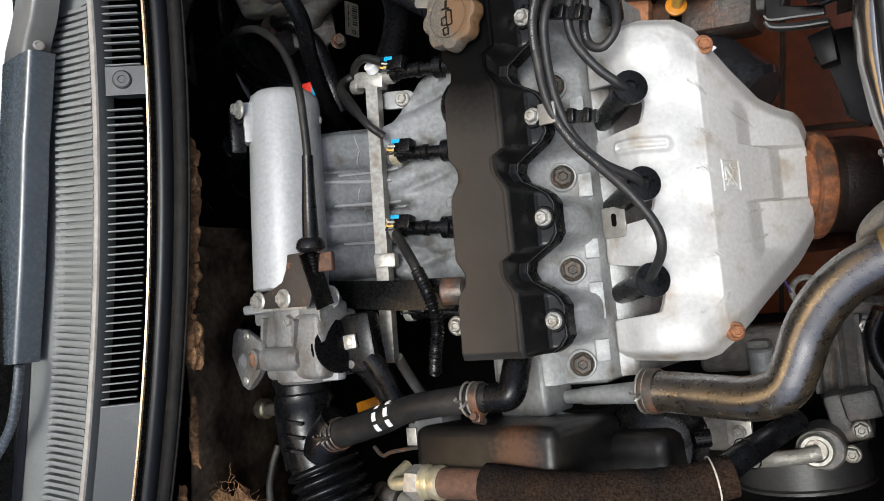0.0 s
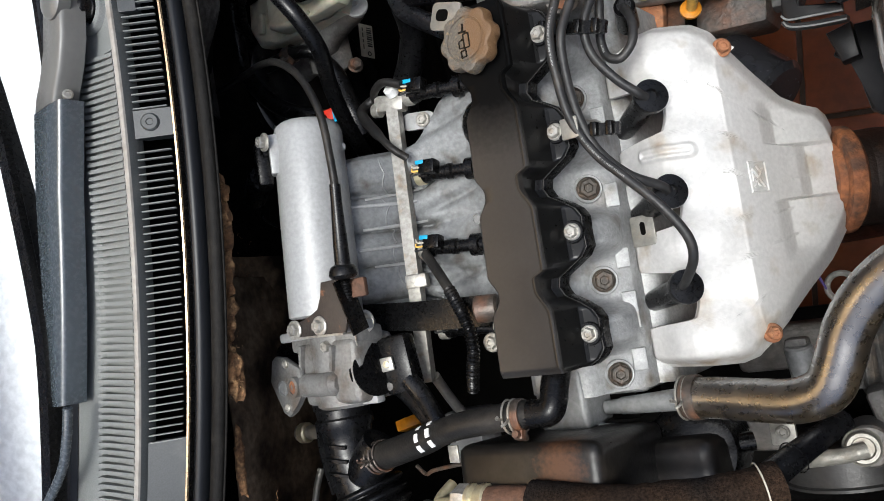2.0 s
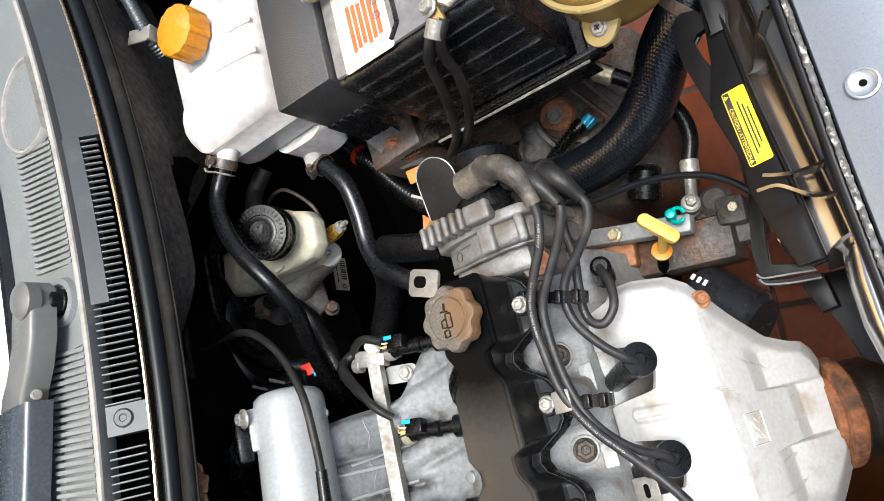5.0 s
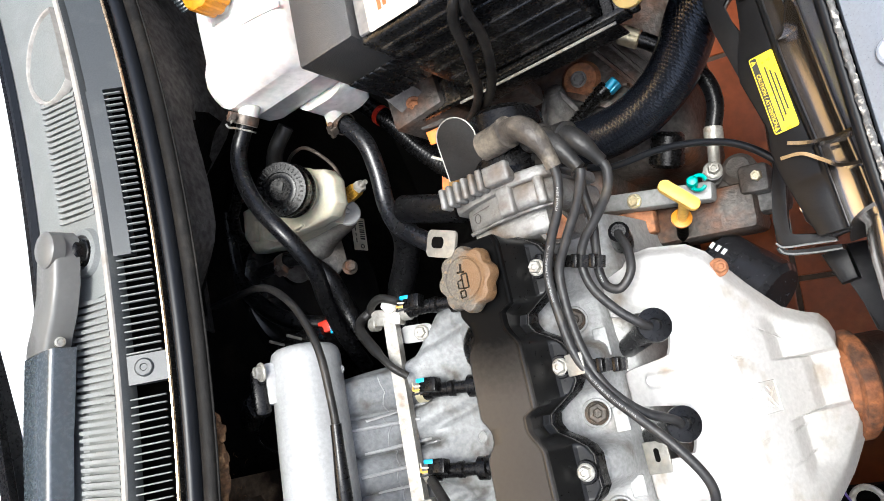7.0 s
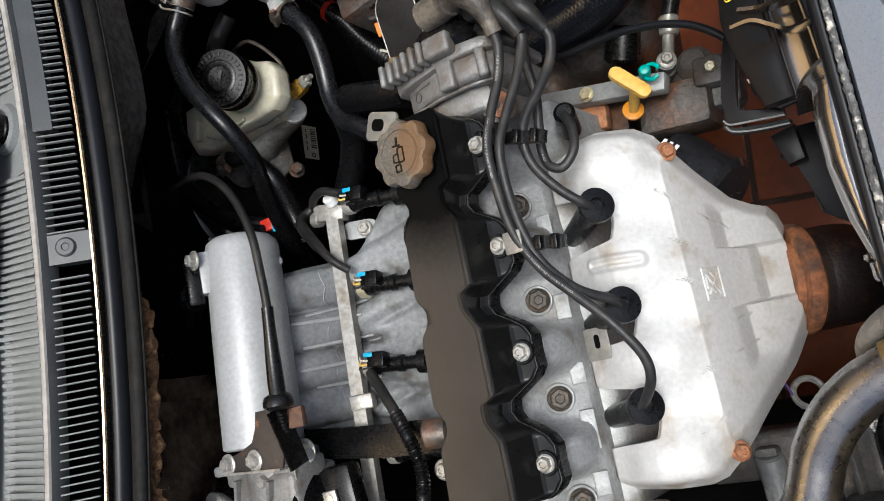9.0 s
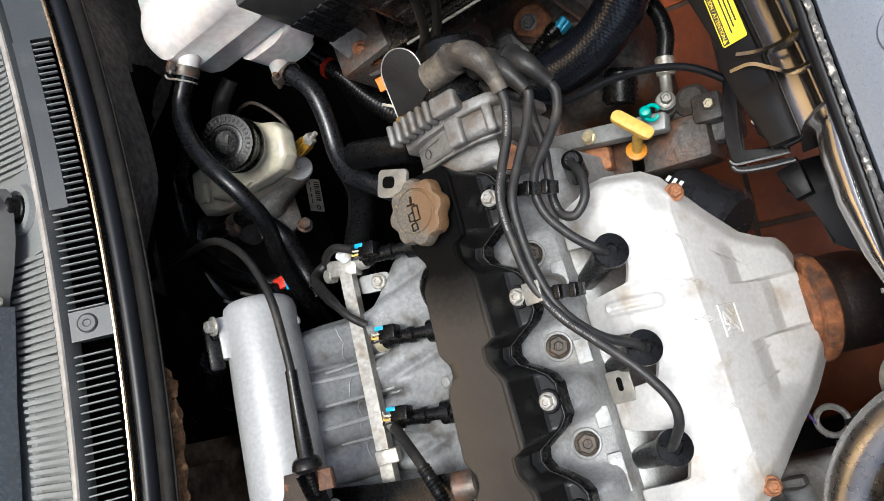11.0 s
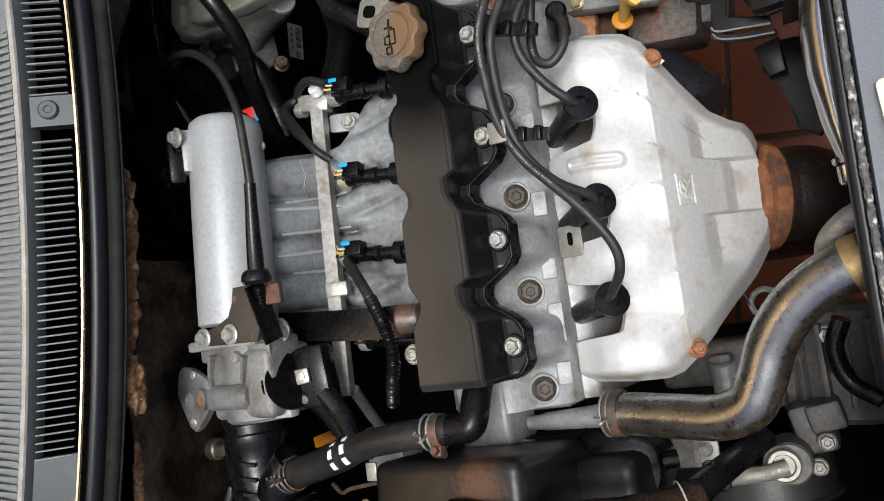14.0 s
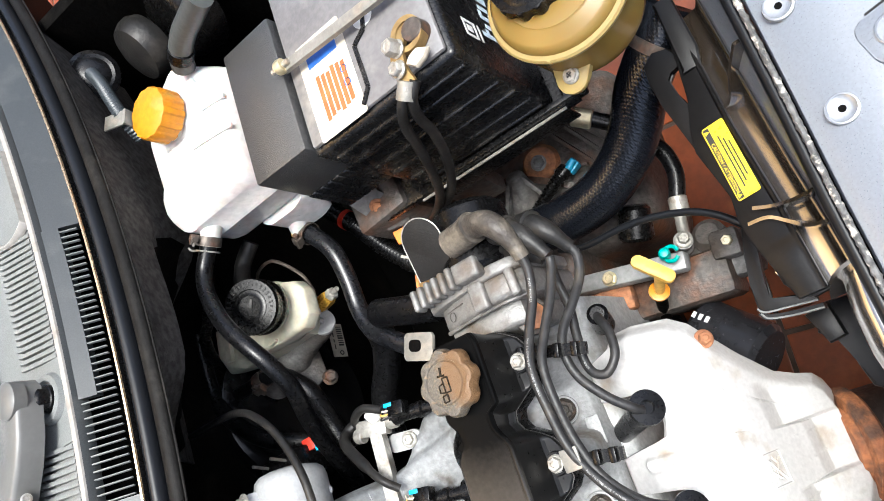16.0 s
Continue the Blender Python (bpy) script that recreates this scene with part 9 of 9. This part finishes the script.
prism(bm, [(0.1960, 0.118), (0.2265, 0.112), (0.2350, 0.085), (0.2360, 0.052), (0.2150, 0.0495), (0.2040, 0.060), (0.1990, 0.068), (0.1985, 0.080), (0.1990, 0.096)], Matrix.Translation((0, 0, 0.764)) @ Matrix.Rotation(radians(-3), 4, "Y"), 0, 0.006, 0.002)
part("gusset", bm, M_STAY, sh, "plain gusset panel")
bm = BM()
box(bm, (0.016, 0.0045, 0.0025), axes((0.2060, 0.0785, 0.7835), (0, -0.2, 1), (1, 0.22, 0)), 0.0009)
part("gusset_tab", bm, M_SHROUD, sh, "short raised tab")
for line, hgt in (([(0.2080, 0.1270, 0.7945), (0.2230, 0.1205, 0.8000), (0.2400, 0.1150, 0.8120), (0.2630, 0.1085, 0.8430)], 0.010), ([(0.1990, 0.1190, 0.7880), (0.2150, 0.1160, 0.7940), (0.2270, 0.1060, 0.7980), (0.2380, 0.0955, 0.8050), (0.2500, 0.0890, 0.8230), (0.2615, 0.0840, 0.8430)], 0.009), ([(0.2580, 0.0560, 0.8420), (0.2470, 0.0555, 0.8240), (0.2380, 0.0530, 0.8060), (0.2310, 0.0505, 0.7800), (0.2270, 0.0470, 0.7580)], 0.012), ([(0.2595, 0.2340, 0.8430), (0.2440, 0.2300, 0.8080), (0.2300, 0.2180, 0.7820), (0.2140, 0.2200, 0.7740)], 0.012)):
    part("rib", strip(BM(), line, 0.0028, hgt, 6), M_SHROUD, sh, "thin moulded rib")
part("lower_baffle", prism(BM(), [(0.205, 0.052), (0.232, 0.050), (0.236, -0.030), (0.228, -0.036), (0.212, -0.024), (0.207, 0.020), (0.192, 0.030)], Matrix.Translation((0, 0, 0.688)), 0, 0.014, 0.003), M_STAY, sh, "black baffle under the roll")
part("baffle_step", prism(BM(), [(0.192, 0.046), (0.212, 0.050), (0.214, 0.020), (0.200, 0.018)], Matrix.Translation((0, 0, 0.702)), 0, 0.018, 0.003), M_STAY, sh)
# bent arm round an opening above the shelf
bm = BM()
prism(bm, [(0.1735, 0.296), (0.1715, 0.278), (0.1740, 0.252), (0.1840, 0.196), (0.1930, 0.150), (0.1975, 0.150), (0.1950, 0.176), (0.2010, 0.214), (0.2000, 0.226), (0.1880, 0.256), (0.1860, 0.272), (0.1920, 0.2785), (0.2030, 0.2760), (0.2060, 0.2840), (0.1980, 0.300), (0.1850, 0.304)], Matrix.Translation((0, 0.22, 0.7625)) @ Matrix.Rotation(-0.06, 4, "X") @ Matrix.Translation((0, -0.22, 0)), 0, 0.007, 0.002)
part("bent_arm", bm, M_STAY, sh, "black bent arm round an opening")
part("upright_arm", prism(BM(), [(0.2030, 0.262), (0.2190, 0.262), (0.2240, 0.280), (0.2230, 0.335), (0.2060, 0.335), (0.2070, 0.290)], Matrix.Translation((0, 0, 0.772)), 0, 0.010, 0.003), M_STAY, sh, "raised upright arm")
part("back_wall", box(BM(), (0.010, 0.42, 0.12), Matrix.Translation((0.2655, 0.125, 0.70)), 0.003), M_STAY, sh)
part("clip_nub", rod(BM(), (0.2575, 0.072, 0.8400), (0.2600, 0.068, 0.8480), 0.0042, seg=12), M_FITTING, sh)
LMX = SHM @ Matrix.Translation((-0.0005, 0.004, 0.0008)) @ axes((0, 0, 0), (0, 0, 1), (0.04, -1, 0))
bm = BM()
prism(bm, rounded(0.070, 0.0195, 0.002), LMX, 0, 0.0006)
wl = part("warning_label", bm, M_LABEL_Y, sh, "glossy yellow warning label")
bm = BM()
prism(bm, rounded(0.068, 0.0050, 0.0003), LMX @ Matrix.Translation((0, -0.0065, 0.0006)), 0, 0.0002)
part("print_band", bm, M_INK, wl)
words("lettering", "CAUTION / ATTENTION /", 0.0044, LMX @ Matrix.Translation((0.006, -0.0066, 0.0009)), M_LABEL_Y, wl, 0.0001)
for x in (-0.030, 0.031):
    bm = BM()
    prism(bm, [(x - 0.002, -0.0082), (x + 0.002, -0.0082), (x, -0.0046)], LMX, 0.0008, 0.001)
    part("warning_triangle", bm, M_LABEL_Y, wl)
for k in range(3):
    bm = BM()
    prism(bm, rounded(0.050 - 0.008 * k, 0.0012, 0.0002), LMX @ Matrix.Translation((0.002, 0.000 + 0.003 * k, 0.0006)), 0, 0.0002)
    part("print_line", bm, M_INK, wl)

# ---- wiper ----
wip = thing("windscreen_wiper", (-0.38, 0.15, 1.06), "satin dark grey windscreen wiper arm with a black blade", "wiper")
part("spindle", lathe(BM(), axes((-0.360, 0.198, 1.048), (0.05, 0, 1)), [(0.013, 0), (0.013, 0.010), (0.012, 0.011), (0.012, 0.020), (0.0105, 0.022), (0.006, 0.026)], 24), M_BLACK, wip)
M_ARM = mat("satin_grey_arm", (0.055, 0.066, 0.076), 0.27, 0.0, (0.047, 0.057, 0.066), 10, 300, 0.0, rough_var=0.02, spec=0.85, speck=0.06)
M_ARM_L = mat("worn_grey_arm", (0.13, 0.13, 0.125), 0.34, 0.0, (0.105, 0.105, 0.10), 10, 300, 0.0, (0.10, 0.095, 0.085), 0.72, 0.08, 60, spec=0.4, speck=0.05)


def arm_rings(bm, rows):
    """Left top edge, ridge and right foot of the folded arm, from head to tip."""
    rings = []
    for y, xl, xm, xr in rows:
        a, b = xl - 0.004, xr - 0.005
        rings.append([bm.verts.new(V(x, y, z)) for x, z in ((a, 1.066), (a, 1.0825), (a + 0.003, 1.0860), (b - 0.0055, 1.0872), (b - 0.0022, 1.0858), (b - 0.0008, 1.0825), (b, 1.064))])
    return ring_faces(bm, rings)


part("head", arm_rings(BM(), [(0.216, -0.372, -0.358, -0.352), (0.208, -0.380, -0.350, -0.344), (0.190, -0.386, -0.350, -0.345), (0.165, -0.391, -0.354, -0.349), (0.140, -0.404, -0.364, -0.359), (0.122, -0.417, -0.374, -0.371), (0.111, -0.421, -0.378, -0.377)]), M_ARM_L, wip, "worn grey cast arm head", 50)
part("spindle_cover", lathe(BM(), axes((-0.364, 0.200, 1.078), (0, 0, 1)), [(0.017, 0), (0.017, 0.011), (0.014, 0.0135), (0.005, 0.0145)], 32), M_ARM_L, wip)
part("channel", arm_rings(BM(), [(0.1105, -0.424, -0.376, -0.366), (0.112 - 0.06, -0.436, -0.389, -0.380), (0.03, -0.440, -0.394, -0.386), (-0.018, -0.445, -0.402, -0.394), (-0.082, -0.450, -0.412, -0.406), (-0.125, -0.452, -0.421, -0.416), (-0.168, -0.453, -0.430, -0.427)]), M_ARM, wip, "tapered folded arm channel", 50)
part("hinge_pin", lathe(BM(), axes((-0.3735, 0.116, 1.0775), (0.9, 0.1, 0.35)), [(0.0048, -0.003), (0.0048, 0.0012), (0.003, 0.0016), (0.0026, 0.0006)], 18), M_STEEL, wip)
part("hook_rod", tube(BM(), [(-0.420, -0.170, 1.088), (-0.430, -0.20, 1.088), (-0.448, -0.23, 1.088), (-0.49, -0.27, 1.092), (-0.55, -0.32, 1.10), (-0.62, -0.39, 1.12)], 0.0045, 10), M_ARM, wip)
part("spine", strip(BM(), [(-0.502, 0.20, 1.095), (-0.483, 0.10, 1.092), (-0.460, -0.06, 1.088), (-0.462, -0.15, 1.086), (-0.495, -0.32, 1.085), (-0.53, -0.45, 1.085)], 0.018, 0.008, 8), M_BLACK, wip)
part("rubber", strip(BM(), [(-0.496, 0.20, 1.086), (-0.476, 0.10, 1.083), (-0.452, -0.06, 1.079), (-0.460, -0.15, 1.077), (-0.495, -0.32, 1.077), (-0.53, -0.45, 1.077)], 0.004, 0.012, 8), M_RUBBER, wip, "black wiper blade rubber")
bm = BM()
box(bm, (0.022, 0.05, 0.016), axes((-0.494, 0.13, 1.092), (0, 0, 1), (1, 0.12, 0)), 0.005)
part("connector", bm, M_BLACK, wip)

# ---- torn jute felt along the bulkhead ----
felt = thing("torn_felt", (-0.33, -0.15, 0.85), "torn brown jute insulation felt hanging off the bulkhead", "insulation")


def felt_pad(name, centre, size, seed, n=40):
    bm = BM()
    rings = []
    for i in range(13):
        v = -1 + 2 * i / 12
        ring = []
        for k in range(n):
            a = 2 * math.pi * k / n
            w = math.sqrt(max(0.02, 1 - v * v))
            p = V(size[0] * w * math.cos(a), size[1] * v, size[2] * w * math.sin(a))
            q = p * (1 + 0.6 * noise.noise(p * 60 + V(seed, 0, 0)) + 0.45 * noise.noise(p * 190 + V(0, seed, 0)))
            ring.append(bm.verts.new(V(*centre) + q))
        rings.append(ring)
    ring_faces(bm, rings)
    return part(name, bm, M_FIBRE, felt, angle=60)


def edge_x(y, off=0.0):
    return arc_x(y) + off


for k in range(9):
    yy = 0.012 - 0.022 * k
    felt_pad("pad", (edge_x(yy, -0.014), yy, 0.980), (0.008, 0.015, 0.006), 1.0 + 3 * k, 24)
felt_pad("pad", (edge_x(-0.158, -0.008), -0.160, 0.982), (0.010, 0.026, 0.010), 5.0)
felt_pad("pad", (edge_x(-0.250, -0.012), -0.250, 0.966), (0.004, 0.034, 0.005), 15.0)
felt_pad("pad", (edge_x(-0.320, -0.006), -0.322, 0.976), (0.006, 0.020, 0.007), 17.0)
felt_pad("pad", (-0.352, -0.356, 0.915), (0.026, 0.034, 0.020), 9.0)
felt_pad("pad", (-0.358, -0.410, 0.91), (0.030, 0.036, 0.022), 13.0)
M_STRAND = mat("loose_jute_strand", (0.26, 0.15, 0.065), 0.9, 0.0, (0.13, 0.065, 0.026), 80, 300, 0.3)


def strands(name, centre, spread, count, length, seed):
    r = random.Random(seed)
    bm = BM()
    for _ in range(count):
        p = V(*centre) + V(r.gauss(0, spread[0]), r.gauss(0, spread[1]), r.gauss(0, spread[2]))
        d = V(r.gauss(0.5, 0.7), r.gauss(0, 0.8), r.gauss(0.25, 0.6)).normalized()
        pts = [p]
        for _ in range(4):
            d = (d + V(r.gauss(0, 0.55), r.gauss(0, 0.55), r.gauss(0, 0.45))).normalized()
            pts.append(pts[-1] + d * length * r.uniform(0.15, 0.35))
        tube(bm, pts, 0.00011 + 0.00012 * r.random(), 4, 3)
    ob = part(name, bm, M_STRAND, felt, "loose jute strands")
    ob["kind"] = "stuff"
    return ob


strands("strand_tuft", (-0.342, -0.358, 0.930), (0.013, 0.017, 0.006), 900, 0.024, 3)
strands("strand_tuft", (-0.346, -0.408, 0.930), (0.014, 0.018, 0.006), 700, 0.024, 4)
strands("strand_tuft", (-0.302, -0.07, 0.982), (0.002, 0.045, 0.003), 90, 0.004, 5)
strands("strand_tuft", (-0.312, -0.163, 0.986), (0.004, 0.014, 0.004), 110, 0.007, 6)
strands("strand_tuft", (-0.435, -0.075, 0.885), (0.004, 0.030, 0.018), 160, 0.006, 8)
bm = BM()
rows = []
for i in range(17):
    y = -0.44 + 0.38 * i / 16
    rows.append([bm.verts.new(V(-0.400 - 0.05 * (y + 0.2) ** 2 * 8 + 0.006 * noise.noise(V(y * 20, z * 9, 0)) - (0.93 - z) * 0.35, y, z)) for z in (0.93, 0.89, 0.85, 0.80, 0.75, 0.70)] )
for a, b in zip(rows, rows[1:]):
    for j in range(5):
        bm.faces.new((a[j], a[j + 1], b[j + 1], b[j]))
ob = solo("bulkhead_skin", bm, M_BULK, (-0.4, -0.25, 0.70), "dusty brown bulkhead metal where the felt has torn away", "bulkhead", kind="structure")
ob.modifiers.new("thickness", "SOLIDIFY").thickness = 0.003


# ---- repeated pieces, last ----
y = -0.214
while y < 0.058:
    piece("louvre_slat", SLAT, scuttle, bow_pose(y, 0.0363, 1.0338, radians(41.8)))
    y += 0.0068
y = 0.092
while y < 0.360:
    piece("louvre_slat", SLAT, scuttle, bow_pose(y, 0.0363, 1.0338, radians(41.8)))
    y += 0.0068
y = -0.49
while y < 0.372:
    if not 0.155 < y < 0.235:
        piece("rib", RIB, scuttle, bow_pose(y, 0.0870, 1.0506, 0.04) @ Matrix.Rotation(math.pi - 0.09, 4, "Z"))
    y += 0.0066
bm = BM()
box(bm, (TILE - 0.009, TILE - 0.009, 0.008), Matrix(), 0.002)
TILE_ME = mesh_of("tile", bm, M_TILE, smooth=False)
rt = random.Random(2)
for i in range(-6, 11):
    for j in range(-7, 8):
        m = Matrix.Rotation(-0.12, 4, "Z") @ Matrix.Translation((0.02 + TILE * (i + 0.5), 0.098 + TILE * (j + 0.5), -0.0085 + 0.0005 * rt.random())) @ Matrix.Rotation(rt.choice((0, math.pi / 2, math.pi)), 4, "Z")
        piece("tile", TILE_ME, floor, m)
